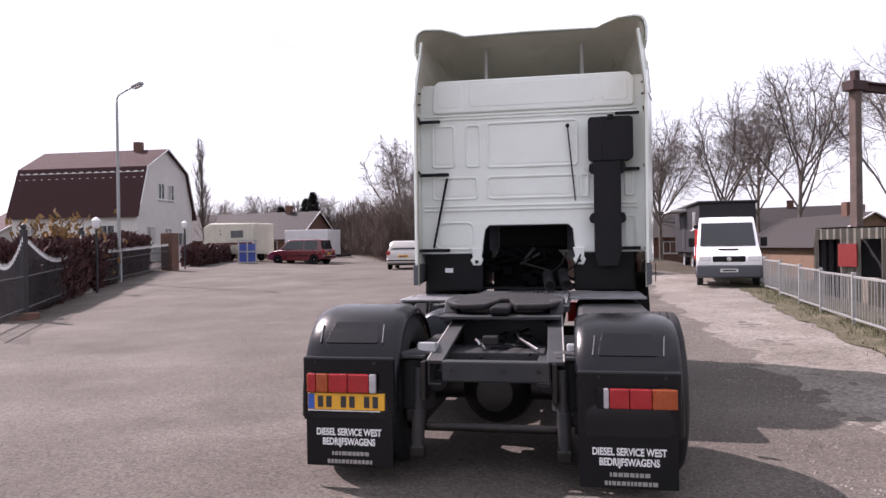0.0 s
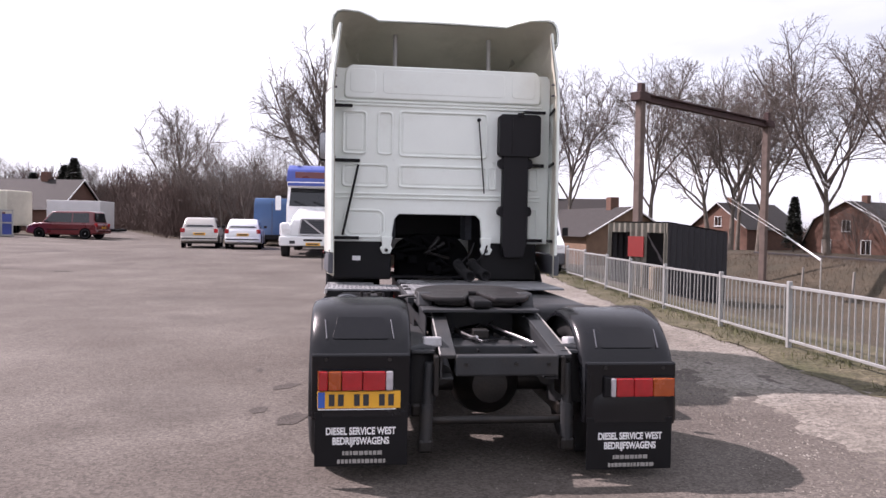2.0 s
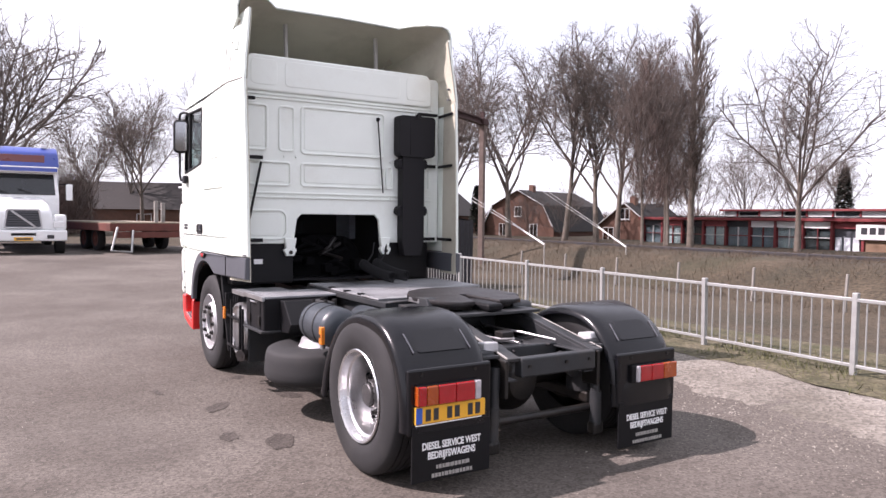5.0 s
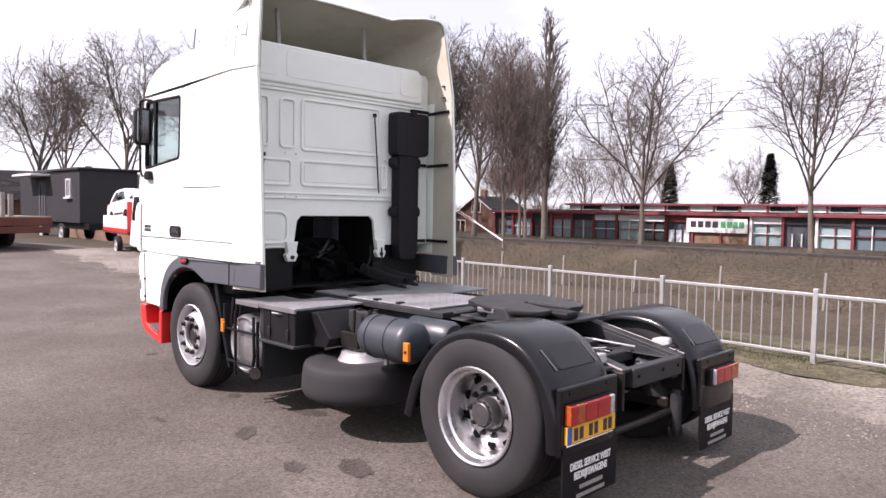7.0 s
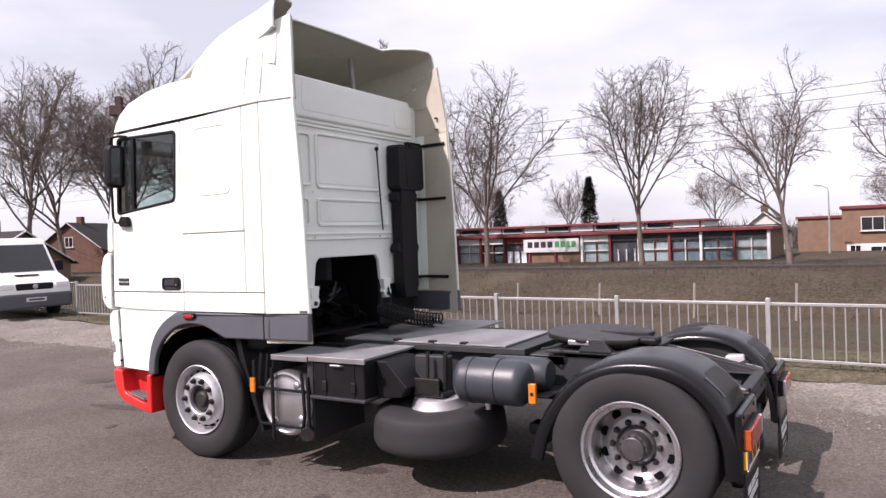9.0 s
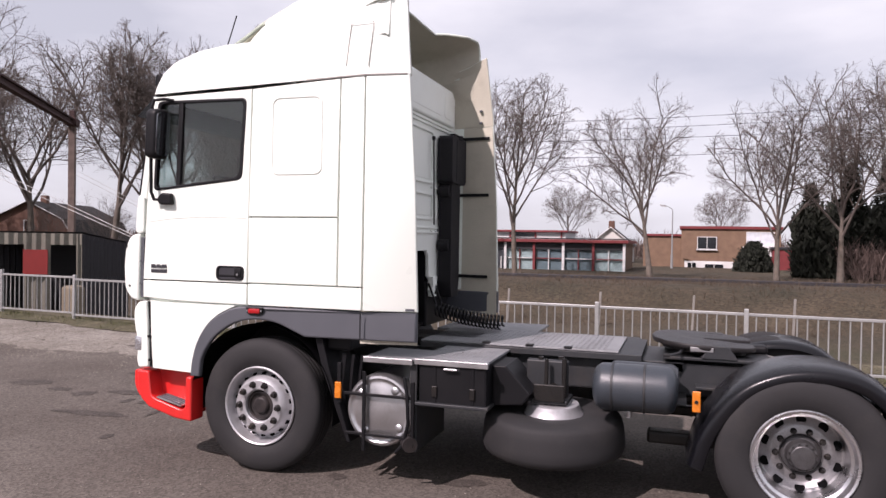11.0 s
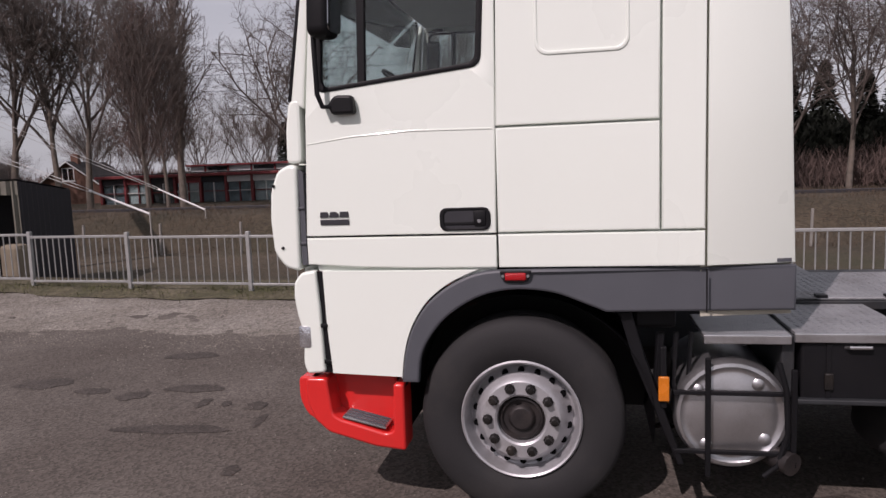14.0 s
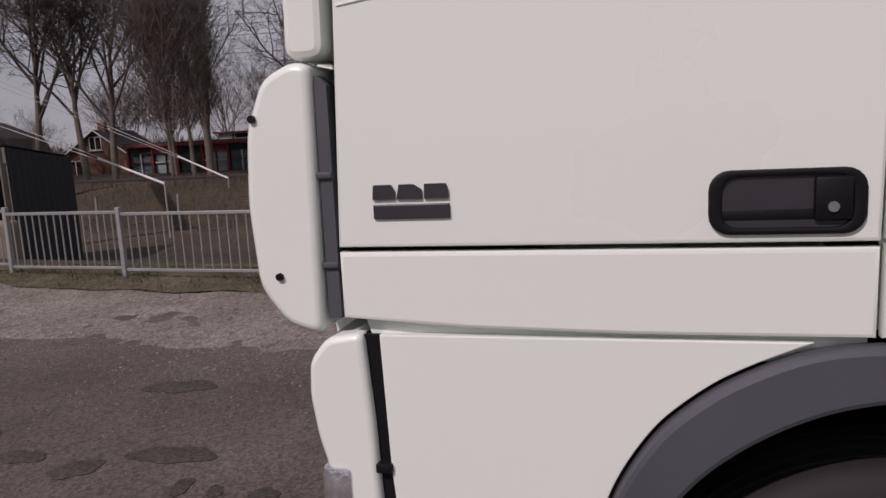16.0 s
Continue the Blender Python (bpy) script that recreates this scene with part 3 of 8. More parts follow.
for x, y, s in ((36, 66, 1.45), (36, 57, 1.42), (36, 47.4, 1.45), (36, 40.0, 1.3), (36, 36.3, 1.18), (36.5, 34.7, 1.22), (37, 20.7, 1.1), (36, 10.2, 0.98), (36, 2.45, 0.92), (37, -4.1, 0.9), (38, -7.4, 1.0), (37.5, -10.3, 1.0), (38, -13.2, 1.02), (37, -20, 1.0), (38, -29, 1.05)):
    plant(rng.choice(KINDS), x, y, lie(x, y), rng.uniform(0, 360), s * (1.12 if y > 30 else 1.02), ROW, wide=1.0)
plant(POPLAR, 37, 28.4, lie(37, 28), 40, 1.02, "tall slender bare poplar tree", "bare_poplar", wide=1.2)
for x, y, s in ((7.5, 60, 1.0), (11, 52, 1.05), (15, 47, 1.1), (20, 44, 1.1), (25, 42, 1.1), (4.5, 68, 0.95), (30, 50, 1.1), (9, 75, 1.0), (16, 62, 1.1)):
    plant(rng.choice(KINDS), x, y, 0.2, rng.uniform(0, 360), s * 1.06, ROW, wide=0.95)
plant(BROAD, -2.9, 52, 0.4, 20, 1.30, "broad spreading bare tree behind the parked lorry", wide=0.90)

# ---- the tractor unit ----
AXLE_F, AXLE_R, HUB_Z = 3.8, 0.0, 0.515
truck = thing("tractor_unit", "white two-axle lorry tractor with black chassis, parked on asphalt", "lorry")
cab = new("cab")
cab.parent = truck
cab["label"] = "white sleeper cab with red bumper"
SIDE = 1.235


def both(name, build, material, parent, label="", smooth=40):
    """A part on the near side and its mirror on the other."""
    a = part(name, build(), material, parent, label, smooth)
    other = mirror_x(build())
    if parent is cab:
        bmesh.ops.translate(other, vec=(0.09, 0, 0), verts=other.verts)
    b = part(name, other, material, parent, label, smooth, normals=False)
    return a, b


def plate(outline, x=SIDE, thick=0.035, bevel=0.008):
    return prism(outline, "x", -x, -x + thick, bevel)


def arc(cy, cz, r, a0, a1, n=14):
    return [(cy + r * math.cos(radians(a0 + (a1 - a0) * i / n)), cz + r * math.sin(radians(a0 + (a1 - a0) * i / n))) for i in range(n + 1)]


DOOR = [(3.893, 1.462), (4.862, 1.462), (4.835, 2.05), (4.755, 2.92), (3.868, 2.945)]
HOLE = soften([(3.955, 2.262), (4.758, 2.178), (4.722, 2.88), (3.918, 2.872)], 0.05)
both("door", lambda: holed(DOOR, HOLE, "x", -SIDE, -SIDE + 0.04, 0.007), WHITE, cab, "white door")


def inset(poly, k):
    c = (sum(p[0] for p in poly) / len(poly), sum(p[1] for p in poly) / len(poly))
    out = []
    for p in poly:
        d = math.hypot(p[0] - c[0], p[1] - c[1])
        out.append((c[0] + (p[0] - c[0]) * (1 - k / d), c[1] + (p[1] - c[1]) * (1 - k / d)))
    return out


both("window_seal", lambda: holed(inset(HOLE, -0.012), inset(HOLE, 0.022), "x", -SIDE - 0.006, -SIDE + 0.03, 0.004), BLACK, cab)
for pane in both("side_window", lambda: prism(inset(HOLE, 0.012), "x", -SIDE + 0.012, -SIDE + 0.017), WINDOW, cab, "clear side window", None):
    pane.visible_shadow = False
both("window_bar", lambda: prism([(4.515, 2.20), (4.555, 2.196), (4.53, 2.882), (4.49, 2.882)], "x", -SIDE - 0.003, -SIDE + 0.028, 0.004), BLACK, cab)
both("door_sill_panel", lambda: plate([(3.893, 1.293), (4.30, 1.293), (4.60, 1.30), (4.862, 1.318), (4.862, 1.452), (3.893, 1.452)]), WHITE, cab)


def quarter_panel():
    bm = plate([(3.132, 1.972), (3.884, 1.972), (3.858, 2.945), (3.122, 2.985)])
    rim = rounded(3.262, 3.69, 2.285, 2.875, 0.06)
    return merge(bm, holed(rim, inset(rim, 0.02), "x", -SIDE - 0.006, -SIDE + 0.01, 0.005))


both("side_panel", quarter_panel, WHITE, cab)
both("panel_backing", lambda: prism([(2.94, 1.30), (3.888, 1.30), (3.862, 2.95), (2.935, 2.985)], "x", -SIDE + 0.037, -SIDE + 0.045), WHITE, cab)
both("locker_door", lambda: plate([(3.132, 1.465), (3.884, 1.465), (3.884, 1.962), (3.132, 1.962)]), WHITE, cab, "flush locker door")
both("rear_sill_panel", lambda: plate([(2.932, 1.293), (3.884, 1.293), (3.884, 1.455), (2.932, 1.455)]), WHITE, cab)
both("corner_panel", lambda: plate([(2.932, 1.465), (3.124, 1.465), (3.114, 2.985), (2.926, 2.995)]), WHITE, cab)


def tuck(bm):
    """Draws the rear of a side panel in towards the middle, as the fins do behind the cab."""
    for v in bm.verts:
        v.co.x += 0.20 * max(0.0, 2.92 - v.co.y)
    return bm


def fin():
    return tuck(prism([(2.525, 1.293), (2.922, 1.293), (2.917, 2.995), (2.605, 3.005), (2.555, 2.2)], "x", -SIDE, -SIDE + 0.03, 0.007))


both("side_fin", fin, WHITE, cab, "white air deflector fin")
both("fin_lining", lambda: tuck(prism([(2.535, 1.05), (2.95, 1.05), (2.95, 2.985), (2.612, 2.985), (2.56, 2.2)], "x", -SIDE + 0.032, -SIDE + 0.04)), CREAM, cab, "unpainted cream inner side of the fin")


ARCH_OUT = [(3.70, 1.285), (3.95, 1.277), (4.105, 1.222), (4.215, 1.145), (4.28, 1.07), (4.335, 0.97), (4.37, 0.85), (4.388, 0.715)]
ARCH_IN = [(4.303, 0.715), (4.285, 0.85), (4.235, 0.95), (4.155, 1.045), (4.04, 1.125), (3.92, 1.172), (3.78, 1.188), (3.62, 1.17), (3.47, 1.115), (3.38, 1.078)]


def curve_through(pts, k=5):
    """A smooth line through points."""
    out, q = [], [Vector(p) for p in pts]
    q = [q[0] * 2 - q[1]] + q + [q[-1] * 2 - q[-2]]
    for i in range(1, len(q) - 2):
        for j in range(k):
            t = j / k
            v = 0.5 * (2 * q[i] + (q[i + 1] - q[i - 1]) * t + (2 * q[i - 1] - 5 * q[i] + 4 * q[i + 1] - q[i + 2]) * t * t + (3 * q[i] - q[i - 1] - 3 * q[i + 1] + q[i + 2]) * t ** 3)
            out.append((v.x, v.y))
    return out + [tuple(pts[-1])]


ARCH_OUT, ARCH_IN = curve_through(ARCH_OUT), curve_through(ARCH_IN)


def skirt():
    return tuck(prism([(2.525, 1.075), (2.525, 1.285)] + ARCH_OUT + ARCH_IN, "x", -SIDE - 0.022, -SIDE + 0.03, 0.012))


both("wheel_arch", skirt, GREYTRIM, cab, "grey plastic wheel arch and skirt")
both("skirt_joint", lambda: box(-SIDE - 0.0235, -SIDE - 0.015, 2.925, 2.931, 1.08, 1.28), BLACK, cab)
both("wing_clip", lambda: box(-SIDE - 0.006, -SIDE + 0.03, 4.768, 4.803, 0.80, 0.82, 0.003), BLACK, cab)
both("wing_clip", lambda: box(-SIDE - 0.006, -SIDE + 0.03, 4.778, 4.813, 0.99, 1.01, 0.003), BLACK, cab)


def liner():
    bm = bmesh.new()
    a, b = [], []
    for y, z in arc(AXLE_F - 0.02, 0.53, 0.625, -10, 190, 26):
        a.append(bm.verts.new((-SIDE + 0.02, y, z)))
        b.append(bm.verts.new((-0.62, y, z)))
    for i in range(len(a) - 1):
        bm.faces.new((a[i], a[i + 1], b[i + 1], b[i]))
    bmesh.ops.solidify(bm, geom=bm.faces[:], thickness=0.012)
    return bm


both("arch_liner", liner, BLACK, cab)
# Black sheet added to close the arch where only shade shows.
both("inner_arch", lambda: prism(arc(AXLE_F - 0.02, 0.53, 0.63, -10, 190, 26), "x", -0.63, -0.615), BLACK, cab)
WING = [(4.79, 1.283), (3.99, 1.283)] + [(y + 0.006, z + 0.007) for y, z in ARCH_OUT[8:]] + [(4.398, 0.735), (4.762, 0.748), (4.782, 1.0)]
both("front_wing", lambda: plate(WING, SIDE - 0.004), WHITE, cab)
both("sill_backing", lambda: prism([(3.90, 1.24), (4.80, 1.24), (4.84, 1.36), (3.90, 1.36)], "x", -SIDE + 0.028, -SIDE + 0.05), WHITE, cab)
both("door_crease", lambda: prism([(3.90, 1.966), (4.30, 1.972), (4.60, 1.955), (4.83, 1.925), (4.83, 1.921), (4.60, 1.949), (4.30, 1.964), (3.90, 1.958)], "x", -SIDE - 0.003, -SIDE + 0.01, 0.0025), WHITE, cab)
COVER = soften([(4.80, 0.752), (4.90, 0.742), (4.918, 0.80), (4.908, 0.95), (4.938, 1.06), (4.950, 1.15), (4.945, 1.225), (4.905, 1.275), (4.825, 1.288), (4.812, 1.10)], 0.02)
both("headlamp_surround", lambda: prism(COVER, "x", -SIDE - 0.004, -SIDE + 0.34, 0.022, seg=3), WHITE, cab)
both("cover_gap", lambda: prism([(4.75, 0.75), (4.82, 0.75), (4.83, 1.28), (4.77, 1.28)], "x", -SIDE + 0.016, -SIDE + 0.05), BLACK, cab)
both("headlamp", lambda: box(-SIDE - 0.012, -SIDE + 0.4, 4.864, 4.935, 0.88, 1.0, 0.016), HEADGLASS, cab, "clear headlamp glass")


def louvre():
    """The upright air guide at the cab's front corner."""
    out = soften([(4.905, 1.28), (4.985, 1.302), (5.042, 1.38), (5.053, 1.55), (5.042, 1.70), (5.0, 1.80), (4.935, 1.828), (4.895, 1.82)], 0.03)
    return prism(out, "x", -SIDE - 0.005, -SIDE + 0.30, 0.03, seg=3)


both("corner_air_guide", louvre, WHITE, cab)
both("air_guide_slot", lambda: prism([(4.870, 1.315), (4.897, 1.315), (4.893, 1.80), (4.868, 1.78)], "x", -SIDE + 0.012, -SIDE + 0.06), GREYTRIM, cab)


for z in (1.42, 1.60):
    both("air_guide_rib", lambda: box(-SIDE + 0.004, -SIDE + 0.03, 4.868, 4.90, z, z + 0.012, 0.002), GREYTRIM, cab)


for y, z in ((5.022, 1.722), (4.99, 1.405)):
    both("screw_hole", lambda: rod((-SIDE - 0.012, y, z), (-SIDE + 0.005, y, z), 0.008), BLACK, cab)
both("corner_pillar", lambda: prism(soften([(4.866, 1.83), (4.95, 1.83), (4.945, 2.0), (4.925, 2.14), (4.86, 2.16)], 0.03), "x", -SIDE + 0.004, -SIDE + 0.25, 0.02), WHITE, cab)
both("front_pillar", lambda: prism([(4.84, 2.10), (4.908, 2.135), (4.786, 2.93), (4.758, 2.93)], "x", -SIDE + 0.006, -SIDE + 0.10, 0.012), WHITE, cab)
both("screen_seal", lambda: prism([(4.906, 2.135), (4.926, 2.14), (4.804, 2.93), (4.784, 2.93)], "x", -SIDE + 0.012, -SIDE + 0.09, 0.006), BLACK, cab)
part("front_panel", box(-1.0, 1.0, 4.90, 4.99, 1.0, 1.95, 0.03), WHITE, cab)
part("grille", box(-0.9, 0.9, 4.97, 5.03, 1.05, 1.75, 0.02), BLACK, cab)
ws = prism([(4.93, 1.95), (4.945, 1.95), (4.795, 2.93), (4.78, 2.93)], "x", -1.15, 1.15)
part("windscreen", ws, WINDOW, cab, "clear windscreen").visible_shadow = False
part("cab_floor", box(-1.19, 1.19, 3.92, 4.88, 1.31, 1.42), TRIMIN, cab)
part("dashboard", box(-1.17, 1.17, 4.45, 4.88, 1.42, 2.12, 0.06), BLACK, cab)
part("headlining", box(-1.18, 1.18, 3.07, 4.72, 2.90, 2.93), TRIMIN, cab)
wheel_bm = lathe([(0.215, 0), (0.228, 0.012), (0.24, 0), (0.228, -0.012)], "z", (0, 0, 0), seg=32, close=True)
rod((-0.22, 0, 0), (0.22, 0, 0), 0.014, wheel_bm)
rod((0, 0, 0), (0, -0.22, 0), 0.014, wheel_bm)
lathe([(0, 0.02), (0.07, 0.02), (0.08, -0.03), (0, -0.05)], "z", (0, 0, 0), wheel_bm, 16)
moved(wheel_bm, pose(-0.62, 4.40, 2.20, 38, 0, 0))
part("steering_wheel", wheel_bm, BLACK, cab, smooth=40)
for sx in (-0.62, 0.62):
    sb = box(sx - 0.26, sx + 0.26, 3.60, 4.12, 1.72, 1.88, 0.05)
    moved(box(-0.25, 0.25, -0.06, 0.06, 0, 0.68, 0.05), pose(sx, 3.60, 1.86, 8, 0, 0), sb)
    moved(box(-0.14, 0.14, -0.045, 0.045, 0, 0.2, 0.04), pose(sx, 3.52, 2.52, 8, 0, 0), sb)
    box(sx - 0.2, sx + 0.2, 3.66, 4.06, 1.42, 1.73, 0.02, sb)
    part("cab_seat", sb, SEATCLOTH, cab, smooth=40)
part("bunk", box(-1.15, 1.15, 3.08, 3.45, 1.80, 2.02, 0.05), SEATCLOTH, cab)
part("sleeper_floor", box(-1.19, 1.19, 3.08, 3.92, 1.74, 1.79), TRIMIN, cab)

# back wall of the cab
BACK_Y = 3.03
wall = [(-1.19, 1.40), (-0.60, 1.40), (-0.50, 1.46), (-0.47, 1.66), (-0.42, 1.71), (0.44, 1.71), (0.49, 1.66), (0.51, 1.46), (0.61, 1.40), (1.27, 1.40), (1.27, 3.30), (-1.19, 3.30)]
wb = prism(wall, "y", BACK_Y, BACK_Y + 0.04, 0.012)


def pressed(a0, a1, b0, b1, r=0.05):
    """A field of the back wall: a rolled bead all round it and a shallow swell inside."""
    q = min(r, (a1 - a0) * 0.3, (b1 - b0) * 0.3)
    w = 0.024
    bm = holed(rounded(a0, a1, b0, b1, q), rounded(a0 + w, a1 - w, b0 + w, b1 - w, max(q - w, 0.012)), "y", BACK_Y - 0.020, BACK_Y + 0.01, 0.009)
    if a1 - a0 < 0.2:
        return bm
    return prism(rounded(a0 + w + 0.02, a1 - w - 0.02, b0 + w + 0.02, b1 - w - 0.02, max(q - w, 0.012)), "y", BACK_Y - 0.006, BACK_Y + 0.01, 0.005, bm)


for f in ((-1.06, -0.79, 2.36, 2.84), (-0.68, -0.50, 2.36, 2.84), (-0.44, 0.56, 2.345, 2.855), (-1.06, -0.54, 2.0, 2.26), (-0.44, 0.56, 2.0, 2.26), (0.575, 0.67, 2.0, 2.26), (1.04, 1.15, 1.45, 1.80), (1.04, 1.15, 2.0, 2.26)):
    part("pressed_field", pressed(*f), BACKWHITE, cab, smooth=40)
part("pressed_field", pressed(-1.04, -0.58, 1.44, 1.76, 0.13), BACKWHITE, cab, smooth=40)
for z in (1.885, 1.93, 2.905, 2.94):
    part("pressed_bead", prism([(-1.15, z - 0.011), (1.17, z - 0.011), (1.17, z + 0.011), (-1.15, z + 0.011)], "y", BACK_Y - 0.020, BACK_Y + 0.01, 0.008), BACKWHITE, cab, smooth=40)
for x in (-0.62, -0.49, 0.51, 0.63):
    for z in (1.885, 2.30):
        part("wall_rivet", rod((x, BACK_Y - 0.026, z + 0.012), (x, BACK_Y - 0.004, z + 0.012), 0.009, seg=8), BACKWHITE, cab)
part("back_wall", wb, BACKWHITE, cab, "white pressed-steel back wall", 40)
top_bm = prism(soften([(-1.05, 2.965), (1.16, 2.965), (1.155, 3.26), (1.10, 3.335), (-0.98, 3.335), (-1.04, 3.26)], 0.06), "y", BACK_Y - 0.03, BACK_Y + 0.02, 0.02, seg=3)
for x0, x1 in ((-0.98, -0.70), (-0.62, 0.74), (0.82, 1.09)):
    prism(rounded(x0, x1, 3.03, 3.29, 0.05), "y", BACK_Y - 0.034, BACK_Y - 0.02, 0.005, top_bm)
part("upper_back_panel", top_bm, BACKWHITE, cab, smooth=40)
for s in (-1, 1):
    lug = prism([(s * 0.49, 1.46), (s * 0.62, 1.46), (s * 0.605, 1.36), (s * 0.63, 1.33), (s * 0.60, 1.27), (s * 0.52, 1.27), (s * 0.49, 1.33), (s * 0.51, 1.36)], "y", BACK_Y - 0.05, BACK_Y + 0.01, 0.008)
    part("lug", lug, BACKWHITE, cab)
    part("lug_pin", rod((s * 0.56, BACK_Y - 0.065, 1.31), (s * 0.56, BACK_Y - 0.03, 1.31), 0.02), GREASE, cab)
# Engine gear blackened: the shade behind the wall opening is in its colour.
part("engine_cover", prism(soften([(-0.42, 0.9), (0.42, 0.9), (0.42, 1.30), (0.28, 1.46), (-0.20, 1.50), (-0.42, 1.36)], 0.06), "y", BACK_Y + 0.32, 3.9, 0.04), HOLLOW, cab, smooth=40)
gear_rng = random.Random(17)
for k in range(9):
    x, z = gear_rng.uniform(-0.4, 0.4), gear_rng.uniform(1.02, 1.40)
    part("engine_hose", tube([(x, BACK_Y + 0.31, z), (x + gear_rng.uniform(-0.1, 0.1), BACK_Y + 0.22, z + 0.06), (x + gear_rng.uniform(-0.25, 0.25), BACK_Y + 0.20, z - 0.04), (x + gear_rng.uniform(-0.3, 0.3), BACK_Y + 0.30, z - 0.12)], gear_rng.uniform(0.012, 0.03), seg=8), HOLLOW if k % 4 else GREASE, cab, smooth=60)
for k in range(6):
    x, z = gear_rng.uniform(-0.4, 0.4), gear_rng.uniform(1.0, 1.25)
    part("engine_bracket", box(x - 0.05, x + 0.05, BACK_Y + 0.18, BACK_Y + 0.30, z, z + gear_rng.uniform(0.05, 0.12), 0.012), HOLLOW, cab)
part("engine_tunnel", holed([(-0.58, 1.0), (0.58, 1.0), (0.58, 1.78), (-0.58, 1.78)], [(-0.5, 1.02), (0.5, 1.02), (0.5, 1.72), (-0.5, 1.72)], "y", BACK_Y + 0.045, 3.9), BLACK, cab)
part("tilt_prop", rod((0.45, BACK_Y - 0.05, 2.765), (0.525, BACK_Y - 0.04, 1.96), 0.008), GREASE, cab)
part("prop_knob", lathe([(0, 0.02), (0.022, 0.01), (0.022, -0.01), (0, -0.02)], "y", (0.45, BACK_Y - 0.05, 2.775), seg=12), BLACK, cab)
part("fin_strut", rod((-0.88, BACK_Y - 0.06, 2.24), (-1.04, BACK_Y - 0.06, 1.47), 0.013), BLACK, cab, "thin black strut")
for s in (-1, 1):
    for z in (2.285, 1.44):
        part("fin_bracket", box(min(s * 0.86, s * 1.2), max(s * 0.86, s * 1.2), BACK_Y - 0.065, BACK_Y - 0.035, z - 0.018, z + 0.018, 0.004), BLACK, cab)
    part("fin_bracket", box(min(s * 0.95, s * 1.2), max(s * 0.95, s * 1.2), BACK_Y - 0.10, BACK_Y - 0.05, 2.86, 2.89, 0.004), BLACK, cab)
for z in (2.87, 2.285, 1.44):
    both("fin_stay", lambda: tuck(box(-SIDE + 0.045, -SIDE + 0.06, 2.64, BACK_Y, z - 0.016, z + 0.016, 0.004)), BLACK, cab)
stack = prism(soften([(0.665, 2.40), (0.70, 2.37), (1.08, 2.37), (1.13, 2.40), (1.13, 2.81), (1.10, 2.835), (0.69, 2.835), (0.665, 2.81)], 0.02), "y", 2.86, BACK_Y - 0.02, 0.006)
prism(soften([(0.72, 1.40), (0.75, 1.25), (0.96, 1.25), (1.00, 1.40), (1.00, 2.38), (0.72, 2.38)], 0.02), "y", 2.88, BACK_Y - 0.02, 0.006, stack)
part("intake_clamp", prism(soften([(0.67, 2.27), (0.70, 2.24), (1.03, 2.24), (1.05, 2.27), (1.05, 2.33), (1.03, 2.35), (0.70, 2.35), (0.67, 2.33)], 0.015), "y", 2.90, BACK_Y - 0.02, 0.005), INTAKE, cab)
part("intake_clamp", prism(soften([(0.67, 1.74), (0.70, 1.71), (1.03, 1.71), (1.05, 1.74), (1.05, 1.78), (1.03, 1.82), (0.70, 1.82), (0.67, 1.78)], 0.015), "y", 2.90, BACK_Y - 0.02, 0.005), INTAKE, cab)
box(0.80, 0.815, 2.855, 2.87, 2.40, 2.80, 0.003, stack)
rod((0.90, 2.86, 2.81), (0.90, 2.86, 2.85), 0.035, stack)
part("air_intake", stack, INTAKE, cab, "tall black air intake stack", 30)
for s in (-1, 1):
    part("rear_underbody", box(min(s * 0.5, s * 1.15), max(s * 0.5, s * 1.15), BACK_Y + 0.02, 3.25, 0.98, 1.42, 0.02), BLACK, cab)
part("sticker", box(-0.93, -0.84, BACK_Y + 0.012, BACK_Y + 0.022, 1.19, 1.24), LETTER, cab)

# roof and wind deflector
roof_sections = [(4.765, 2.96, 0.01), (4.755, 3.04, 0.03), (4.72, 3.15, 0.05), (4.63, 3.25, 0.07), (4.45, 3.32, 0.08), (4.2, 3.362, 0.09), (3.8, 3.37, 0.09), (3.4, 3.35, 0.09), (3.125, 3.32, 0.07)]


def roof_shell():
    bm = bmesh.new()
    rings = []
    for y, z, lean in roof_sections:
        base = 2.945 + 0.05 * (4.77 - y) / 1.7
        h = max(z - base, 0.012)
        pts = [(-SIDE, base), (-SIDE + lean * 0.1, base + h * 0.35), (-SIDE + lean * 0.35, base + h * 0.62), (-SIDE + lean * 0.8, base + h * 0.82), (-SIDE + lean * 1.6, base + h * 0.95), (-SIDE + lean * 3.0, base + h), (-0.4, base + h + 0.012), (0, base + h + 0.018)]
        ring = pts + [(-x, q) for x, q in reversed(pts[:-1])]
        rings.append([bm.verts.new((x * 1.036 + 0.045, y, q)) for x, q in ring])
    for a, b in zip(rings, rings[1:]):
        for i in range(len(a) - 1):
            bm.faces.new((a[i], b[i], b[i + 1], a[i + 1]))
    bm.faces.new(rings[-1])
    return bm


part("roof", roof_shell(), WHITE, cab, "white moulded roof", 40)


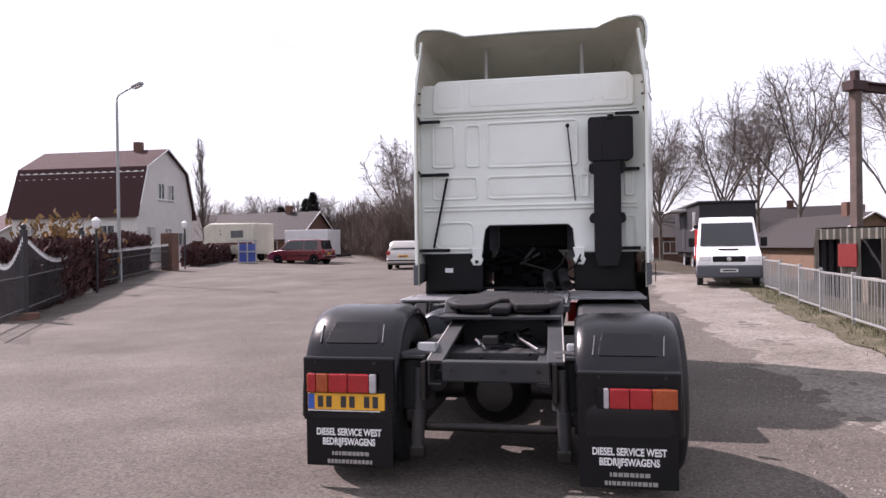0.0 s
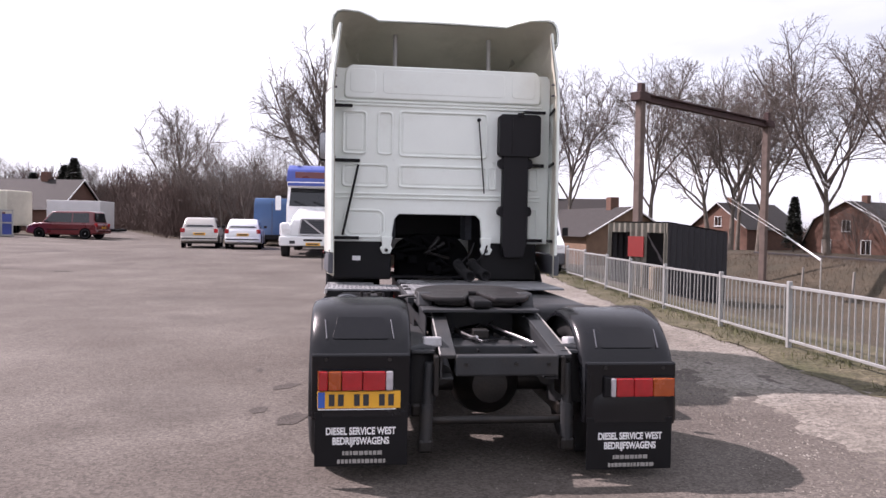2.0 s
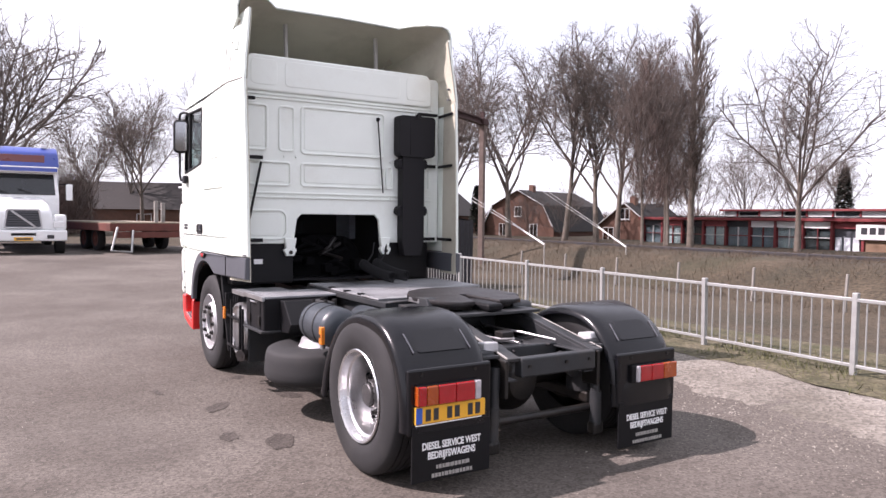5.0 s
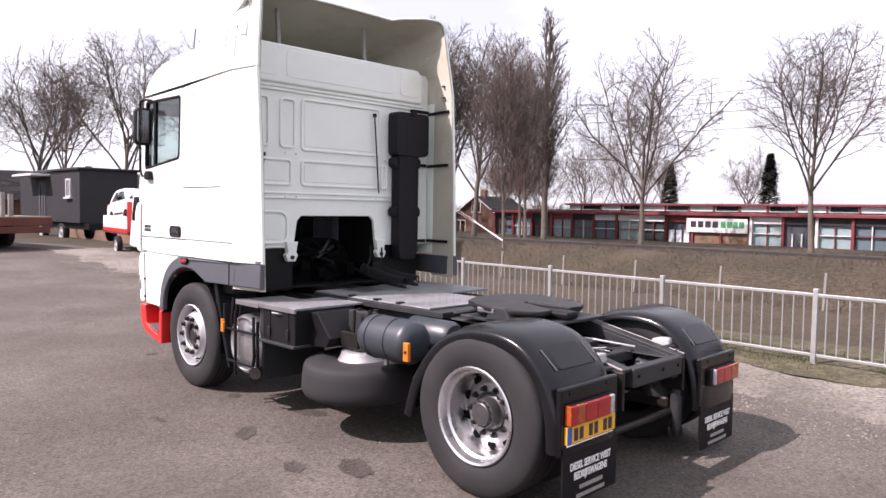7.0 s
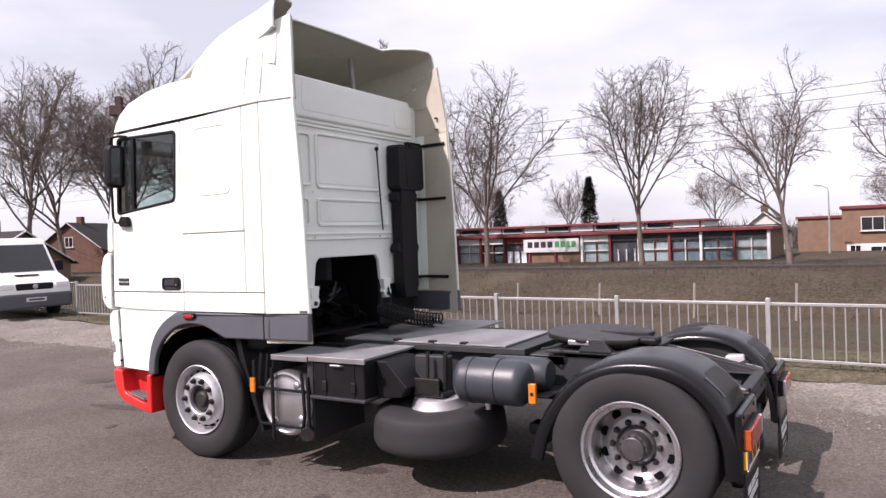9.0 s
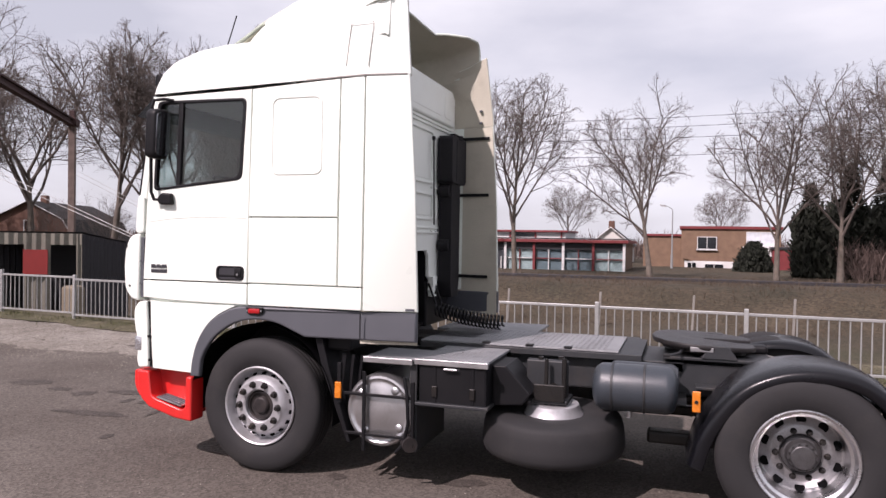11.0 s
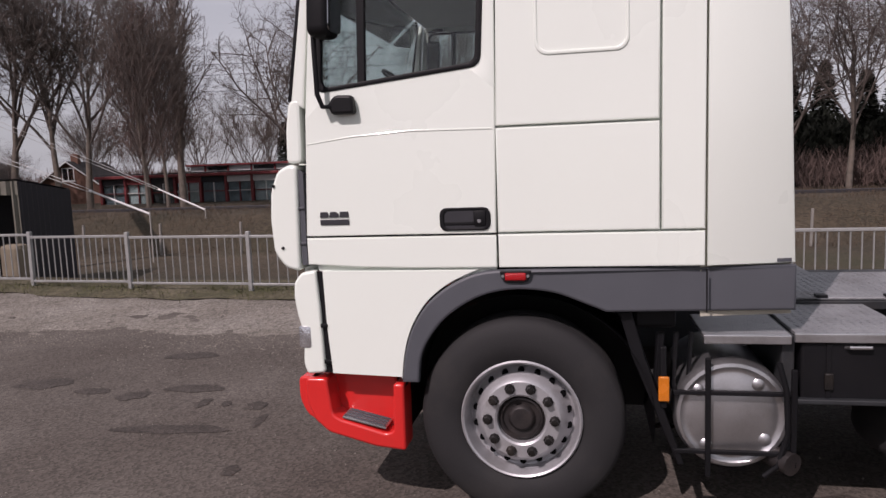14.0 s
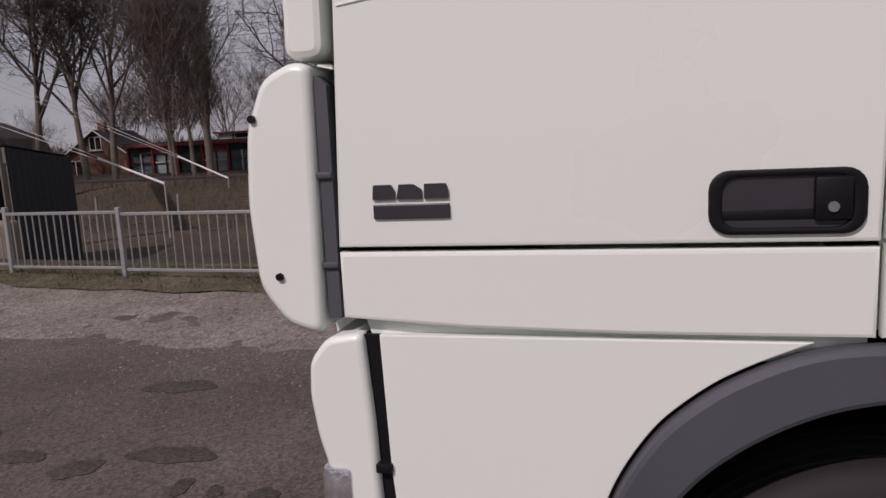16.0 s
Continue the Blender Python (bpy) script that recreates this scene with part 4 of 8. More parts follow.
def deflector():
    """The hollow roof spoiler, open at the back, with flared wings that sweep back at its rear corners."""
    bm = bmesh.new()
    rings = []
    for y, z, wide, ze, top in ((4.36, 3.355, 0.70, 3.335, 3.345), (4.18, 3.45, 0.86, 3.34, 3.43), (3.98, 3.57, 0.97, 3.345, 3.52), (3.72, 3.69, 1.07, 3.35, 3.61), (3.50, 3.76, 1.12, 3.37, 3.67), (3.36, 3.80, 1.135, 3.43, 3.72), (3.24, 3.825, 1.14, 3.50, 3.77), (3.16, 3.845, 1.145, 3.555, 3.81), (3.10, 3.855, 1.145, 3.60, 3.845)):
        low = 3.335 if y > 3.9 else 3.30
        k = smooth01(0, 1, (3.5 - y) / 0.4)
        w = wide + 0.045 * k
        ear = 0.022 * k
        half = [(-wide - 0.05, low), (-wide - 0.02, low + (ze - low) * 0.5), (-wide, ze - 0.004), (-w, ze), (-w - 0.004 * k, ze + (top - ze) * 0.5), (-w + 0.015, ze + (top - ze) * 0.82), (-w + 0.05, top), (-w + 0.11, top + ear * 0.8), (-0.92, max(top, z - 0.01) + ear), (-0.80, z + ear * 0.9), (-0.735, z + ear * 0.4), (-0.705, z), (-0.3, z + 0.008), (0, z + 0.012)]
        ring = half + [(-x, q) for x, q in reversed(half[:-1])]
        row = []
        for x, q in ring:
            sweep = 0.33 * k * smooth01(0.68, 1.0, abs(x))
            row.append(bm.verts.new((x * 1.036 + 0.045, y - sweep, q)))
        rings.append(row)
    for a, b in zip(rings, rings[1:]):
        for i in range(len(a) - 1):
            bm.faces.new((a[i], b[i], b[i + 1], a[i + 1]))
    return bm


d_bm = deflector()
part("roof_deflector", d_bm, WHITE, cab, "white wind deflector open at the back", 50, normals=False)
inner = deflector()
bmesh.ops.scale(inner, vec=(0.975, 1, 1), verts=inner.verts)
bmesh.ops.translate(inner, vec=(0, 0.004, -0.028), verts=inner.verts)
part("deflector_lining", inner, CREAM, cab, "unpainted cream inside of the deflector", 50, normals=False)
rim_bm = deflector()
rim_bm.verts.ensure_lookup_table()
rim = [v.co.copy() for v in rim_bm.verts[-27:]]
part("deflector_rim", tube([(p.x * 0.992, p.y + 0.004, p.z - 0.010) for p in rim], 0.012), WHITE, cab, smooth=60)
# Near-black deck: the shade inside the deflector is put into its colour.
part("roof_deck", box(-1.10, 1.19, 3.06, 4.0, 3.27, 3.30), DARKLETTER, cab)


def upper_side(inward, thick, last):
    """The side wall above the gutter: it runs up from the fin and sweeps forward into the deflector's flank."""
    rows = ((2.60, 1.231, 3.005, 1.185, 3.40, 1.150, 3.69), (2.72, 1.231, 3.003, 1.190, 3.40, 1.158, 3.655), (2.87, 1.231, 3.0, 1.195, 3.38, 1.166, 3.615),
            (3.12, 1.231, 2.995, 1.202, 3.32, 1.172, 3.535), (3.36, 1.228, 3.03, 1.200, 3.29, 1.168, 3.46), (3.55, 1.222, 3.13, 1.190, 3.29, 1.155, 3.39), (3.75, 1.205, 3.22, 1.175, 3.29, 1.14, 3.345))[:last]
    bm = bmesh.new()
    grid = []
    for y, xl, zl, xm, zm, xt, zt in rows:
        line = curve_through([(xl, zl), ((xl + xm) / 2 + 0.004, (zl + zm) / 2), (xm, zm), (xt, zt)], 3)
        grid.append([bm.verts.new((-x + inward, y + (0.10 * (z - 3.0) if y < 2.8 else 0.0), z - inward * 0.4)) for x, z in line])
    for a, b in zip(grid, grid[1:]):
        for k in range(len(a) - 1):
            bm.faces.new((a[k], b[k], b[k + 1], a[k + 1]))
    bmesh.ops.recalc_face_normals(bm, faces=bm.faces)
    if sum(f.normal.x for f in bm.faces) > 0:
        bmesh.ops.reverse_faces(bm, faces=bm.faces[:])
    bmesh.ops.solidify(bm, geom=bm.faces[:], thickness=thick)
    return tuck(bm)


both("upper_fin", lambda: upper_side(0.0, 0.022, 7), WHITE, cab, "white upper side of the cab running into the deflector", 60)
both("upper_fin_lining", lambda: upper_side(0.028, 0.006, 5), CREAM, cab, "", 60)
seam = ((-1.227, 3.08, 3.075), (-1.200, 3.056, 3.38), (-1.196, 2.878, 3.39), (-1.226, 2.904, 3.064))
both("flank_seam", lambda: tube(seam, 0.0035, seg=6), POSTGREY, cab)
both("gutter_seam", lambda: tuck(tube([(-SIDE - 0.001, 3.40, 2.984), (-SIDE - 0.001, 3.12, 2.993), (-SIDE - 0.001, 2.92, 2.999), (-SIDE, 2.62, 3.004)], 0.007, seg=6)), POSTGREY, cab)
for z in (3.02, 3.14):
    both("lining_clip", lambda: box(-SIDE + 0.085, -SIDE + 0.12, 2.72, 2.75, z, z + 0.02, 0.004), GREYTRIM, cab)
for s in (-1, 1):
    part("deflector_post", rod((s * 0.545 + 0.07, 3.36, 3.30), (s * 0.545 + 0.07, 3.40, 3.84), 0.024), POSTGREY, cab, "bare metal post")
part("aerial", rod((-0.9, 4.35, 3.32), (-0.93, 4.22, 3.62), 0.005), BLACK, cab)
part("sun_visor", moved(box(-1.14, 1.14, -0.145, 0.145, -0.006, 0.006, 0.004), pose(0, 4.905, 2.89, -41, 0, 0)), SMOKE, cab, "smoked plastic sun visor")
both("visor_cheek", lambda: prism([(4.80, 2.98), (5.005, 2.80), (4.995, 2.785), (4.865, 2.76), (4.79, 2.93)], "x", -1.146, -1.134, 0.003), SMOKE, cab)
part("front_mirror", prism(soften([(4.765, 3.03), (4.80, 3.01), (4.835, 3.04), (4.83, 3.12), (4.80, 3.14), (4.77, 3.11)], 0.02), "x", -1.16, -1.02, 0.012), BLACK, cab, smooth=40)
both("marker_housing", lambda: prism(soften([(3.725, 1.282), (3.88, 1.282), (3.865, 1.232), (3.84, 1.222), (3.765, 1.222), (3.74, 1.232)], 0.012), "x", -SIDE - 0.034, -SIDE - 0.015, 0.005), BLACK, cab)
both("marker_lamp", lambda: box(-SIDE - 0.042, -SIDE - 0.028, 3.752, 3.853, 1.235, 1.272, 0.008), REDLENS, cab, "small red side marker")
for y in (3.742, 3.863):
    both("marker_screw", lambda: rod((-SIDE - 0.038, y, 1.256), (-SIDE - 0.03, y, 1.256), 0.007), ALLOY, cab)
both("sill_badge", lambda: tuck(box(-SIDE - 0.004, -SIDE + 0.01, 2.545, 2.61, 1.30, 1.316)), GREYTRIM, cab)

# door furniture
hp = rounded(3.918, 4.168, 1.477, 1.589, 0.035)
both("door_handle", lambda: merge(holed(hp, inset(hp, 0.022), "x", -SIDE - 0.008, -SIDE + 0.02, 0.004), box(-SIDE - 0.002, -SIDE + 0.012, 3.935, 4.15, 1.50, 1.522, 0.004)), BLACK, cab, "black recessed door handle")
both("handle_well", lambda: prism(inset(hp, 0.018), "x", -SIDE - 0.001, -SIDE + 0.01), DARKLETTER, cab)
both("handle_grip", lambda: box(-SIDE - 0.012, -SIDE + 0.005, 3.94, 4.00, 1.50, 1.575, 0.006), BLACK, cab)
part("door_lock", rod((-SIDE - 0.016, 3.972, 1.524), (-SIDE - 0.008, 3.972, 1.524), 0.009, seg=12), ALLOY, cab)
part("badge_bar", box(-SIDE - 0.006, -SIDE + 0.01, 4.63, 4.782, 1.518, 1.546, 0.002), DARKLETTER, cab)
badge = bmesh.new()
for y0, y1, cut in ((4.738, 4.782, 0.006), (4.684, 4.734, 0.016), (4.632, 4.679, 0.004)):
    prism([(y1, 1.556), (y1 - cut * 0.4, 1.584), (y0 + cut, 1.584), (y0, 1.574), (y0, 1.556)], "x", -SIDE - 0.006, -SIDE + 0.01, 0.0, badge)
part("badge", badge, DARKLETTER, cab, "dark maker's badge as plain shapes")


def wing_mirror(s):
    m = new("wing_mirror")
    m.parent = cab
    m["label"] = "black wing mirror on a tubular arm"
    X = s * (SIDE + 0.062)
    shell = prism(rounded(-0.085, 0.085, -0.195, 0.195, 0.05), "y", -0.05, 0.06, 0.03, seg=3)
    part("mirror_shell", moved(shell, pose(X, 4.68, 2.615, 3, 0, s * 6)), BLACK, m, smooth=40)
    part("mirror_glass", moved(prism(rounded(-0.068, 0.068, -0.17, 0.17, 0.035), "y", -0.056, -0.05), pose(X, 4.68, 2.615, 3, 0, s * 6)), MIRROR, m)
    part("mirror_arm", tube([(s * SIDE, 4.58, 2.885), (s * (SIDE + 0.04), 4.64, 2.895), (X, 4.72, 2.885), (X, 4.74, 2.82), (X, 4.745, 2.4), (X, 4.74, 2.16), (X - s * 0.01, 4.72, 2.10), (s * (SIDE + 0.04), 4.68, 2.10), (s * (SIDE - 0.01), 4.62, 2.12)], 0.013), BLACK, m, smooth=60)
    part("mirror_foot", prism(soften([(4.56, 2.06), (4.68, 2.06), (4.70, 2.11), (4.66, 2.155), (4.57, 2.15)], 0.02), "x", min(s * SIDE, s * (SIDE + 0.05)), max(s * SIDE, s * (SIDE + 0.05)), 0.015), BLACK, m, smooth=40)


wing_mirror(-1)
wing_mirror(1)


# red bumper with its step
def bumper():
    bm = bmesh.new()
    prism(soften([(4.46, 0.36), (4.54, 0.37), (4.62, 0.40), (4.84, 0.455), (4.87, 0.50), (4.87, 0.72), (4.46, 0.72)], 0.02), "x", -SIDE + 0.14, -SIDE + 0.5, 0.02, bm)
    prism(soften([(4.388, 0.345), (4.55, 0.362), (4.80, 0.43), (4.875, 0.495), (4.91, 0.58), (4.915, 0.72), (4.80, 0.72), (4.775, 0.53), (4.74, 0.505), (4.49, 0.435), (4.452, 0.45), (4.445, 0.70), (4.388, 0.70)], 0.02), "x", -SIDE, -SIDE + 0.16, 0.018, bm, seg=3)
    prism(soften([(4.83, 0.45), (4.93, 0.52), (4.965, 0.60), (4.965, 0.72), (4.83, 0.72)], 0.03), "x", -SIDE + 0.03, -0.3, 0.03, bm)
    return bm


both("bumper", bumper, RED, cab, "red bumper with step")
both("step_tread", lambda: moved(box(-SIDE + 0.005, -SIDE + 0.135, -0.12, 0.12, 0, 0.012, 0.003), pose(0, 4.61, 0.482, 13, 0, 0)), ALLOY, cab, "perforated aluminium step")


for j in range(4):
    both("tread_bar", lambda: moved(box(-0.006, 0.006, -0.11, 0.11, 0, 0.006, 0.002), pose(-SIDE + 0.02 + j * 0.033, 4.61, 0.482, 13, 0, 0) @ pose(0, 0, 0.012)), GREYTRIM, cab)


# ---- wheels ----
def tyre(w0, w1, r=0.515, rim=0.30, seg=64):
    """Profile of a tyre from its outer face w0 to w1 along the axle."""
    d = 1 if w1 > w0 else -1
    w = abs(w1 - w0)
    prof = [(rim, w0 + d * 0.03), (rim + 0.03, w0 + d * 0.008), (rim + 0.09, w0), (r - 0.075, w0 + d * 0.004), (r - 0.03, w0 + d * 0.016), (r - 0.008, w0 + d * 0.035), (r, w0 + d * 0.06)]
    for k in range(1, 5):
        c = w0 + d * (0.04 + (w - 0.08) * k / 5)
        prof += [(r, c - d * 0.006), (r - 0.012, c - d * 0.004), (r - 0.012, c + d * 0.004), (r, c + d * 0.006)]
    prof += [(q, w1 - (p - w0)) for q, p in reversed(prof[:7])]
    return prof


def wheel(name, x, y, steer, s):
    w = new(name)
    w.parent = truck
    w.matrix_basis = pose(x, y, HUB_Z, 0, 0, 0 if s < 0 else 180)
    part("tyre", lathe(tyre(0, 0.30), "x", (0, 0, 0), seg=72), RUBBER, w, smooth=35)
    if steer:
        prof = [(0.30, 0.03), (0.305, 0.012), (0.297, 0.004), (0.288, 0.010), (0.280, 0.050), (0.268, 0.098), (0.258, 0.104), (0.246, 0.094), (0.222, 0.046), (0.205, 0.016), (0.195, 0.008), (0.132, 0.006), (0.122, 0.014), (0.120, 0.05)]
        part("rim", lathe(prof, "x", (0, 0, 0), seg=64), SILVER, w, "silver steel rim with hand holes", 30)
        part("hub", lathe([(0.121, 0.045), (0.112, 0.048), (0.106, 0.036), (0.098, 0.034), (0.092, 0.05), (0.070, 0.052), (0.062, 0.034), (0.052, 0.026), (0, 0.024)], "x", (0, 0, 0), seg=40), RUSTHUB, w, smooth=35)
        holes, nut_r, nut_w, n_holes, hole_r, hole_w = 0.017, 0.168, 0.008, 18, 0.236, 0.074
    else:
        prof = [(0.30, 0.03), (0.31, 0.010), (0.303, 0.002), (0.288, 0.008), (0.282, 0.03), (0.276, 0.055), (0.259, 0.066), (0.256, 0.078), (0.256, 0.15), (0.252, 0.185), (0.246, 0.20)]
        part("rim", lathe(prof, "x", (0, 0, 0), seg=64), POLISHED, w, "deep polished rim", 30)
        part("wheel_disc", lathe([(0.247, 0.20), (0.235, 0.205), (0.215, 0.196), (0.185, 0.172), (0.17, 0.168), (0.13, 0.165), (0.12, 0.18)], "x", (0, 0, 0), seg=48), SHADEDISC, w, "steel wheel disc coloured darker for its shade, with hand holes", 30)
        part("hub", lathe([(0.118, 0.18), (0.112, 0.172), (0.095, 0.165), (0.092, 0.10), (0.086, 0.092), (0.075, 0.09), (0.072, 0.075), (0.066, 0.07), (0.03, 0.068), (0, 0.066)], "x", (0, 0, 0), seg=40), HUBGREY, w, smooth=35)
        holes, nut_r, nut_w, n_holes, hole_r, hole_w = 0.030, 0.148, 0.167, 10, 0.214, 0.189
        part("inner_tyre", lathe(tyre(0.325, 0.62), "x", (0, 0, 0), seg=48), RUBBER, w, smooth=35)
    # Black discs on the wheel: the shade of each hole is painted.
    for i in range(n_holes):
        hb = bmesh.new()
        a = math.tau * (i + 0.5) / n_holes
        lathe([(0, hole_w - 0.006), (holes, hole_w - 0.006), (holes, hole_w + 0.025)], "x", (0, hole_r * math.cos(a), hole_r * math.sin(a)), hb, 12)
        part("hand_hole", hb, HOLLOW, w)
    for i in range(10):
        a = math.tau * i / 10
        q = 1.3 if steer else 1.0
        nb = lathe([(0, nut_w - 0.036), (0.013 * q, nut_w - 0.034), (0.015 * q, nut_w - 0.018), (0.021 * q, nut_w - 0.008), (0.021 * q, nut_w + 0.01)], "x", (0, nut_r * math.cos(a), nut_r * math.sin(a)), seg=8)
        part("wheel_nut", nb, GREASE, w)
    if not steer:
        for i in range(12):
            a = math.tau * (i + 0.5) / 12
            part("hub_bolt", rod((0.084, 0.080 * math.cos(a), 0.080 * math.sin(a)), (0.094, 0.080 * math.cos(a), 0.080 * math.sin(a)), 0.006, seg=6), GREASE, w)
    return w


wheel("front_wheel", -1.20, AXLE_F, True, -1)
wheel("front_wheel", 1.20, AXLE_F, True, 1)
wheel("rear_wheel", -1.20, AXLE_R, False, -1)
wheel("rear_wheel", 1.20, AXLE_R, False, 1)

# ---- chassis ----
chassis = new("chassis")
chassis.parent = truck


def rail_at(s):
    bm = bmesh.new()
    for y0, y1, z0, z1, xo in ((-0.55, 0.25, 0.62, 0.765, 0.38), (0.2, 4.6, 0.70, 0.93, 0.40)):
        x0, x1 = sorted((s * xo, s * (xo - 0.085)))
        box(x0, x1, y0, y1, z1 - 0.012, z1, 0.003, bm)
        box(x0, x1, y0, y1, z0, z0 + 0.012, 0.003, bm)
        xa, xb = sorted((s * xo, s * (xo - 0.01)))
        box(xa, xb, y0, y1, z0, z1, 0.0, bm)
    return bm


for s in (-1, 1):
    part("frame_rail", rail_at(s), CHASSIS, chassis)
    part("rail_ramp", moved(merge(box(-0.05, 0.05, -0.47, 0.47, -0.012, 0.012, 0.004), box(-0.05, -0.035, -0.47, 0.47, -0.10, -0.012, 0.004)), pose(s * 0.355 + 0.04, -0.10, 0.865, 12.4, 0, s * 2)), CHASSIS, chassis)
    part("rail_edge", moved(box(s * 0.05 - 0.005, s * 0.05 + 0.005, -0.46, 0.46, 0.004, 0.016, 0.002), pose(s * 0.355 + 0.04, -0.10, 0.865, 12.4, 0, s * 2)), POSTGREY, chassis, "pale strip along the rail edge")
part("end_beam", box(-0.285, 0.375, -0.58, -0.50, 0.645, 0.775, 0.012), CHASSIS, chassis, "dark grey end cross-member")
for x in (-0.22, 0.10, 0.31):
    part("beam_bolt", rod((x, -0.592, 0.72), (x, -0.578, 0.72), 0.012, seg=8), GREASE, chassis)
part("cross_member", box(-0.33, 0.33, 0.55, 0.67, 0.72, 0.93, 0.01), CHASSIS, chassis)
part("cross_member", box(-0.33, 0.33, 1.5, 1.62, 0.72, 0.93, 0.01), CHASSIS, chassis)
ax_bm = rod((-0.95, 0, HUB_Z), (0.95, 0, HUB_Z), 0.085, seg=16)
lathe([(0, -0.26), (0.12, -0.24), (0.22, -0.12), (0.25, 0.0), (0.22, 0.12), (0.12, 0.22), (0, 0.25)], "y", (0, 0, HUB_Z), ax_bm, 24)
rod((0, 0.2, HUB_Z + 0.05), (0, 2.6, 0.75), 0.055, ax_bm)
part("rear_axle", ax_bm, GREASE, chassis, smooth=40)
part("front_axle", rod((-0.95, AXLE_F, 0.45), (0.95, AXLE_F, 0.45), 0.07, seg=12), GREASE, chassis)
for s in (-1, 1):
    x = s * 0.50
    for y in (-0.32, 0.36):
        part("air_spring", rod((x, y, 0.44), (x, y, 0.76), 0.125, seg=20), RUBBER, chassis, smooth=40)
    part("shock_absorber", rod((s * 0.46, -0.50, 0.20), (s * 0.44, -0.50, 0.72), 0.034, rod((s * 0.46, -0.50, 0.20), (s * 0.455, -0.50, 0.46), 0.042)), CHASSIS, chassis, smooth=40)
    part("shock_eye", box(s * 0.46 - 0.05, s * 0.46 + 0.05, -0.54, -0.46, 0.15, 0.24, 0.02), GREASE, chassis)
    part("fender_arm", tube([(s * 0.40, -0.40, 0.79), (s * 0.50, -0.42, 0.80), (s * 0.60, -0.46, 0.78), (s * 0.72, -0.50, 0.80)], 0.028), CHASSIS, chassis, smooth=50)
    part("mount_plate", moved(box(-0.06, 0.06, -0.07, 0.07, -0.035, 0.03, 0.012), pose(s * 0.475 + 0.06, -0.35, 0.83, -8, 0, 0)), paint("faded_grey_plastic", (0.42, 0.42, 0.43), 0.5, vary=0.15, scale=12, fine=120, bump=0.001, dirt=(0.12, 0.1, 0.09), dirt_amount=0.5), chassis, "pale wiring junction box")
    part("hanger", box(min(s * 0.39, s * 0.42), max(s * 0.39, s * 0.42), -0.58, -0.42, 0.52, 0.77, 0.008), GREASE, chassis)
# Assumed underbody gear, added to block sun patches on the ground below.
for s in (-1, 1):
    xa, xb = sorted((s * 0.41, s * 0.555))
    part("spring_bracket", box(xa, xb, -0.50, 0.62, 0.775, 0.795, 0.004), CHASSIS, chassis)
    part("spring_beam", box(xa, xb, -0.46, 0.95, 0.36, 0.45, 0.02), GREASE, chassis)
    part("brake_drum", rod((s * 0.56, 0, HUB_Z), (s * 0.70, 0, HUB_Z), 0.22, seg=24), GREASE, chassis, smooth=40)
    for y in (-0.24, 0.26):
        part("brake_chamber", rod((s * 0.36, y, 0.66), (s * 0.36, y + (0.16 if y > 0 else -0.16), 0.62), 0.075, seg=16), CHASSIS, chassis, smooth=40)
part("cross_tank", rod((-0.28, 0.30, 0.66), (0.28, 0.30, 0.66), 0.13, seg=20), CHASSIS, chassis, "black tank added between the rails to block sun", 40)
part("stabiliser_bar", tube([(-0.48, -0.42, 0.40), (-0.45, -0.46, 0.34), (0.45, -0.46, 0.34), (0.48, -0.42, 0.40)], 0.028), GREASE, chassis, smooth=50)
part("cross_member", box(-0.33, 0.33, -0.22, 0.12, 0.70, 0.78, 0.01), CHASSIS, chassis)
part("deck_brace", box(-0.40, 0.40, 0.70, 1.30, 0.86, 0.94, 0.01), CHASSIS, chassis)
# Unseen tank, added to block sun that leaks under the chassis.
part("fuel_tank", box(0.52, 1.16, 1.05, 2.85, 0.36, 0.92, 0.07, seg=3), CHASSIS, chassis, "unseen dark tank added to shade the ground under the lorry", 40)
part("tank_shelf", box(-0.80, -0.40, 0.68, 1.30, 0.70, 0.715, 0.005), CHASSIS, chassis)
gear = box(-0.24, 0.24, 2.3, 3.4, 0.5, 1.0, 0.06)
for _ in range(26):
    x, y, z = random.uniform(-0.3, 0.3), random.uniform(-0.2, 1.2), random.uniform(0.62, 0.86)
    part("valve", box(x - random.uniform(0.02, 0.07), x + random.uniform(0.02, 0.07), y - 0.05, y + 0.05, z - 0.03, z + 0.03, 0.008), random.choice((GREASE, CHASSIS, GREASE, ALLOY)), chassis)
part("gearbox", gear, GREASE, chassis, "greasy gearbox", 40)
for k in range(7):
    x = random.uniform(-0.28, 0.28)
    pts = [(x + random.uniform(-0.1, 0.1), -0.25 + 0.3 * i, 0.80 + random.uniform(-0.08, 0.06)) for i in range(6)]
    part("air_line", tube(pts, 0.009, seg=6), ALLOY if k % 3 == 0 else BLACK, chassis, smooth=60)
for k, (x, z) in enumerate(((0.22, 1.075), (0.38, 1.085))):
    n = 150
    coil = [(x + 0.05 * math.cos(i * 0.75) + 0.05 * i / n, 2.86 - 0.60 * i / n, z + 0.10 * (1 - i / n) ** 2 + 0.05 * math.sin(i * 0.75)) for i in range(n)]
    part("coiled_air_line", tube(coil, 0.008, seg=5), BLACK, chassis, smooth=60)
    part("line_lead", tube([(x + 0.2, 3.0, 1.40), (x + 0.15, 2.93, 1.28), (x + 0.05, 2.86, z + 0.12)], 0.010, seg=6), BLACK, chassis, smooth=60)



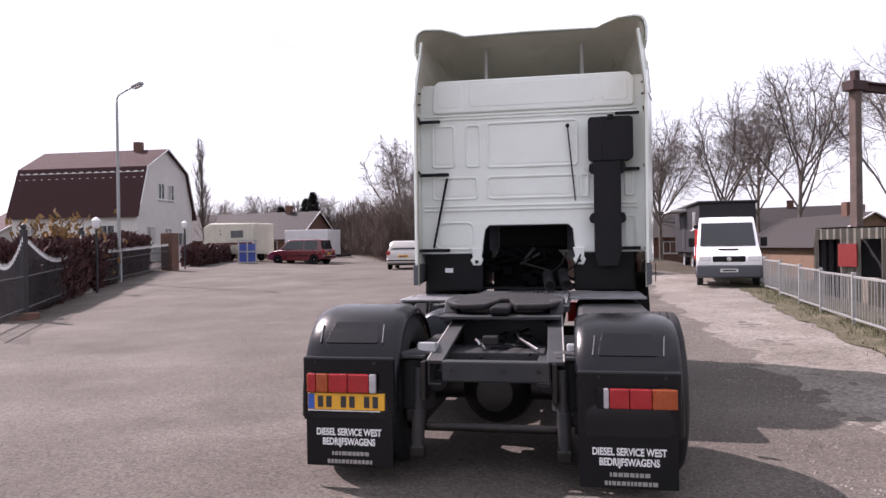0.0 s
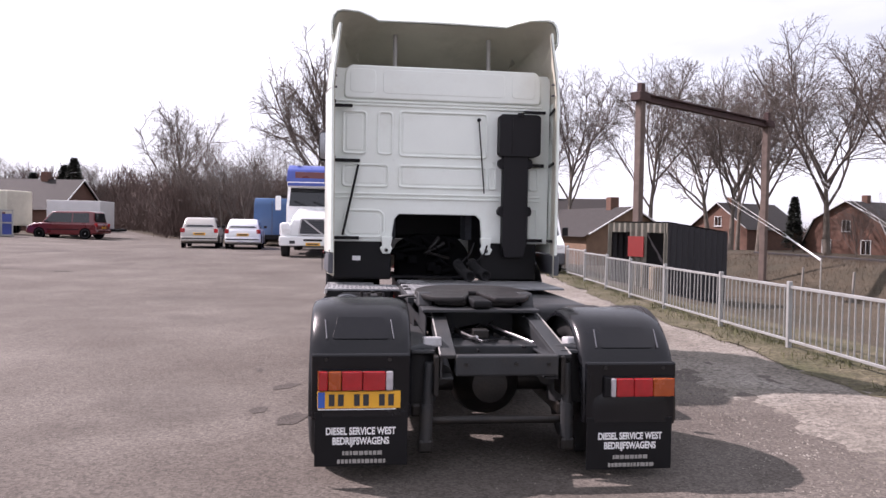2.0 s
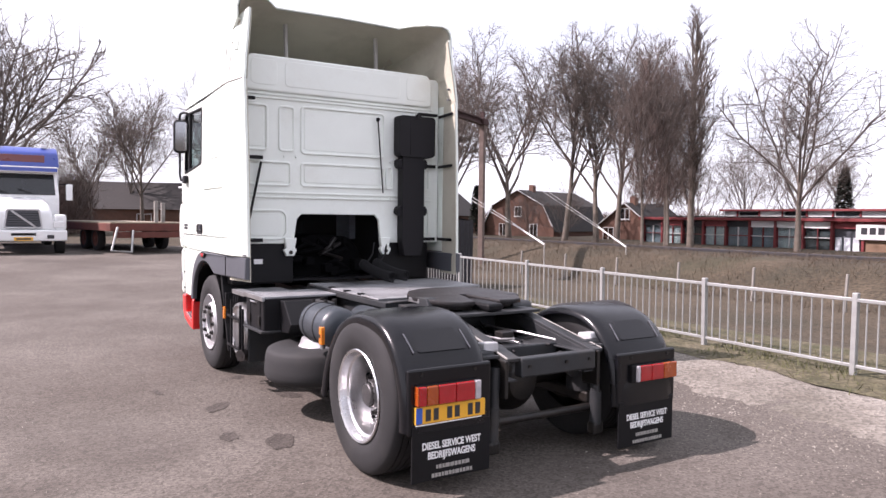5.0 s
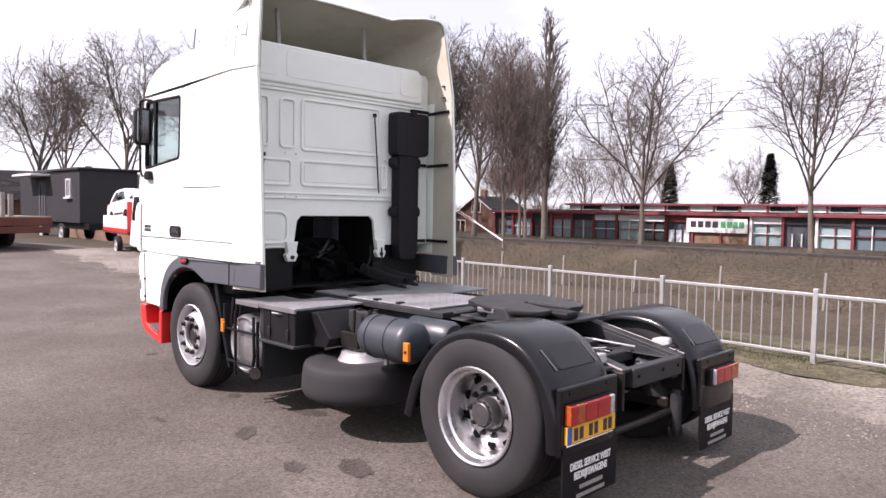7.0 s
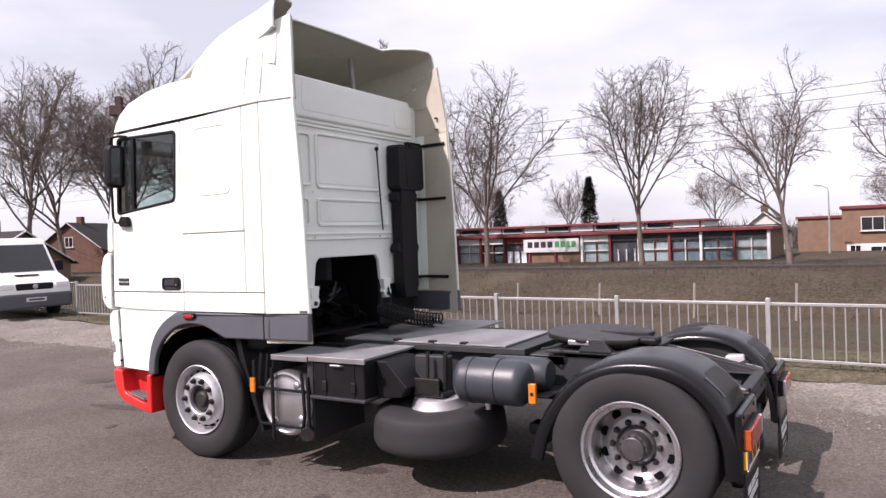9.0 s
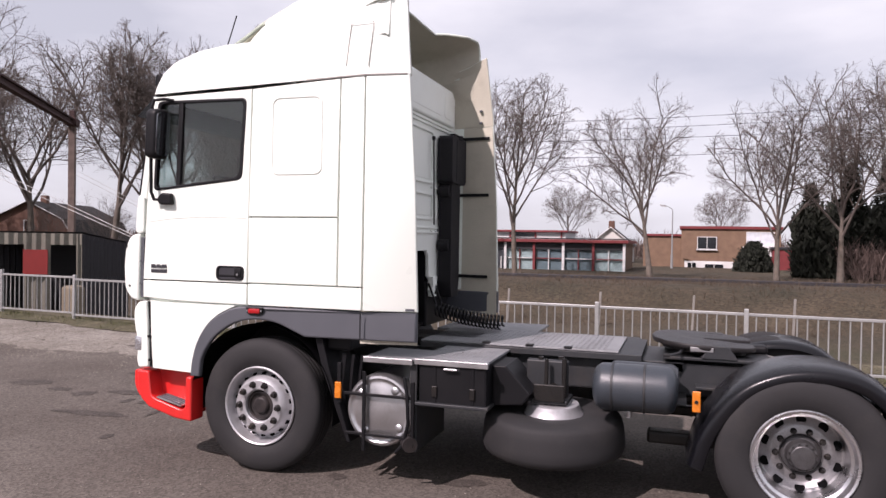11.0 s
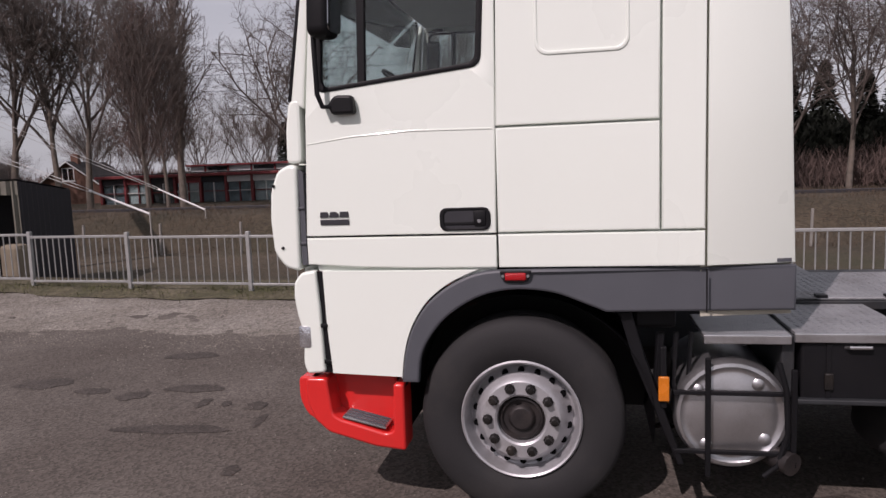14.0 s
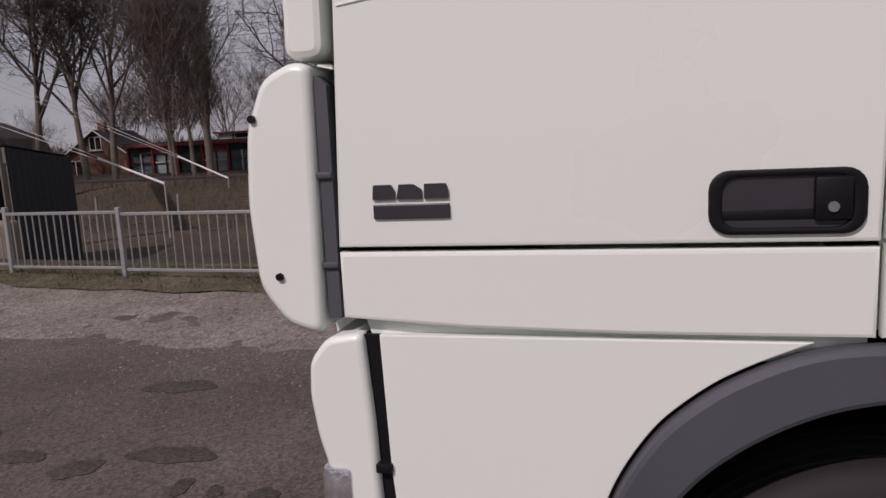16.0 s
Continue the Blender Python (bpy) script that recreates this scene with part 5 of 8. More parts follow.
def fender(s):
    f = new("rear_fender")
    f.parent = truck
    f["label"] = "black plastic rear mudguard with lamps and flap"
    if s > 0:
        f.matrix_basis = pose(-0.04, 0, -0.06, 0, 0, 0)
    run = curve_through([(0.655, 0.40), (0.592, 0.605), (0.476, 0.793), (0.321, 0.945), (0.115, 1.034), (-0.09, 1.056), (-0.265, 1.034), (-0.392, 0.975), (-0.505, 0.87), (-0.572, 0.745), (-0.612, 0.60), (-0.625, 0.42)], 4)
    ring = [(1.160, -0.080), (1.178, -0.078), (1.186, -0.066), (1.187, -0.022), (1.180, -0.004), (1.160, 0.006), (1.125, 0.020), (1.06, 0.030), (0.70, 0.030), (0.63, 0.024), (0.585, 0.010), (0.562, -0.012), (0.56, -0.035), (0.572, -0.035), (0.60, 0.004), (0.70, 0.018), (1.06, 0.018), (1.13, 0.004), (1.165, -0.022), (1.168, -0.06)]
    bm = bmesh.new()
    rows = []
    for i, (y, z) in enumerate(run):
        a, b = run[max(i - 1, 0)], run[min(i + 1, len(run) - 1)]
        ty, tz = a[0] - b[0], a[1] - b[1]
        ln = math.hypot(ty, tz)
        ny, nz = -tz / ln, ty / ln
        if ny * y + nz * (z - 0.4) < 0:
            ny, nz = -ny, -nz
        rows.append([bm.verts.new((s * x, y + ny * d, z + nz * d)) for x, d in ring])
    for p, q in zip(rows, rows[1:]):
        for i in range(len(ring)):
            j = (i + 1) % len(ring)
            bm.faces.new((p[i], p[j], q[j], q[i]))
    bm.faces.new(rows[0])
    bm.faces.new(rows[-1][::-1])
    bmesh.ops.recalc_face_normals(bm, faces=bm.faces)
    part("guard", bm, FENDER, f, smooth=50)
    slope = pose(0, -0.472, 0.945, 44, 0, 0)
    part("guard_recess", moved(prism(soften([(s * 0.70, -0.10), (s * 1.05, -0.10), (s * 1.02, 0.075), (s * 0.73, 0.075)], 0.02), "z", -0.004, 0.003, 0.002), slope), FENDER, f)
    # Ribs in lighter grey: their gloss highlight is put into the colour.
    for a, b in ((0.655, 0.69), (1.065, 1.10)):
        part("guard_rib", moved(prism([(s * (a + 0.012), -0.10), (s * (a + 0.02), -0.10), (s * b, 0.05), (s * (b - 0.008), 0.05)], "z", -0.002, 0.006, 0.002), slope), GREYTRIM, f)
    part("back_panel", box(min(s * 0.575, s * 1.168), max(s * 0.575, s * 1.168), -0.640, -0.60, 0.40, 0.80, 0.014), FENDER, f)
    for a in (0.70, 1.08):
        part("panel_bolt", rod((s * a, -0.645, 0.765), (s * a, -0.636, 0.765), 0.012, seg=8), GREASE, f)
    part("mud_flap", box(min(s * 0.585, s * 1.145), max(s * 0.585, s * 1.145), -0.648, -0.634, 0.12, 0.45, 0.003), BLACK, f, "black rubber mud flap with white lettering")
    o = 1.125
    lamp = new("rear_lamp")
    lamp.parent = f
    if s > 0:
        lamp.matrix_basis = pose(0.012, 0, 0.005)
    part("lamp_body", box(min(s * 0.675, s * o), max(s * 0.675, s * o), -0.668, -0.635, 0.580, 0.706, 0.008), BLACK, lamp)
    for a, b, m, lab in ((0.68 if s < 0 else 0.715, 0.722 if s < 0 else 0.745, LAMPWHITE, "white reversing lens"), (0.725 if s < 0 else 0.748, 0.86, REDLENS, "red lens"), (0.863, 0.985, REDLENS, "red lens"), (0.988, 1.065 if s < 0 else 1.12, LAMPORANGE, "orange indicator lens"), (1.068, 1.12, REDLENS, "red lens"))[:5 if s < 0 else 4]:
        part("lens", box(min(s * a, s * b), max(s * a, s * b), -0.688, -0.655, 0.585, 0.701, 0.008), m, lamp, lab)
    part("lamp_side", box(min(s * 1.118, s * 1.128), max(s * 1.118, s * 1.128), -0.683, -0.64, 0.587, 0.70, 0.003), LAMPORANGE, lamp)
    xm = s * 0.868
    flat = pose(0, 0, 0, 90, 0, 0)
    place = Matrix.Translation((xm, -0.651, 0.332)) @ flat
    words("lettering", "DIESEL SERVICE WEST", 0.060, LETTER, f, place, 0.42)
    words("lettering", "BEDRIJFSWAGENS", 0.060, LETTER, f, Matrix.Translation((xm, -0.651, 0.272)) @ flat, 0.34)
    for zz, wd in ((0.20, 0.22), (0.15, 0.28)):
        lb = bmesh.new()
        x = xm - wd / 2
        while x < xm + wd / 2:
            w = random.uniform(0.012, 0.03)
            box(x, x + w, -0.6505, -0.645, zz - 0.012, zz + 0.012, 0, lb)
            x += w + 0.006
        part("lettering", lb, POSTGREY, f, "small unreadable grey lettering as bars")
    part("side_marker", box(min(s * 1.17, s * 1.2), max(s * 1.17, s * 1.2), 0.60, 0.65, 0.755, 0.885, 0.006), ORANGE, f, "orange side reflector")
    part("marker_bolt", rod((s * 1.195, 0.625, 0.82), (s * 1.205, 0.625, 0.82), 0.012), GREASE, f)
    return f


left_fender = fender(-1)
fender(1)
num = new("number_plate")
num.parent = left_fender
num["label"] = "yellow rear number plate with dark bars"
part("plate_sheet", box(-1.130, -0.632, -0.660, -0.638, 0.474, 0.577, 0.003), YELLOW, num)
part("country_strip", box(-1.126, -1.085, -0.663, -0.656, 0.478, 0.573, 0.001), PLATEBLUE, num)
part("plate_edge", box(-1.126, -0.66, -0.663, -0.656, 0.466, 0.471), LETTER, num)
for x, w in ((-1.045, 0.034), (-0.99, 0.034), (-0.895, 0.034), (-0.84, 0.034), (-0.745, 0.034), (-0.69, 0.034)):
    part("plate_bar", box(x - w / 2, x + w / 2, -0.664, -0.658, 0.490, 0.560), DARKLETTER, num)

# deck, fifth wheel and side gear
part("deck_plate", box(-0.45, 0.45, 1.17, 2.75, 0.985, 1.0, 0.004), TREAD, chassis, "grey checker-plate deck")
part("deck_plate", box(-1.17, -0.46, 2.0, 2.52, 0.945, 0.965, 0.004), TREAD, chassis, "grey checker-plate deck")
part("deck_plate", box(0.46, 1.17, 1.98, 2.92, 0.965, 0.985, 0.004), TREAD, chassis, "grey checker-plate deck")
part("deck_edge", box(-1.19, -1.165, 1.985, 2.53, 0.925, 0.967, 0.004), ALLOY, chassis)
part("deck_edge", box(-1.19, -1.165, 2.545, 2.93, 0.915, 0.957, 0.004), ALLOY, chassis)
for y in (1.55, 1.85, 2.2):
    part("deck_hinge", box(-0.455, -0.40, y - 0.03, y + 0.03, 0.995, 1.012, 0.004), BLACK, chassis)
# Black sheet: an opening's shade painted on the deck frame.
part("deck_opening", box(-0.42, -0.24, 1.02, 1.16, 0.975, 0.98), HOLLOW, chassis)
part("deck_frame", box(-0.47, 0.47, 1.0, 2.75, 0.935, 0.982, 0.004), CHASSIS, chassis)
dk = bmesh.new()
for i in range(34):
    for j in range(20):
        moved(box(-0.014, 0.014, -0.004, 0.004, 0, 0.002), pose(-0.42 + j * 0.0445, 1.28 + i * 0.0435, 1.0, 0, 0, 45 if (i + j) % 2 else -45), dk)
part("deck_pattern", dk, TREAD, chassis)
dk = bmesh.new()
for i in range(11):
    for j in range(16):
        moved(box(-0.014, 0.014, -0.004, 0.004, 0, 0.002), pose(-1.15 + j * 0.0435, 2.04 + i * 0.0435, 0.965, 0, 0, 45 if (i + j) % 2 else -45), dk)
part("deck_pattern", dk, TREAD, chassis)
fw = new("fifth_wheel")
fw.parent = truck
fw["label"] = "greasy dark cast fifth-wheel coupling plate"
fo = [(-0.47, 0.45), (-0.45, 0.65), (-0.36, 0.83), (-0.2, 0.93), (0, 0.96), (0.2, 0.93), (0.36, 0.83), (0.45, 0.65), (0.47, 0.45), (0.44, 0.25), (0.36, 0.06), (0.26, 0.0), (0.12, 0.02), (0.05, 0.30), (0.03, 0.46), (-0.03, 0.46), (-0.05, 0.30), (-0.12, 0.02), (-0.26, 0.0), (-0.36, 0.06), (-0.44, 0.25)]
part("coupling_plate", moved(prism(fo, "z", 0.012, 0.05, 0.010), pose(0, 0.20, 1.012, 2.8, 0, 0) @ Matrix.Diagonal((0.96, 0.78, 1, 1))), WORNPLATE, fw, smooth=40)
part("plate_skirt", moved(prism([(x * 0.84, 0.45 + (y - 0.45) * 0.82) for x, y in fo], "z", -0.025, 0.012, 0.01), pose(0, 0.20, 1.012, 2.8, 0, 0) @ Matrix.Diagonal((0.96, 0.78, 1, 1))), GREASE, fw)
for s in (-1, 1):
    part("pivot", prism(soften([(0.33, 0.98), (0.59, 0.98), (0.52, 1.08), (0.40, 1.08)], 0.02), "x", min(s * 0.34, s * 0.44), max(s * 0.34, s * 0.44), 0.008), CHASSIS, fw)
part("grease_patch", box(-0.445, -0.435, 0.50, 0.66, 1.03, 1.065, 0.004), ALLOY, fw, "bare worn metal patch")
part("mounting_plate", box(-0.43, 0.43, 0.1, 0.85, 0.962, 0.985, 0.005), CHASSIS, fw)
part("release_handle", tube([(-0.3, 0.7, 1.03), (-0.5, 0.74, 1.02), (-0.55, 0.80, 1.01), (-0.5, 0.84, 1.0)], 0.010), CHASSIS, fw, smooth=50)
part("jaw", box(-0.07, 0.07, 0.1, 0.5, 0.99, 1.05, 0.02), BLACK, fw)

part("battery_box", box(-1.17, -0.55, 2.0, 2.50, 0.645, 0.955, 0.015), BLACK, chassis, "black battery box under the deck")
for y in (2.10, 2.38):
    part("box_strap", box(-1.176, -1.165, y - 0.012, y + 0.012, 0.66, 0.93, 0.004), BLACK, chassis)
    part("strap_buckle", box(-1.186, -1.172, y - 0.02, y + 0.02, 0.70, 0.78, 0.006), GREASE, chassis)
part("box_handle", tube([(-1.17, 2.20, 0.90), (-1.195, 2.21, 0.905), (-1.195, 2.30, 0.905), (-1.17, 2.31, 0.90)], 0.008, seg=6), ALLOY, chassis, smooth=50)
part("box_gusset", prism([(2.0, 0.93), (1.90, 0.93), (1.72, 0.74), (1.78, 0.66), (2.0, 0.64)], "x", -1.02, -0.62, 0.01), BLACK, chassis)
part("box_ledge", box(-1.2, -0.5, 1.98, 2.52, 0.635, 0.66, 0.006), CHASSIS, chassis)
part("lower_deck", box(-1.165, -0.70, 2.54, 2.93, 0.935, 0.955, 0.004), TREAD, chassis)
sil = lathe([(0, 0.004), (0.19, 0.002), (0.205, 0.010), (0.222, 0.008), (0.236, -0.004), (0.252, 0.0), (0.264, 0.02), (0.268, 0.05), (0.268, 0.62), (0.24, 0.64), (0, 0.65)], "x", (-1.17, 2.80, 0.565), seg=40)
part("silencer", sil, ALLOY, chassis, "round bare metal exhaust silencer", 40)
for i in range(4):
    a = radians(38 + 90 * i)
    part("dimple", lathe([(0, -0.006), (0.02, -0.003), (0.03, 0.004)], "x", (-1.172, 2.80 + 0.19 * math.cos(a), 0.565 + 0.19 * math.sin(a)), seg=14), ALLOY, chassis, smooth=50)
for z in (0.68, 0.39):
    part("silencer_strap", box(-1.205, -1.185, 2.54, 3.07, z - 0.011, z + 0.011, 0.004), BLACK, chassis)
part("silencer_strap", box(-1.21, -1.188, 2.90, 2.925, 0.27, 0.85, 0.004), BLACK, chassis)
part("silencer_strap", box(-1.21, -1.188, 2.52, 2.545, 0.33, 0.80, 0.004), BLACK, chassis)
part("strap_hose", tube([(-1.2, 2.60, 0.83), (-1.215, 2.57, 0.70), (-1.215, 2.56, 0.5), (-1.21, 2.60, 0.34), (-1.2, 2.66, 0.28)], 0.014), BLACK, chassis, smooth=60)
part("silencer_bracket", box(-1.15, -0.5, 2.52, 2.58, 0.28, 0.95, 0.01), CHASSIS, chassis)
part("exhaust_pipe", tube([(-0.9, 2.72, 0.38), (-1.13, 2.60, 0.36), (-1.22, 2.54, 0.35)], 0.055, seg=16), RUSTHUB, chassis, smooth=40)
part("rear_arch_flap", prism([(3.02, 0.32), (3.05, 0.32), (3.26, 0.85), (3.32, 1.07), (3.26, 1.07), (3.2, 0.85)], "x", -1.2, -0.8, 0.006), BLACK, chassis, "black front mudguard flap")
part("side_marker", box(-1.225, -1.205, 3.09, 3.14, 0.64, 0.76, 0.005), ORANGE, chassis, "orange side reflector")
part("marker_stalk", box(-1.205, -1.17, 3.10, 3.13, 0.6, 0.9, 0.005), BLACK, chassis)
for k in range(6):
    y = random.uniform(2.95, 3.25)
    part("hose", tube([(-1.1, y, 0.95), (-1.12, y + 0.02, 0.7), (-1.1, y - 0.05, 0.5), (-0.9, y, 0.4)], 0.012, seg=6), BLACK, chassis, smooth=60)
tank_bm = lathe([(0, -0.28), (0.08, -0.275), (0.135, -0.255), (0.158, -0.22), (0.16, -0.2), (0.16, 0.2), (0.158, 0.22), (0.135, 0.255), (0.08, 0.275), (0, 0.28)], "y", (-0.97, 1.015, 0.835), seg=32)
part("air_tank", tank_bm, TANKGREY, chassis, "blue-grey compressed-air tank", 50)
for y in (0.95, 1.16):
    part("tank_band", lathe([(0.161, -0.008), (0.166, -0.006), (0.166, 0.006), (0.161, 0.008)], "y", (-0.97, y, 0.835), seg=32), CHASSIS, chassis, smooth=30)
part("tank_valve", rod((-1.0, 1.05, 0.69), (-1.0, 1.05, 0.64), 0.02), ALLOY, chassis)
part("air_tank", lathe([(0, -0.25), (0.1, -0.24), (0.125, -0.2), (0.125, 0.2), (0.1, 0.24), (0, 0.25)], "y", (-0.60, 0.98, 0.83), seg=24), TANKGREY, chassis, smooth=50)
part("spare_bracket", box(-0.78, -0.70, 1.50, 1.80, 0.66, 0.95, 0.01), CHASSIS, chassis)
for x, y, r in ((-0.80, 1.52, 0.018), (-0.70, 1.56, 0.024), (-0.86, 1.64, 0.014), (-0.76, 1.70, 0.02)):
    part("winch_post", rod((x, y, 0.64), (x + 0.02, y, 0.97), r), GREASE, chassis)
part("winch_drum", rod((-0.86, 1.60, 0.74), (-0.66, 1.60, 0.74), 0.05, seg=14), GREASE, chassis, smooth=40)
part("winch_foot", box(-0.90, -0.62, 1.48, 1.74, 0.655, 0.69, 0.01), CHASSIS, chassis)
part("winch_arm", box(-0.92, -0.90, 1.50, 1.72, 0.68, 0.80, 0.006), GREASE, chassis)
sp = new("spare_wheel")
sp.parent = truck
sp["label"] = "spare wheel slung flat under the chassis"
sp.matrix_basis = pose(-0.75, 1.60, 0.30, 0, -3, 0)
worn = [(0.30, 0.03), (0.33, 0.006), (0.40, 0.0), (0.46, 0.006), (0.50, 0.03), (0.515, 0.07), (0.512, 0.12), (0.503, 0.20), (0.492, 0.25), (0.478, 0.272), (0.455, 0.282), (0.40, 0.292), (0.36, 0.296), (0.30, 0.29), (0.235, 0.285), (0.21, 0.27)]
part("tyre", lathe(worn, "z", (0, 0, 0), seg=64), RUBBER, sp, "worn smooth black tyre", 50)
part("rim", lathe([(0.22, 0.27), (0.215, 0.28), (0.20, 0.30), (0.192, 0.325), (0.185, 0.345), (0.165, 0.352), (0.12, 0.35), (0, 0.35)], "z", (0, 0, 0), seg=48), SILVER, sp, "silver steel rim", 30)

# ---- more materials ----
ROOFTILE = paint("dark_red_roof_tiles", (0.036, 0.0115, 0.012), 0.9, vary=0.12, scale=3, fine=14, bump=0.03, per_object=0.1)
DARKROOF = paint("dark_brown_roof_tiles", (0.0165, 0.0135, 0.0126), 0.8, vary=0.25, scale=3, fine=14, bump=0.03)
RENDERWALL = paint("white_rendered_wall", (0.54, 0.525, 0.495), 0.8, vary=0.06, scale=1.2, fine=30, bump=0.004, dirt=(0.375, 0.345, 0.3), dirt_amount=0.25)
BRICKRED = paint("brown_brick_wall", (0.12, 0.063, 0.045), 0.9, vary=0.25, scale=2, fine=16, bump=0.02)
BRICKTAN = paint("tan_brick_wall", (0.18, 0.114, 0.075), 0.9, vary=0.2, scale=2, fine=16, bump=0.02)
REDWOOD = paint("red_painted_timber", (0.165, 0.026, 0.028), 0.55, vary=0.12, scale=2, fine=30, bump=0.004)
WHITEBOARD = paint("white_painted_board", (0.576, 0.576, 0.568), 0.55, vary=0.06, scale=2, fine=30, bump=0.003)
# Flat panel colour: the dimness of an unlit room is painted in.
ROOMDARK = paint("painted_dim_room", (0.06, 0.065, 0.075), 0.9, vary=0.4, scale=0.8, fine=8, bump=0.0)
ROOMBLUE = paint("grey_blue_blind", (0.22, 0.25, 0.30), 0.9, vary=0.25, scale=2, fine=20, bump=0.0)
CURTAIN = paint("pale_net_curtain", (0.55, 0.58, 0.62), 0.9, vary=0.2, scale=3, fine=30, bump=0.0)
CORRUGATED = paint("green_grey_corrugated_sheet", (0.13, 0.1235, 0.1008), 0.7, vary=0.25, scale=2, fine=30, bump=0.006, dirt=(0.065, 0.052, 0.039), dirt_amount=0.5)
# Dark paint; on the hut walls it also holds their shade.
DARKSHEET = paint("dark_sheet_paint_and_shade", (0.0175, 0.0165, 0.02), 0.65, vary=0.25, scale=1.5, fine=40, bump=0.004)
RUST = paint("rusty_red_steel", (0.096, 0.027, 0.018), 0.75, vary=0.3, scale=3, fine=30, bump=0.01)
BLACKRUST = paint("dark_rusted_beam", (0.045, 0.022, 0.02), 0.8, vary=0.3, scale=3, fine=30, bump=0.01)
PLANK = paint("grey_timber_planks", (0.195, 0.1625, 0.117), 0.85, vary=0.2, scale=4, fine=40, bump=0.006, per_object=0.15)
CARWHITE = paint("white_car_paint", (0.76, 0.77, 0.77), 0.25, vary=0.03, scale=2, fine=80, bump=0.0, coat=0.6)
CARSILVER = paint("champagne_car_paint", (0.42, 0.40, 0.37), 0.3, metal=0.4, vary=0.05, scale=2, fine=80, bump=0.0, coat=0.6)
CARRED = paint("dark_red_car_paint", (0.112, 0.0126, 0.0154), 0.28, vary=0.05, scale=2, fine=80, bump=0.0, coat=0.6)
CARBLUE = paint("blue_van_paint", (0.0315, 0.098, 0.231), 0.35, vary=0.08, scale=2, fine=80, bump=0.0, coat=0.4)
LORRYBLUE = paint("deep_blue_lorry_paint", (0.03, 0.06, 0.30), 0.3, vary=0.1, scale=3, fine=80, bump=0.0, coat=0.5)
DARKGLASS = paint("dark_car_glass", (0.012, 0.015, 0.018), 0.06, vary=0.2, scale=1, fine=4, bump=0.0, coat=0.1)
HEDGE = paint("red_brown_hedge_leaves", (0.052, 0.018, 0.0175), 0.9, vary=0.4, scale=2, fine=8, bump=0.0)
EVERGREEN = paint("dark_evergreen_needles", (0.0135, 0.0170, 0.0105), 0.9, vary=0.4, scale=1.5, fine=8, bump=0.0)
THICKET = paint("brown_thicket_twigs", (0.098, 0.068, 0.058), 0.95, vary=0.35, scale=0.4, fine=3, bump=0.0)
STRAW = paint("dry_straw_grass", (0.078, 0.057, 0.038), 0.95, vary=0.35, scale=0.8, fine=6, bump=0.0)
POSTWOOD = paint("faded_portal_timber", (0.125, 0.092, 0.078), 0.9, vary=0.3, scale=4, fine=40, bump=0.02)
BLACKIRON = paint("black_wrought_iron", (0.02, 0.02, 0.022), 0.5, vary=0.2, scale=6, fine=60, bump=0.003)
LAMPGREY = paint("grey_lamp_post", (0.30, 0.31, 0.31), 0.5, metal=0.3, vary=0.1, scale=3, fine=60, bump=0.002)
SIGNGREEN = paint("green_print", (0.06, 0.30, 0.12), 0.5, vary=0.05, bump=0.0)


# ---- scrub, hedges and distant woods ----
def blades(name, places, hmin, hmax, width, lean, material, label, category, seed, leaf=False):
    """Very many upright twigs or leaves, each a thin bent strip, as one object."""
    rng = random.Random(seed)
    v, f = [], []
    for x, y, z in places(rng):
        a = rng.uniform(0, math.tau)
        h = rng.uniform(hmin, hmax)
        w = width * rng.uniform(0.5, 1.3)
        dx, dy = math.cos(a) * w / 2, math.sin(a) * w / 2
        lx, ly = rng.gauss(0, lean) * h, rng.gauss(0, lean) * h
        k = len(v)
        if leaf:
            v += [(x - dx, y - dy, z), (x + dx, y + dy, z + rng.uniform(-w, w) * 0.4), (x + dx * 0.6 + lx, y + dy * 0.6 + ly, z + h), (x - dx * 0.6 + lx, y - dy * 0.6 + ly, z + h)]
        else:
            v += [(x - dx, y - dy, z), (x + dx, y + dy, z), (x + lx + dx * 0.3, y + ly + dy * 0.3, z + h), (x + lx - dx * 0.3, y + ly - dy * 0.3, z + h)]
        f.append((k, k + 1, k + 2, k + 3))
    me = bpy.data.meshes.new(name)
    me.from_pydata(v, [], f)
    me.materials.append(material)
    return tagged(new(name, me), label, category, kind="stuff")


def band(x0, y0, x1, y1, deep, n, high=3.0, clump=0.18):
    """Places through a belt of scrub whose top is uneven."""
    def places(rng):
        nx, ny = -(y1 - y0), x1 - x0
        q = math.hypot(nx, ny)
        for _ in range(n):
            t, u = rng.random(), rng.random() - 0.5
            x, y = x0 + (x1 - x0) * t + nx / q * u * deep, y0 + (y1 - y0) * t + ny / q * u * deep
            top = high * (0.65 + 0.55 * noise.noise(Vector((x * clump, y * clump, 3))) + 0.2 * noise.noise(Vector((x * clump * 4, y * clump * 4, 9))))
            yield x, y, lie(x, y) + max(top, 0.3) * rng.random() ** 1.2
    return places


blades("far_woods", band(-75, 110, -6, 84, 14, 70000, 7.5), 0.5, 1.5, 0.09, 0.4, THICKET, "brown leafless woods in the distance", "woods", 1)
blades("thicket", band(-13.5, 52, 1.0, 44, 7, 52000, 4.0), 0.3, 1.1, 0.032, 0.45, THICKET, "brown leafless thicket behind the parked cars", "thicket", 2)
blades("thicket", band(-9.5, 50, -66, 170, 7, 48000, 5.4), 0.4, 1.3, 0.06, 0.45, THICKET, "brown leafless thicket beside the road", "thicket", 3)
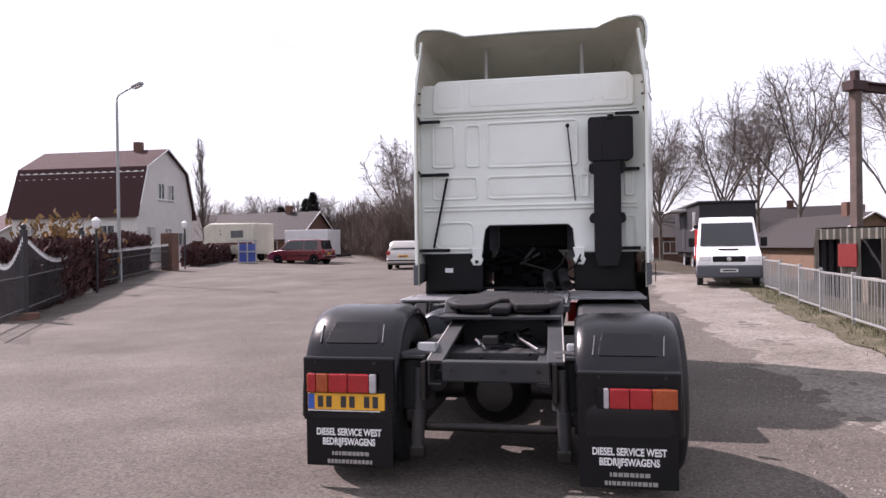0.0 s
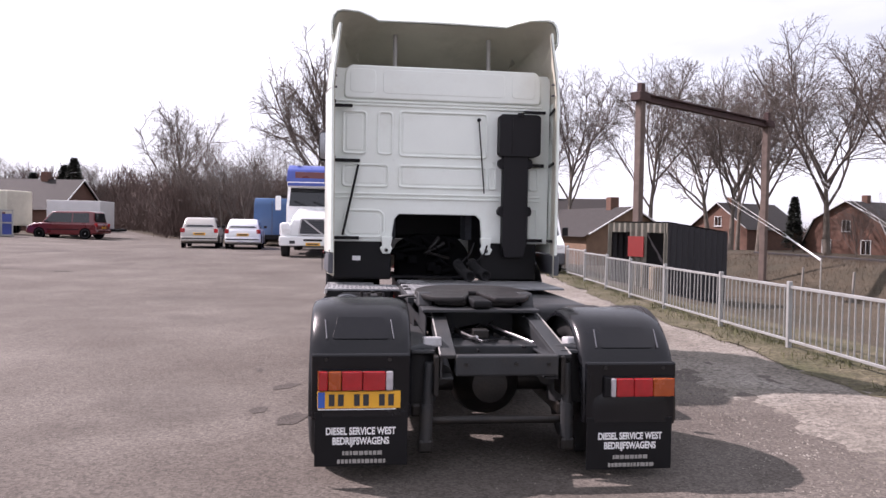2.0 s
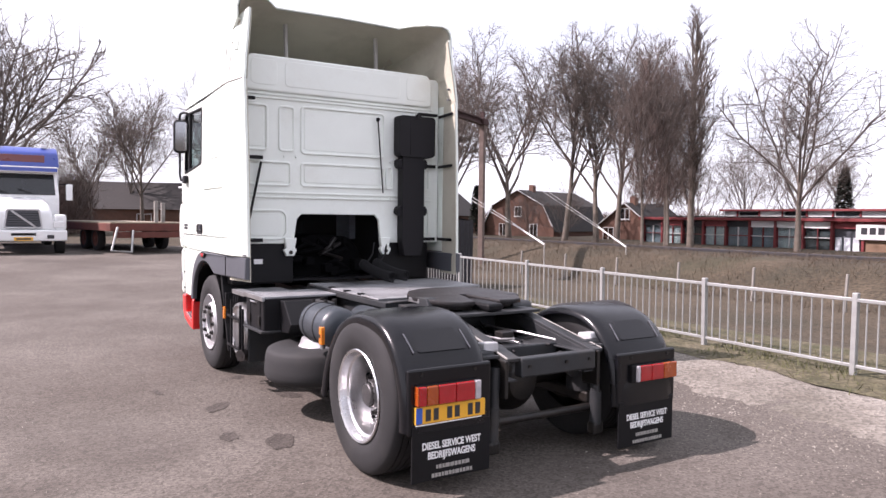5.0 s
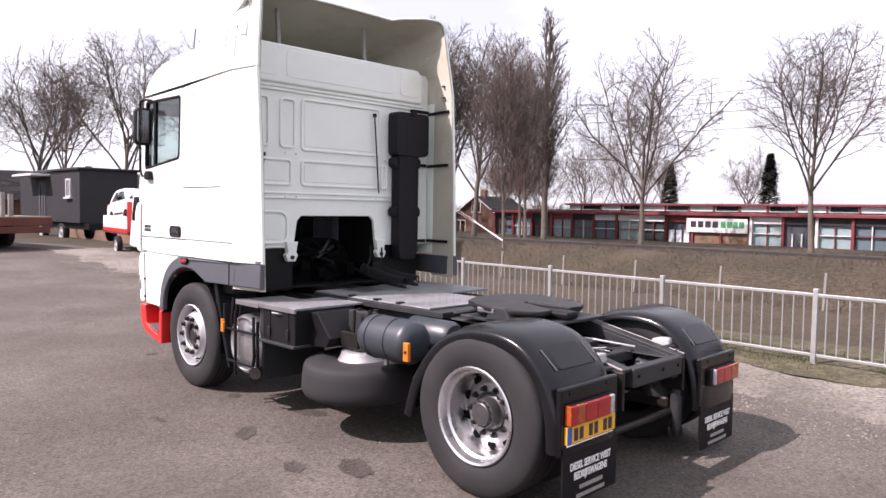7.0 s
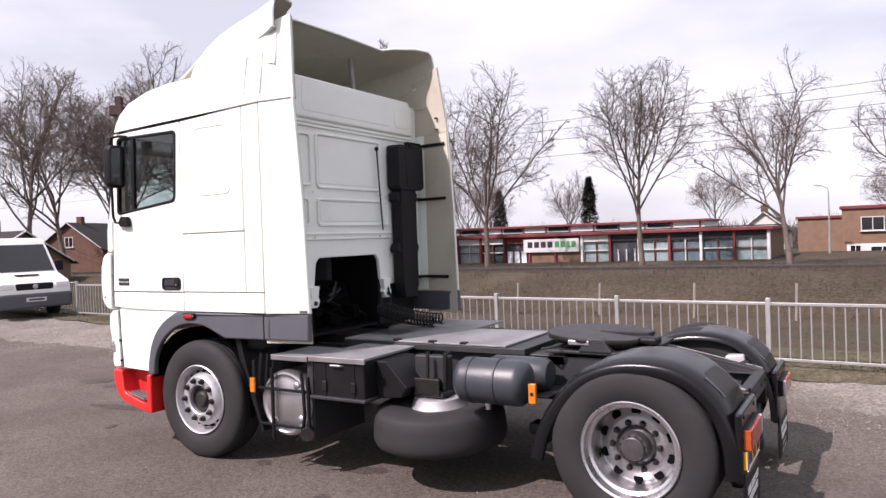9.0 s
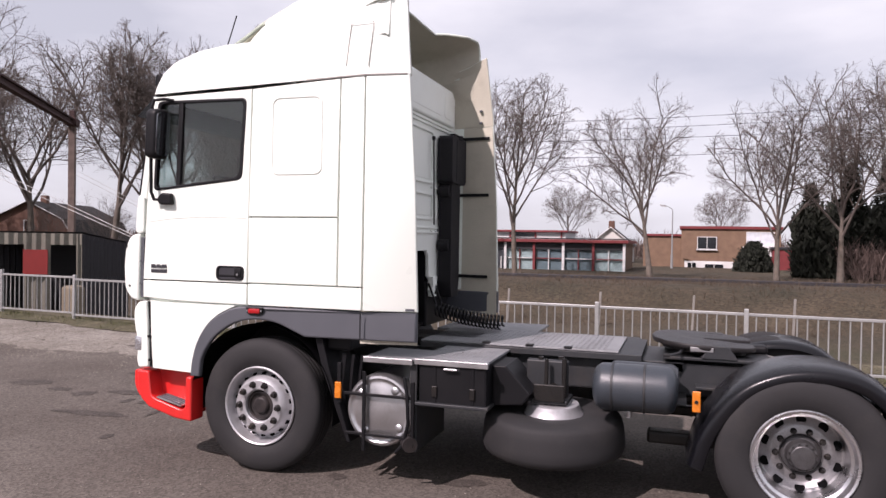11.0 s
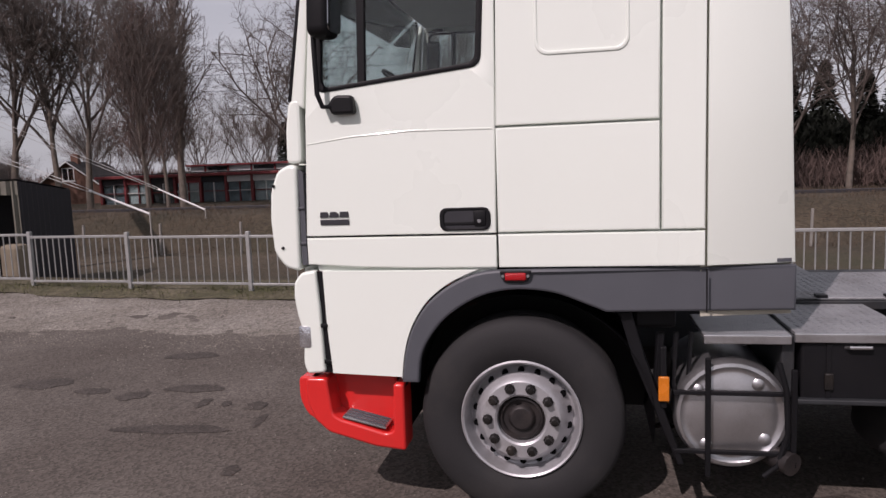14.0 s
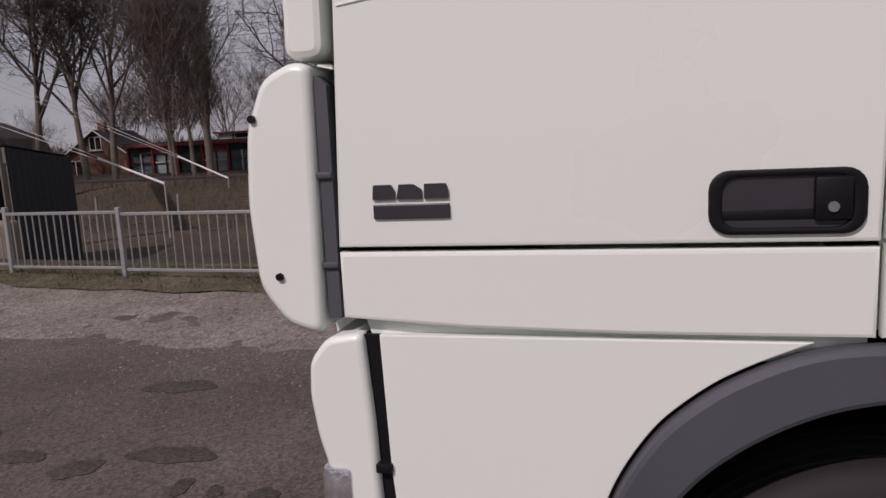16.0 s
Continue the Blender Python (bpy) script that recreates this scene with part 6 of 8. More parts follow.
blades("far_woods", band(-8, 85, 40, 120, 14, 16000, 4.0), 0.5, 1.5, 0.10, 0.4, THICKET, "brown leafless woods in the distance", "woods", 4)
blades("far_woods", band(60, 95, 95, 45, 10, 14000, 3.2), 0.5, 1.4, 0.09, 0.4, THICKET, "brown leafless woods in the distance", "woods", 5)
blades("far_woods", band(85, 45, 80, -50, 10, 14000, 3.0), 0.5, 1.4, 0.09, 0.4, THICKET, "brown leafless woods in the distance", "woods", 15)
blades("shrubs", band(40, -8, 41, -34, 5, 9000, 2.4, 0.3), 0.3, 1.1, 0.05, 0.45, THICKET, "dense brown leafless shrubs under the trees", "shrubs", 6)
blades("evergreen_belt", band(46, -6.3, 43.5, -15, 3.5, 30000, 5.0, 0.5), 0.2, 0.6, 0.22, 0.5, EVERGREEN, "dense dark evergreen belt behind the trees", "shrubs", 31, leaf=True)
blades("evergreen_belt", band(43.5, -14, 41, -42, 4, 34000, 6.0, 0.4), 0.2, 0.6, 0.24, 0.5, EVERGREEN, "dense dark evergreen belt behind the trees", "shrubs", 32, leaf=True)


def dense_crown(x, y, w, h):
    """Places of the fine twigs of a dense, many-stemmed crown."""
    def places(r):
        for _ in range(2000):
            z = r.random() ** 0.85
            a = r.uniform(0, math.tau)
            wide = w * (0.5 + 0.6 * math.sin(math.pi * min(z + 0.1, 1.0))) * (0.9 + 0.5 * noise.noise(Vector((x + math.cos(a), z * 4 + math.sin(a), 5))))
            q = r.random() ** 0.6 * wide
            px, py = x + q * math.cos(a), y + q * math.sin(a)
            yield px, py, lie(px, py) + 2.7 + z * h * (1.05 - 0.35 * (q / wide) ** 2)
    return places


for k, (x, y, w, h) in enumerate(((30.2, 26.4, 1.9, 8.2), (33.4, 27.2, 1.8, 9.2), (38, 31.4, 2.3, 6.8))):
    blades("dense_tree_twigs", dense_crown(x, y, w, h), 0.4, 1.3, 0.03, 0.7, THICKET, "dense brown twiggy crowns of unpruned trees beside the row", "tree", 51 + k)
for x, y, s in ((57, 44, 1.5), (58, 39, 1.7), (58, 33.5, 1.7), (57, 49, 1.5), (38, 42, 0.8), (42, 52, 0.8)):
    plant(BUSHY, x, y, lie(x, y), rng.uniform(0, 360), s, "leafless bushy tree under the row of trees")
for x, y, s in ((30.2, 26.4, 0.98), (33.4, 27.2, 1.1), (38, 31.4, 1.05)):
    plant(KINDS[3], x, y, lie(x, y), 90 * s, s, "dense brown unpruned tree beside the row", wide=0.66)


def bank_grass(rng):
    for _ in range(42000):
        x, y = rng.uniform(14.5, 25.0), rng.uniform(-16, 32)
        if noise.noise(Vector((x * 0.5, y * 0.5, 2))) > -0.25:
            yield x, y, lie(x, y) - 0.02


blades("bank_grass", bank_grass, 0.05, 0.22, 0.014, 0.5, STRAW, "long dry straw-coloured grass on the bank", "grass", 7)


def verge_grass(rng):
    for _ in range(9000):
        y = rng.uniform(-10, 17)
        x = 4.53 + 0.06 * y + abs(rng.gauss(0, 0.3)) * rng.choice((-1, 1, 1))
        if noise.noise(Vector((x * 1.5, y * 1.2, 5))) > -0.1:
            yield x, y, lie(x, y)


blades("verge_grass", verge_grass, 0.03, 0.11, 0.012, 0.5, paint("weedy_grass", (0.078, 0.081, 0.033), 0.9, vary=0.4, scale=3, fine=20, bump=0.0), "short weedy grass along the fence foot", "grass", 8)


def box_places(x0, y0, x1, y1, deep, high, n):
    def places(rng):
        nx, ny = -(y1 - y0), x1 - x0
        q = math.hypot(nx, ny)
        for _ in range(n):
            t, u = rng.random(), rng.random() - 0.5
            x, y = x0 + (x1 - x0) * t + nx / q * u * deep, y0 + (y1 - y0) * t + ny / q * u * deep
            yield x, y, lie(x, y) + rng.random() ** 0.8 * high * (0.9 + 0.2 * noise.noise(Vector((x, y, 0))))
    return places


blades("hedge", box_places(-12.3, 9.0, -20.2, 26.5, 0.9, 1.75, 26000), 0.08, 0.22, 0.12, 0.5, HEDGE, "clipped red-brown beech hedge behind the gate", "hedge", 9, leaf=True)
blades("hedge", box_places(-20.5, 31.5, -24.5, 43, 1.0, 1.15, 8000), 0.08, 0.25, 0.14, 0.5, HEDGE, "low red-brown hedge beside the drive", "hedge", 10, leaf=True)
blades("ivy_hedge", box_places(-24.6, 44, -28.5, 50, 1.0, 2.6, 5000), 0.1, 0.3, 0.16, 0.5, HEDGE, "tall trellis hedge beside the house", "hedge", 18, leaf=True)


def conifer(x, y, h, r, label, seed):
    rng = random.Random(seed)
    t = thing("conifer", label, "tree", "conifers", at=pose(x, y, lie(x, y)))
    part("trunk", rod((0, 0, -0.2), (0, 0, h * 0.8), 0.14, None, 0.03), BARK, t)
    v, f = [], []
    for _ in range(2600):
        q = rng.random() ** 0.75
        z = h * (0.05 + 0.95 * q)
        rad = r * (1 - q) ** 0.8 * (0.75 + 0.4 * noise.noise(Vector((q * 6, seed, 0)))) * math.sqrt(rng.uniform(0.25, 1))
        a = rng.uniform(0, math.tau)
        p = Vector((math.cos(a) * rad, math.sin(a) * rad, z))
        o = Vector((math.cos(a), math.sin(a), rng.uniform(-0.5, 0.3))) * 0.3
        s = Vector((-math.sin(a), math.cos(a), rng.uniform(-0.3, 0.3))) * 0.14
        k = len(v)
        v += [p - s, p + s, p + o + s * 0.3, p + o - s * 0.3]
        f.append((k, k + 1, k + 2, k + 3))
    me = bpy.data.meshes.new("crown")
    me.from_pydata(v, [], f)
    me.materials.append(EVERGREEN)
    o = new("crown", me)
    o.parent = t


for k, (x, y, h, r) in enumerate(((-28.0, 70, 7.0, 2.2), (-30, 73, 6.5, 2.3), (-32.6, 72, 5.6, 2.2), (44, 64, 5.6, 1.4), (45.5, -7.0, 6.0, 1.7), (45, -9.2, 7.2, 1.9), (46, -11.5, 7.8, 2.2), (45, -13.6, 7.0, 2.0), (64, 33, 7.0, 1.6), (61, 22, 7.5, 1.5), (45, -16, 9.0, 3.0), (47, -22, 9.5, 3.2), (46, -28, 9.0, 3.0), (44, -33, 9.0, 3.0))):
    conifer(x, y, h, r, "dark green conifer among bare trees", k + 40)
for x, y, s in ((-24, 95, 0.8), (-33, 88, 0.75), (-44, 92, 0.8), (-14, 84, 0.75), (-55, 100, 0.8), (66, 26, 0.7), (70, 12, 0.65), (72, -3, 0.6), (75, 40, 0.75), (60, 52, 0.8)):
    plant(rng.choice(KINDS), x, y, 0.2, rng.uniform(0, 360), s, "distant leafless tree in winter", wide=1.1)
for x, y, s in ((-7.5, 41, 1.1), (-9.5, 44, 1.0), (-1.5, 43, 1.0), (-6.0, 46, 1.2), (-12, 50, 1.25), (1.0, 46, 0.9)):
    plant(BUSHY, x, y, 0.4, rng.uniform(0, 360), s, "leafless bushy tree in a thicket")
plant(KINDS[1], -15.2, 60, 0.3, 80, 1.0, "leafless tree beside the road", wide=1.05)
plant(POPLAR, -33.2, 56, 0.4, 10, 0.72, "slim bare pollarded tree beside the house", "bare_poplar")


# ---- small helpers for buildings ----
def wall_window(parent, m, w, h, frame_mat=None, sill=True, room=ROOMDARK, cross=True, label="window with white frame"):
    """A window set in a wall: in its own plane x by z, facing -y."""
    frame_mat = frame_mat or WHITEBOARD
    o = new("window")
    o.parent = parent
    o.matrix_basis = m
    o["label"] = label
    part("frame", holed([(-w / 2, 0), (w / 2, 0), (w / 2, h), (-w / 2, h)], [(-w / 2 + 0.06, 0.06), (w / 2 - 0.06, 0.06), (w / 2 - 0.06, h - 0.06), (-w / 2 + 0.06, h - 0.06)], "y", -0.05, 0.05), frame_mat, o)
    if cross:
        part("mullion", box(-0.025, 0.025, -0.04, 0.04, 0.05, h - 0.05), frame_mat, o)
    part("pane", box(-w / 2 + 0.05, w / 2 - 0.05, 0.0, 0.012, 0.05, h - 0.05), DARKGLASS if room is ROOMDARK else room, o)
    if sill:
        part("sill", box(-w / 2 - 0.08, w / 2 + 0.08, -0.12, 0.05, -0.07, -0.01, 0.01), frame_mat, o)
    return o


def tile_roof(name, quad, rows, cols, material, parent):
    """A tiled slope: rows of overlapping tiles between four corners (eave left, eave right, ridge right, ridge left)."""
    a, b, c, d = (Vector(p) for p in quad)
    n = (b - a).cross(d - a).normalized()
    bm = bmesh.new()
    last = None
    for j in range(rows):
        pts = []
        for t, lift in ((j / rows, 0.045), ((j + 1) / rows, 0.0)):
            p, q = a.lerp(d, t), b.lerp(c, t)
            pts.append([bm.verts.new(p.lerp(q, i / (cols * 2)) + n * (lift * 0.55 + (0.006 if i % 2 else 0.0))) for i in range(cols * 2 + 1)])
        for i in range(cols * 2):
            bm.faces.new((pts[0][i], pts[0][i + 1], pts[1][i + 1], pts[1][i]))
            if last:
                bm.faces.new((last[i], last[i + 1], pts[0][i + 1], pts[0][i]))
        last = pts[1]
    return part(name, bm, material, parent, smooth=50)


def gable_house(name, label, at, length, width, eave, ridge, wall_mat, roof_mat, knee=None, windows=(), hip=0.0, chimney=True):
    """A house with its ridge along x; knee gives a mansard's break (how far in, how high). Its gable at +x faces the yard."""
    h = thing(name, label, "house", at=at)
    w = width / 2
    if knee:
        ki, kz = knee
        gable = [(-w, -1.5), (w, -1.5), (w, eave), (w - ki, kz), (0, ridge), (-w + ki, kz), (-w, eave)]
        slopes = [((-w, eave), (-w + ki, kz)), ((-w + ki, kz), (0, ridge)), ((w, eave), (w - ki, kz)), ((w - ki, kz), (0, ridge))]
    else:
        gable = [(-w, -1.5), (w, -1.5), (w, eave), (0, ridge), (-w, eave)]
        slopes = [((-w, eave), (0, ridge)), ((w, eave), (0, ridge))]
    part("wall", prism(gable, "x", -length, 0), wall_mat, h)
    for (y0, z0), (y1, z1) in slopes:
        out = 0.35 if z0 <= eave + 0.01 else 0
        s = 1 if y0 > 0 else -1
        y0b, z0b = y0 + s * out, z0 - out * (z1 - z0) / max(abs(y1 - y0), 0.1) * 0.9
        over = 0.3
        q = [(over, y0b, z0b + 0.06), (-length - over, y0b, z0b + 0.06), (-length - over + hip * (z1 >= ridge - 0.01), y1, z1 + 0.06), (over, y1, z1 + 0.06)]
        if s > 0:
            q = [q[1], q[0], q[3], q[2]]
        tile_roof("roof", q, max(4, int(math.hypot(y1 - y0, z1 - z0) / 0.34)), max(6, int(length / 0.6)), roof_mat, h)
    edge_bm = bmesh.new()
    for (y0, z0), (y1, z1) in slopes:
        rod((0.3, y0, z0 + 0.02), (0.3, y1, z1 + 0.02), 0.05, edge_bm, seg=6)
    part("verge_board", edge_bm, WHITEBOARD, h)
    if chimney:
        part("chimney", box(-length * 0.25, -length * 0.25 + 0.6, -0.3, 0.3, ridge - 0.4, ridge + 0.7, 0.03), BRICKRED, h)
    for face, u, z, ww, wh in windows:
        if face == "gable":
            m = pose(0.0, u, z, 0, 0, 90)
        else:
            m = pose(u, -w, z)
        wall_window(h, m, ww, wh)
    return h


# the white house with the mansard roof
gable_house("house", "white rendered house with a dark red mansard roof", pose(-32.6, 48.9, 0.35, 0, 0, 2), 10.6, 8.4, 4.6, 9.4, RENDERWALL, ROOFTILE, (1.1, 7.7),
            [("gable", -0.75, 5.3, 0.95, 1.3), ("gable", 0.75, 5.3, 0.95, 1.3), ("gable", -2.3, 1.6, 1.2, 1.5), ("gable", 0.3, 1.5, 1.0, 1.5), ("gable", 2.5, 1.5, 1.4, 1.2), ("side", -2.5, 2.0, 1.3, 1.2), ("side", -6.5, 2.0, 1.3, 1.2), ("side", -9, 2.0, 1.3, 1.2)], hip=0.0)
gable_house("house", "low house with a dark roof behind the hedge", pose(-24.5, 62, 0.3, 0, 0, -10), 14, 7, 2.3, 4.8, BRICKRED, DARKROOF, None, [("side", -3, 0.8, 1.4, 1.2), ("side", -8, 0.8, 1.4, 1.2)])
gable_house("house", "low white house with a red roof", pose(-42.0, 47, 0.3, 0, 0, -35), 12, 8, 2.6, 5.0, RENDERWALL, ROOFTILE, None, [("side", -3, 1.0, 1.4, 1.2)])
gable_house("bungalow", "small brick bungalow with a brown roof behind the hut", pose(16.0, 37.5, -0.3, 0, 0, -80), 10, 6.0, 1.6, 3.3, BRICKTAN, DARKROOF, None, [("gable", 0.0, 1.0, 1.6, 1.1)])
gable_house("barn", "brick farmhouse with a steep dark mansard roof", pose(46.5, 59.5, -0.9, 0, 0, -160), 13, 9.0, 1.7, 5.7, BRICKRED, DARKROOF, (1.2, 4.0), [("gable", -2.0, 0.6, 1.0, 1.4), ("gable", 2.0, 0.6, 1.0, 1.4), ("gable", 0, 2.8, 0.9, 1.1), ("side", -3, 0.6, 1.0, 1.2), ("side", -8, 0.6, 1.0, 1.2)])
gable_house("house", "brick house with a pointed gable and dark roof", pose(49.5, 46.4, -0.9, 0, 0, 195), 8, 6.0, 1.9, 4.2, BRICKRED, DARKROOF, None, [("gable", 0, 2.6, 1.0, 1.1), ("gable", -1.8, 0.5, 1.2, 1.3)])
gable_house("house", "brick house with a dark tiled roof", pose(40, 72, -0.5, 0, 0, 200), 9, 8, 2.6, 5.4, BRICKRED, DARKROOF, None, [("gable", 0, 2.8, 1.0, 1.1)])
gable_house("house", "row house with a brown tiled roof", pose(27, 70, -0.3, 0, 0, -20), 26, 8, 2.6, 5.2, BRICKRED, DARKROOF, None, [("side", -4, 0.8, 1.4, 1.2), ("side", -10, 0.8, 1.4, 1.2), ("side", -17, 0.8, 1.4, 1.2)])
gable_house("house", "small house with a grey pyramid-like roof", pose(70, 7.8, -0.9, 0, 0, 180), 4, 4.2, 2.5, 4.2, RENDERWALL, DARKROOF, None, [("gable", -1.2, 0.9, 1.4, 1.2), ("gable", 1.2, 0.9, 1.2, 1.3)], chimney=True)


# ---- long low building with red frames ----
def red_pavilion():
    b = thing("office_building", "long low building with red frames, white sills and a name board", "building", at=pose(46, 0, -0.22))
    y0, bay, n = 4.65, 2.13, 17
    y1 = y0 + bay * n
    part("wall", box(0.35, 9, y0, y1, -1.6, 1.95), BRICKTAN, b)
    part("roof_edge", box(-0.25, 9.2, y0 - 0.3, y1 + 0.3, 1.94, 2.16, 0.02), REDWOOD, b)
    part("roof", box(-0.15, 9.1, y0 - 0.2, y1 + 0.2, 2.2, 2.26), DARKSHEET, b)
    part("upper_storey", box(3.2, 8.5, y0 + 4.6, y1 - 6.0, 2.26, 2.72), WHITEBOARD, b)
    part("upper_edge", box(2.9, 8.8, y0 + 4.4, y1 - 5.7, 2.70, 2.86, 0.02), REDWOOD, b)
    for i in range(13):
        y = y0 + 4.9 + i * 2.0
        part("upper_frame", box(3.1, 3.22, y - 0.06, y + 0.06, 2.26, 2.70), REDWOOD, b)
        if i % 2:
            part("upper_pane", box(3.15, 3.19, y + 0.1, y + 1.8, 2.36, 2.66), DARKGLASS, b)
    for i in range(n + 1):
        y = y0 + bay * i
        part("frame", box(-0.02, 0.34, y - 0.09, y + 0.09, -1.6, 1.92, 0.01), REDWOOD if i % 2 or i > 6 else WHITEBOARD, b)
    for i in range(n):
        a, c = y0 + bay * i + 0.09, y0 + bay * (i + 1) - 0.09
        part("head_board", box(0.10, 0.30, a, c, 1.45, 1.9), WHITEBOARD if i in (9, 10, 11, 5) else REDWOOD if i in (8, 7, 13, 15) else DARKSHEET, b)
        if i in (6, 7):
            part("brick_panel", box(0.12, 0.34, a, c, -1.6, 1.45), BRICKTAN, b)
            continue
        if i in (4, 8):
            # Dark sheet: the shade of the door recess is in its colour.
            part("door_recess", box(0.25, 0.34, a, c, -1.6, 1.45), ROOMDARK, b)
            for k in range(3):
                yy = a + 0.2 + k * 0.6
                part("white_door_post", box(0.12, 0.24, yy, yy + (0.42 if i == 8 else 0.1), -1.6, 0.85), CURTAIN if i == 8 else WHITEBOARD, b)
            continue
        part("sill_panel", box(0.08, 0.30, a, c, -0.75, -0.45, 0.01), WHITEBOARD, b)
        part("lower_panel", box(0.12, 0.32, a, c, -1.6, -0.75), REDWOOD, b)
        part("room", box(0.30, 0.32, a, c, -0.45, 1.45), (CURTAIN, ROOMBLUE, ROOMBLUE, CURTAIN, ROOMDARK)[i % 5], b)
        part("pane", box(0.20, 0.215, a, c, -0.45, 1.45), WINDOW, b)
        part("window_rail", box(0.12, 0.26, a, c, 0.75, 0.81), WHITEBOARD if i % 2 else REDWOOD, b)
        part("window_post", box(0.12, 0.26, (a + c) / 2 - 0.03, (a + c) / 2 + 0.03, -0.45, 1.45), REDWOOD if i % 2 else WHITEBOARD, b)
    s = new("name_board")
    s.parent = b
    s["label"] = "white name board with dark and green bars"
    part("board", box(-0.12, -0.05, 17.6, 22.1, 0.75, 1.75, 0.01), WHITEBOARD, s)
    for k, (a, c, m) in enumerate(((21.75, 21.35, DARKLETTER), (21.2, 20.8, DARKLETTER), (20.65, 20.25, DARKLETTER), (20.1, 19.7, DARKLETTER), (19.5, 19.15, SIGNGREEN), (19.05, 18.7, SIGNGREEN), (18.6, 18.3, SIGNGREEN), (18.2, 17.85, SIGNGREEN))):
        part("sign_bar", box(-0.135, -0.115, c, a, 1.1, 1.55), m, s)
    part("sign_strip", box(-0.135, -0.115, 18.4, 21.5, 0.88, 0.96), CURTAIN, s)


red_pavilion()


def brick_block():
    b = thing("flat_roofed_house", "tan brick house with white balcony and red lower storey", "house", at=pose(60, 0, 0))
    part("wall", box(0, 8, -7.0, 0.9, -1.6, 3.1, 0.02), BRICKTAN, b)
    part("low_wing", box(0.6, 7, 0.9, 4.1, -1.6, 2.45, 0.02), BRICKTAN, b)
    part("wing_edge", box(0.45, 7.2, 0.9, 4.25, 2.4, 2.6, 0.02), REDWOOD, b)
    part("roof_edge", box(-0.15, 8.2, -7.15, 1.05, 3.05, 3.3, 0.02), REDWOOD, b)
    part("balcony", box(-1.0, 0, -6.8, -4.0, 0.7, 1.6, 0.02), WHITEBOARD, b)
    part("porch", box(-1.6, 0, -9.2, -6.2, -1.6, 1.4, 0.02), REDWOOD, b)
    part("porch_roof", box(-1.7, 0.2, -9.4, -6.0, 1.4, 1.6, 0.02), DARKSHEET, b)
    part("shopfront", box(-0.05, 0.02, -3.4, 0.6, -1.4, 0.3), WHITEBOARD, b)
    for y, z, w, h, r in ((-1.8, -1.1, 1.6, 1.2, ROOMDARK), (0.0, -1.1, 0.8, 1.3, ROOMDARK), (-5.4, 1.65, 2.2, 1.2, CURTAIN), (-1.2, 1.3, 1.6, 1.1, ROOMDARK)):
        wall_window(b, pose(-0.08, y, z, 0, 0, -90), w, h, room=r)


brick_block()
blades("round_shrub", lambda r: ((53 + math.cos(a) * q, -4.3 + math.sin(a) * q, -0.8 + z) for a, q, z in ((r.uniform(0, math.tau), 1.5 * math.sqrt(r.random()) * math.sqrt(max(0.05, 1 - (zz / 2.6) ** 2)), zz) for zz in (r.uniform(0, 2.6) for _ in range(4500)))), 0.1, 0.3, 0.14, 0.5, EVERGREEN, "rounded dark evergreen shrub", "shrub", 12, leaf=True)


def street_lamp(x, y, h, arm, turn, label):
    t = thing("street_lamp", label, "street lamp", "street lamps", at=pose(x, y, lie(x, y), 0, 0, turn))
    part("post", rod((0, 0, -0.2), (0, 0, h - 0.3), 0.075, None, 0.045, seg=14), LAMPGREY, t, smooth=40)
    part("post_base", rod((0, 0, -0.2), (0, 0, 1.1), 0.10, None, 0.095, seg=14), LAMPGREY, t, smooth=40)
    part("arm", tube([(0, 0, h - 0.32), (0.02, 0, h - 0.1), (0.12, 0, h), (arm * 0.6, 0, h + 0.12), (arm, 0, h + 0.2)], 0.03), LAMPGREY, t, smooth=50)
    head = moved(box(-0.28, 0.28, -0.1, 0.1, -0.06, 0.06, 0.05), pose(arm + 0.25, 0, h + 0.24, 0, -10, 0))
    part("lantern", head, LAMPGREY, t, smooth=40)
    part("lamp_glass", moved(box(-0.2, 0.2, -0.08, 0.08, -0.1, -0.055, 0.02), pose(arm + 0.25, 0, h + 0.24, 0, -10, 0)), WHITELENS, t)


street_lamp(-16.4, 19.4, 7.0, 0.95, -20, "grey street lamp on a tall post behind the hedge")
street_lamp(56, 1.6, 4.9, 0.5, 90, "grey street lamp in front of houses")
street_lamp(-14.5, 58, 3.2, 0.3, 0, "short grey lamp post beside the road")


# ---- portal of railway steel and its stays ----
def portal():
    a, b = Vector((8.75, 18.7, 0)), Vector((16.2, 23.4, 0))
    d = (b - a).normalized()
    g = thing("portal_frame", "tall weathered portal of two posts and a dark beam", "portal", at=pose(*a, 0, 0, math.degrees(math.atan2(d.y, d.x))))
    w = (b - a).length
    for x in (0, w):
        z = lie(a.x + d.x * x, a.y + d.y * x) - 0.3
        part("post", box(x - 0.13, x + 0.13, -0.12, 0.12, z, 6.15, 0.02), POSTWOOD, g)
        part("post_cap", box(x - 0.3, x + 0.3, -0.2, 0.2, 5.98, 6.28, 0.02), BLACKRUST, g)
        part("post_spike", box(x - 0.1, x + 0.1, -0.1, 0.1, 6.25, 6.6, 0.02), BLACKRUST, g)
    part("beam", box(0.1, w - 0.1, -0.11, 0.11, 5.99, 6.05, 0.008), BLACKRUST, g)
    part("beam", box(0.1, w - 0.1, -0.11, 0.11, 6.22, 6.28, 0.008), BLACKRUST, g)
    part("beam_web", box(0.1, w - 0.1, -0.025, 0.025, 6.02, 6.25), BLACKRUST, g)


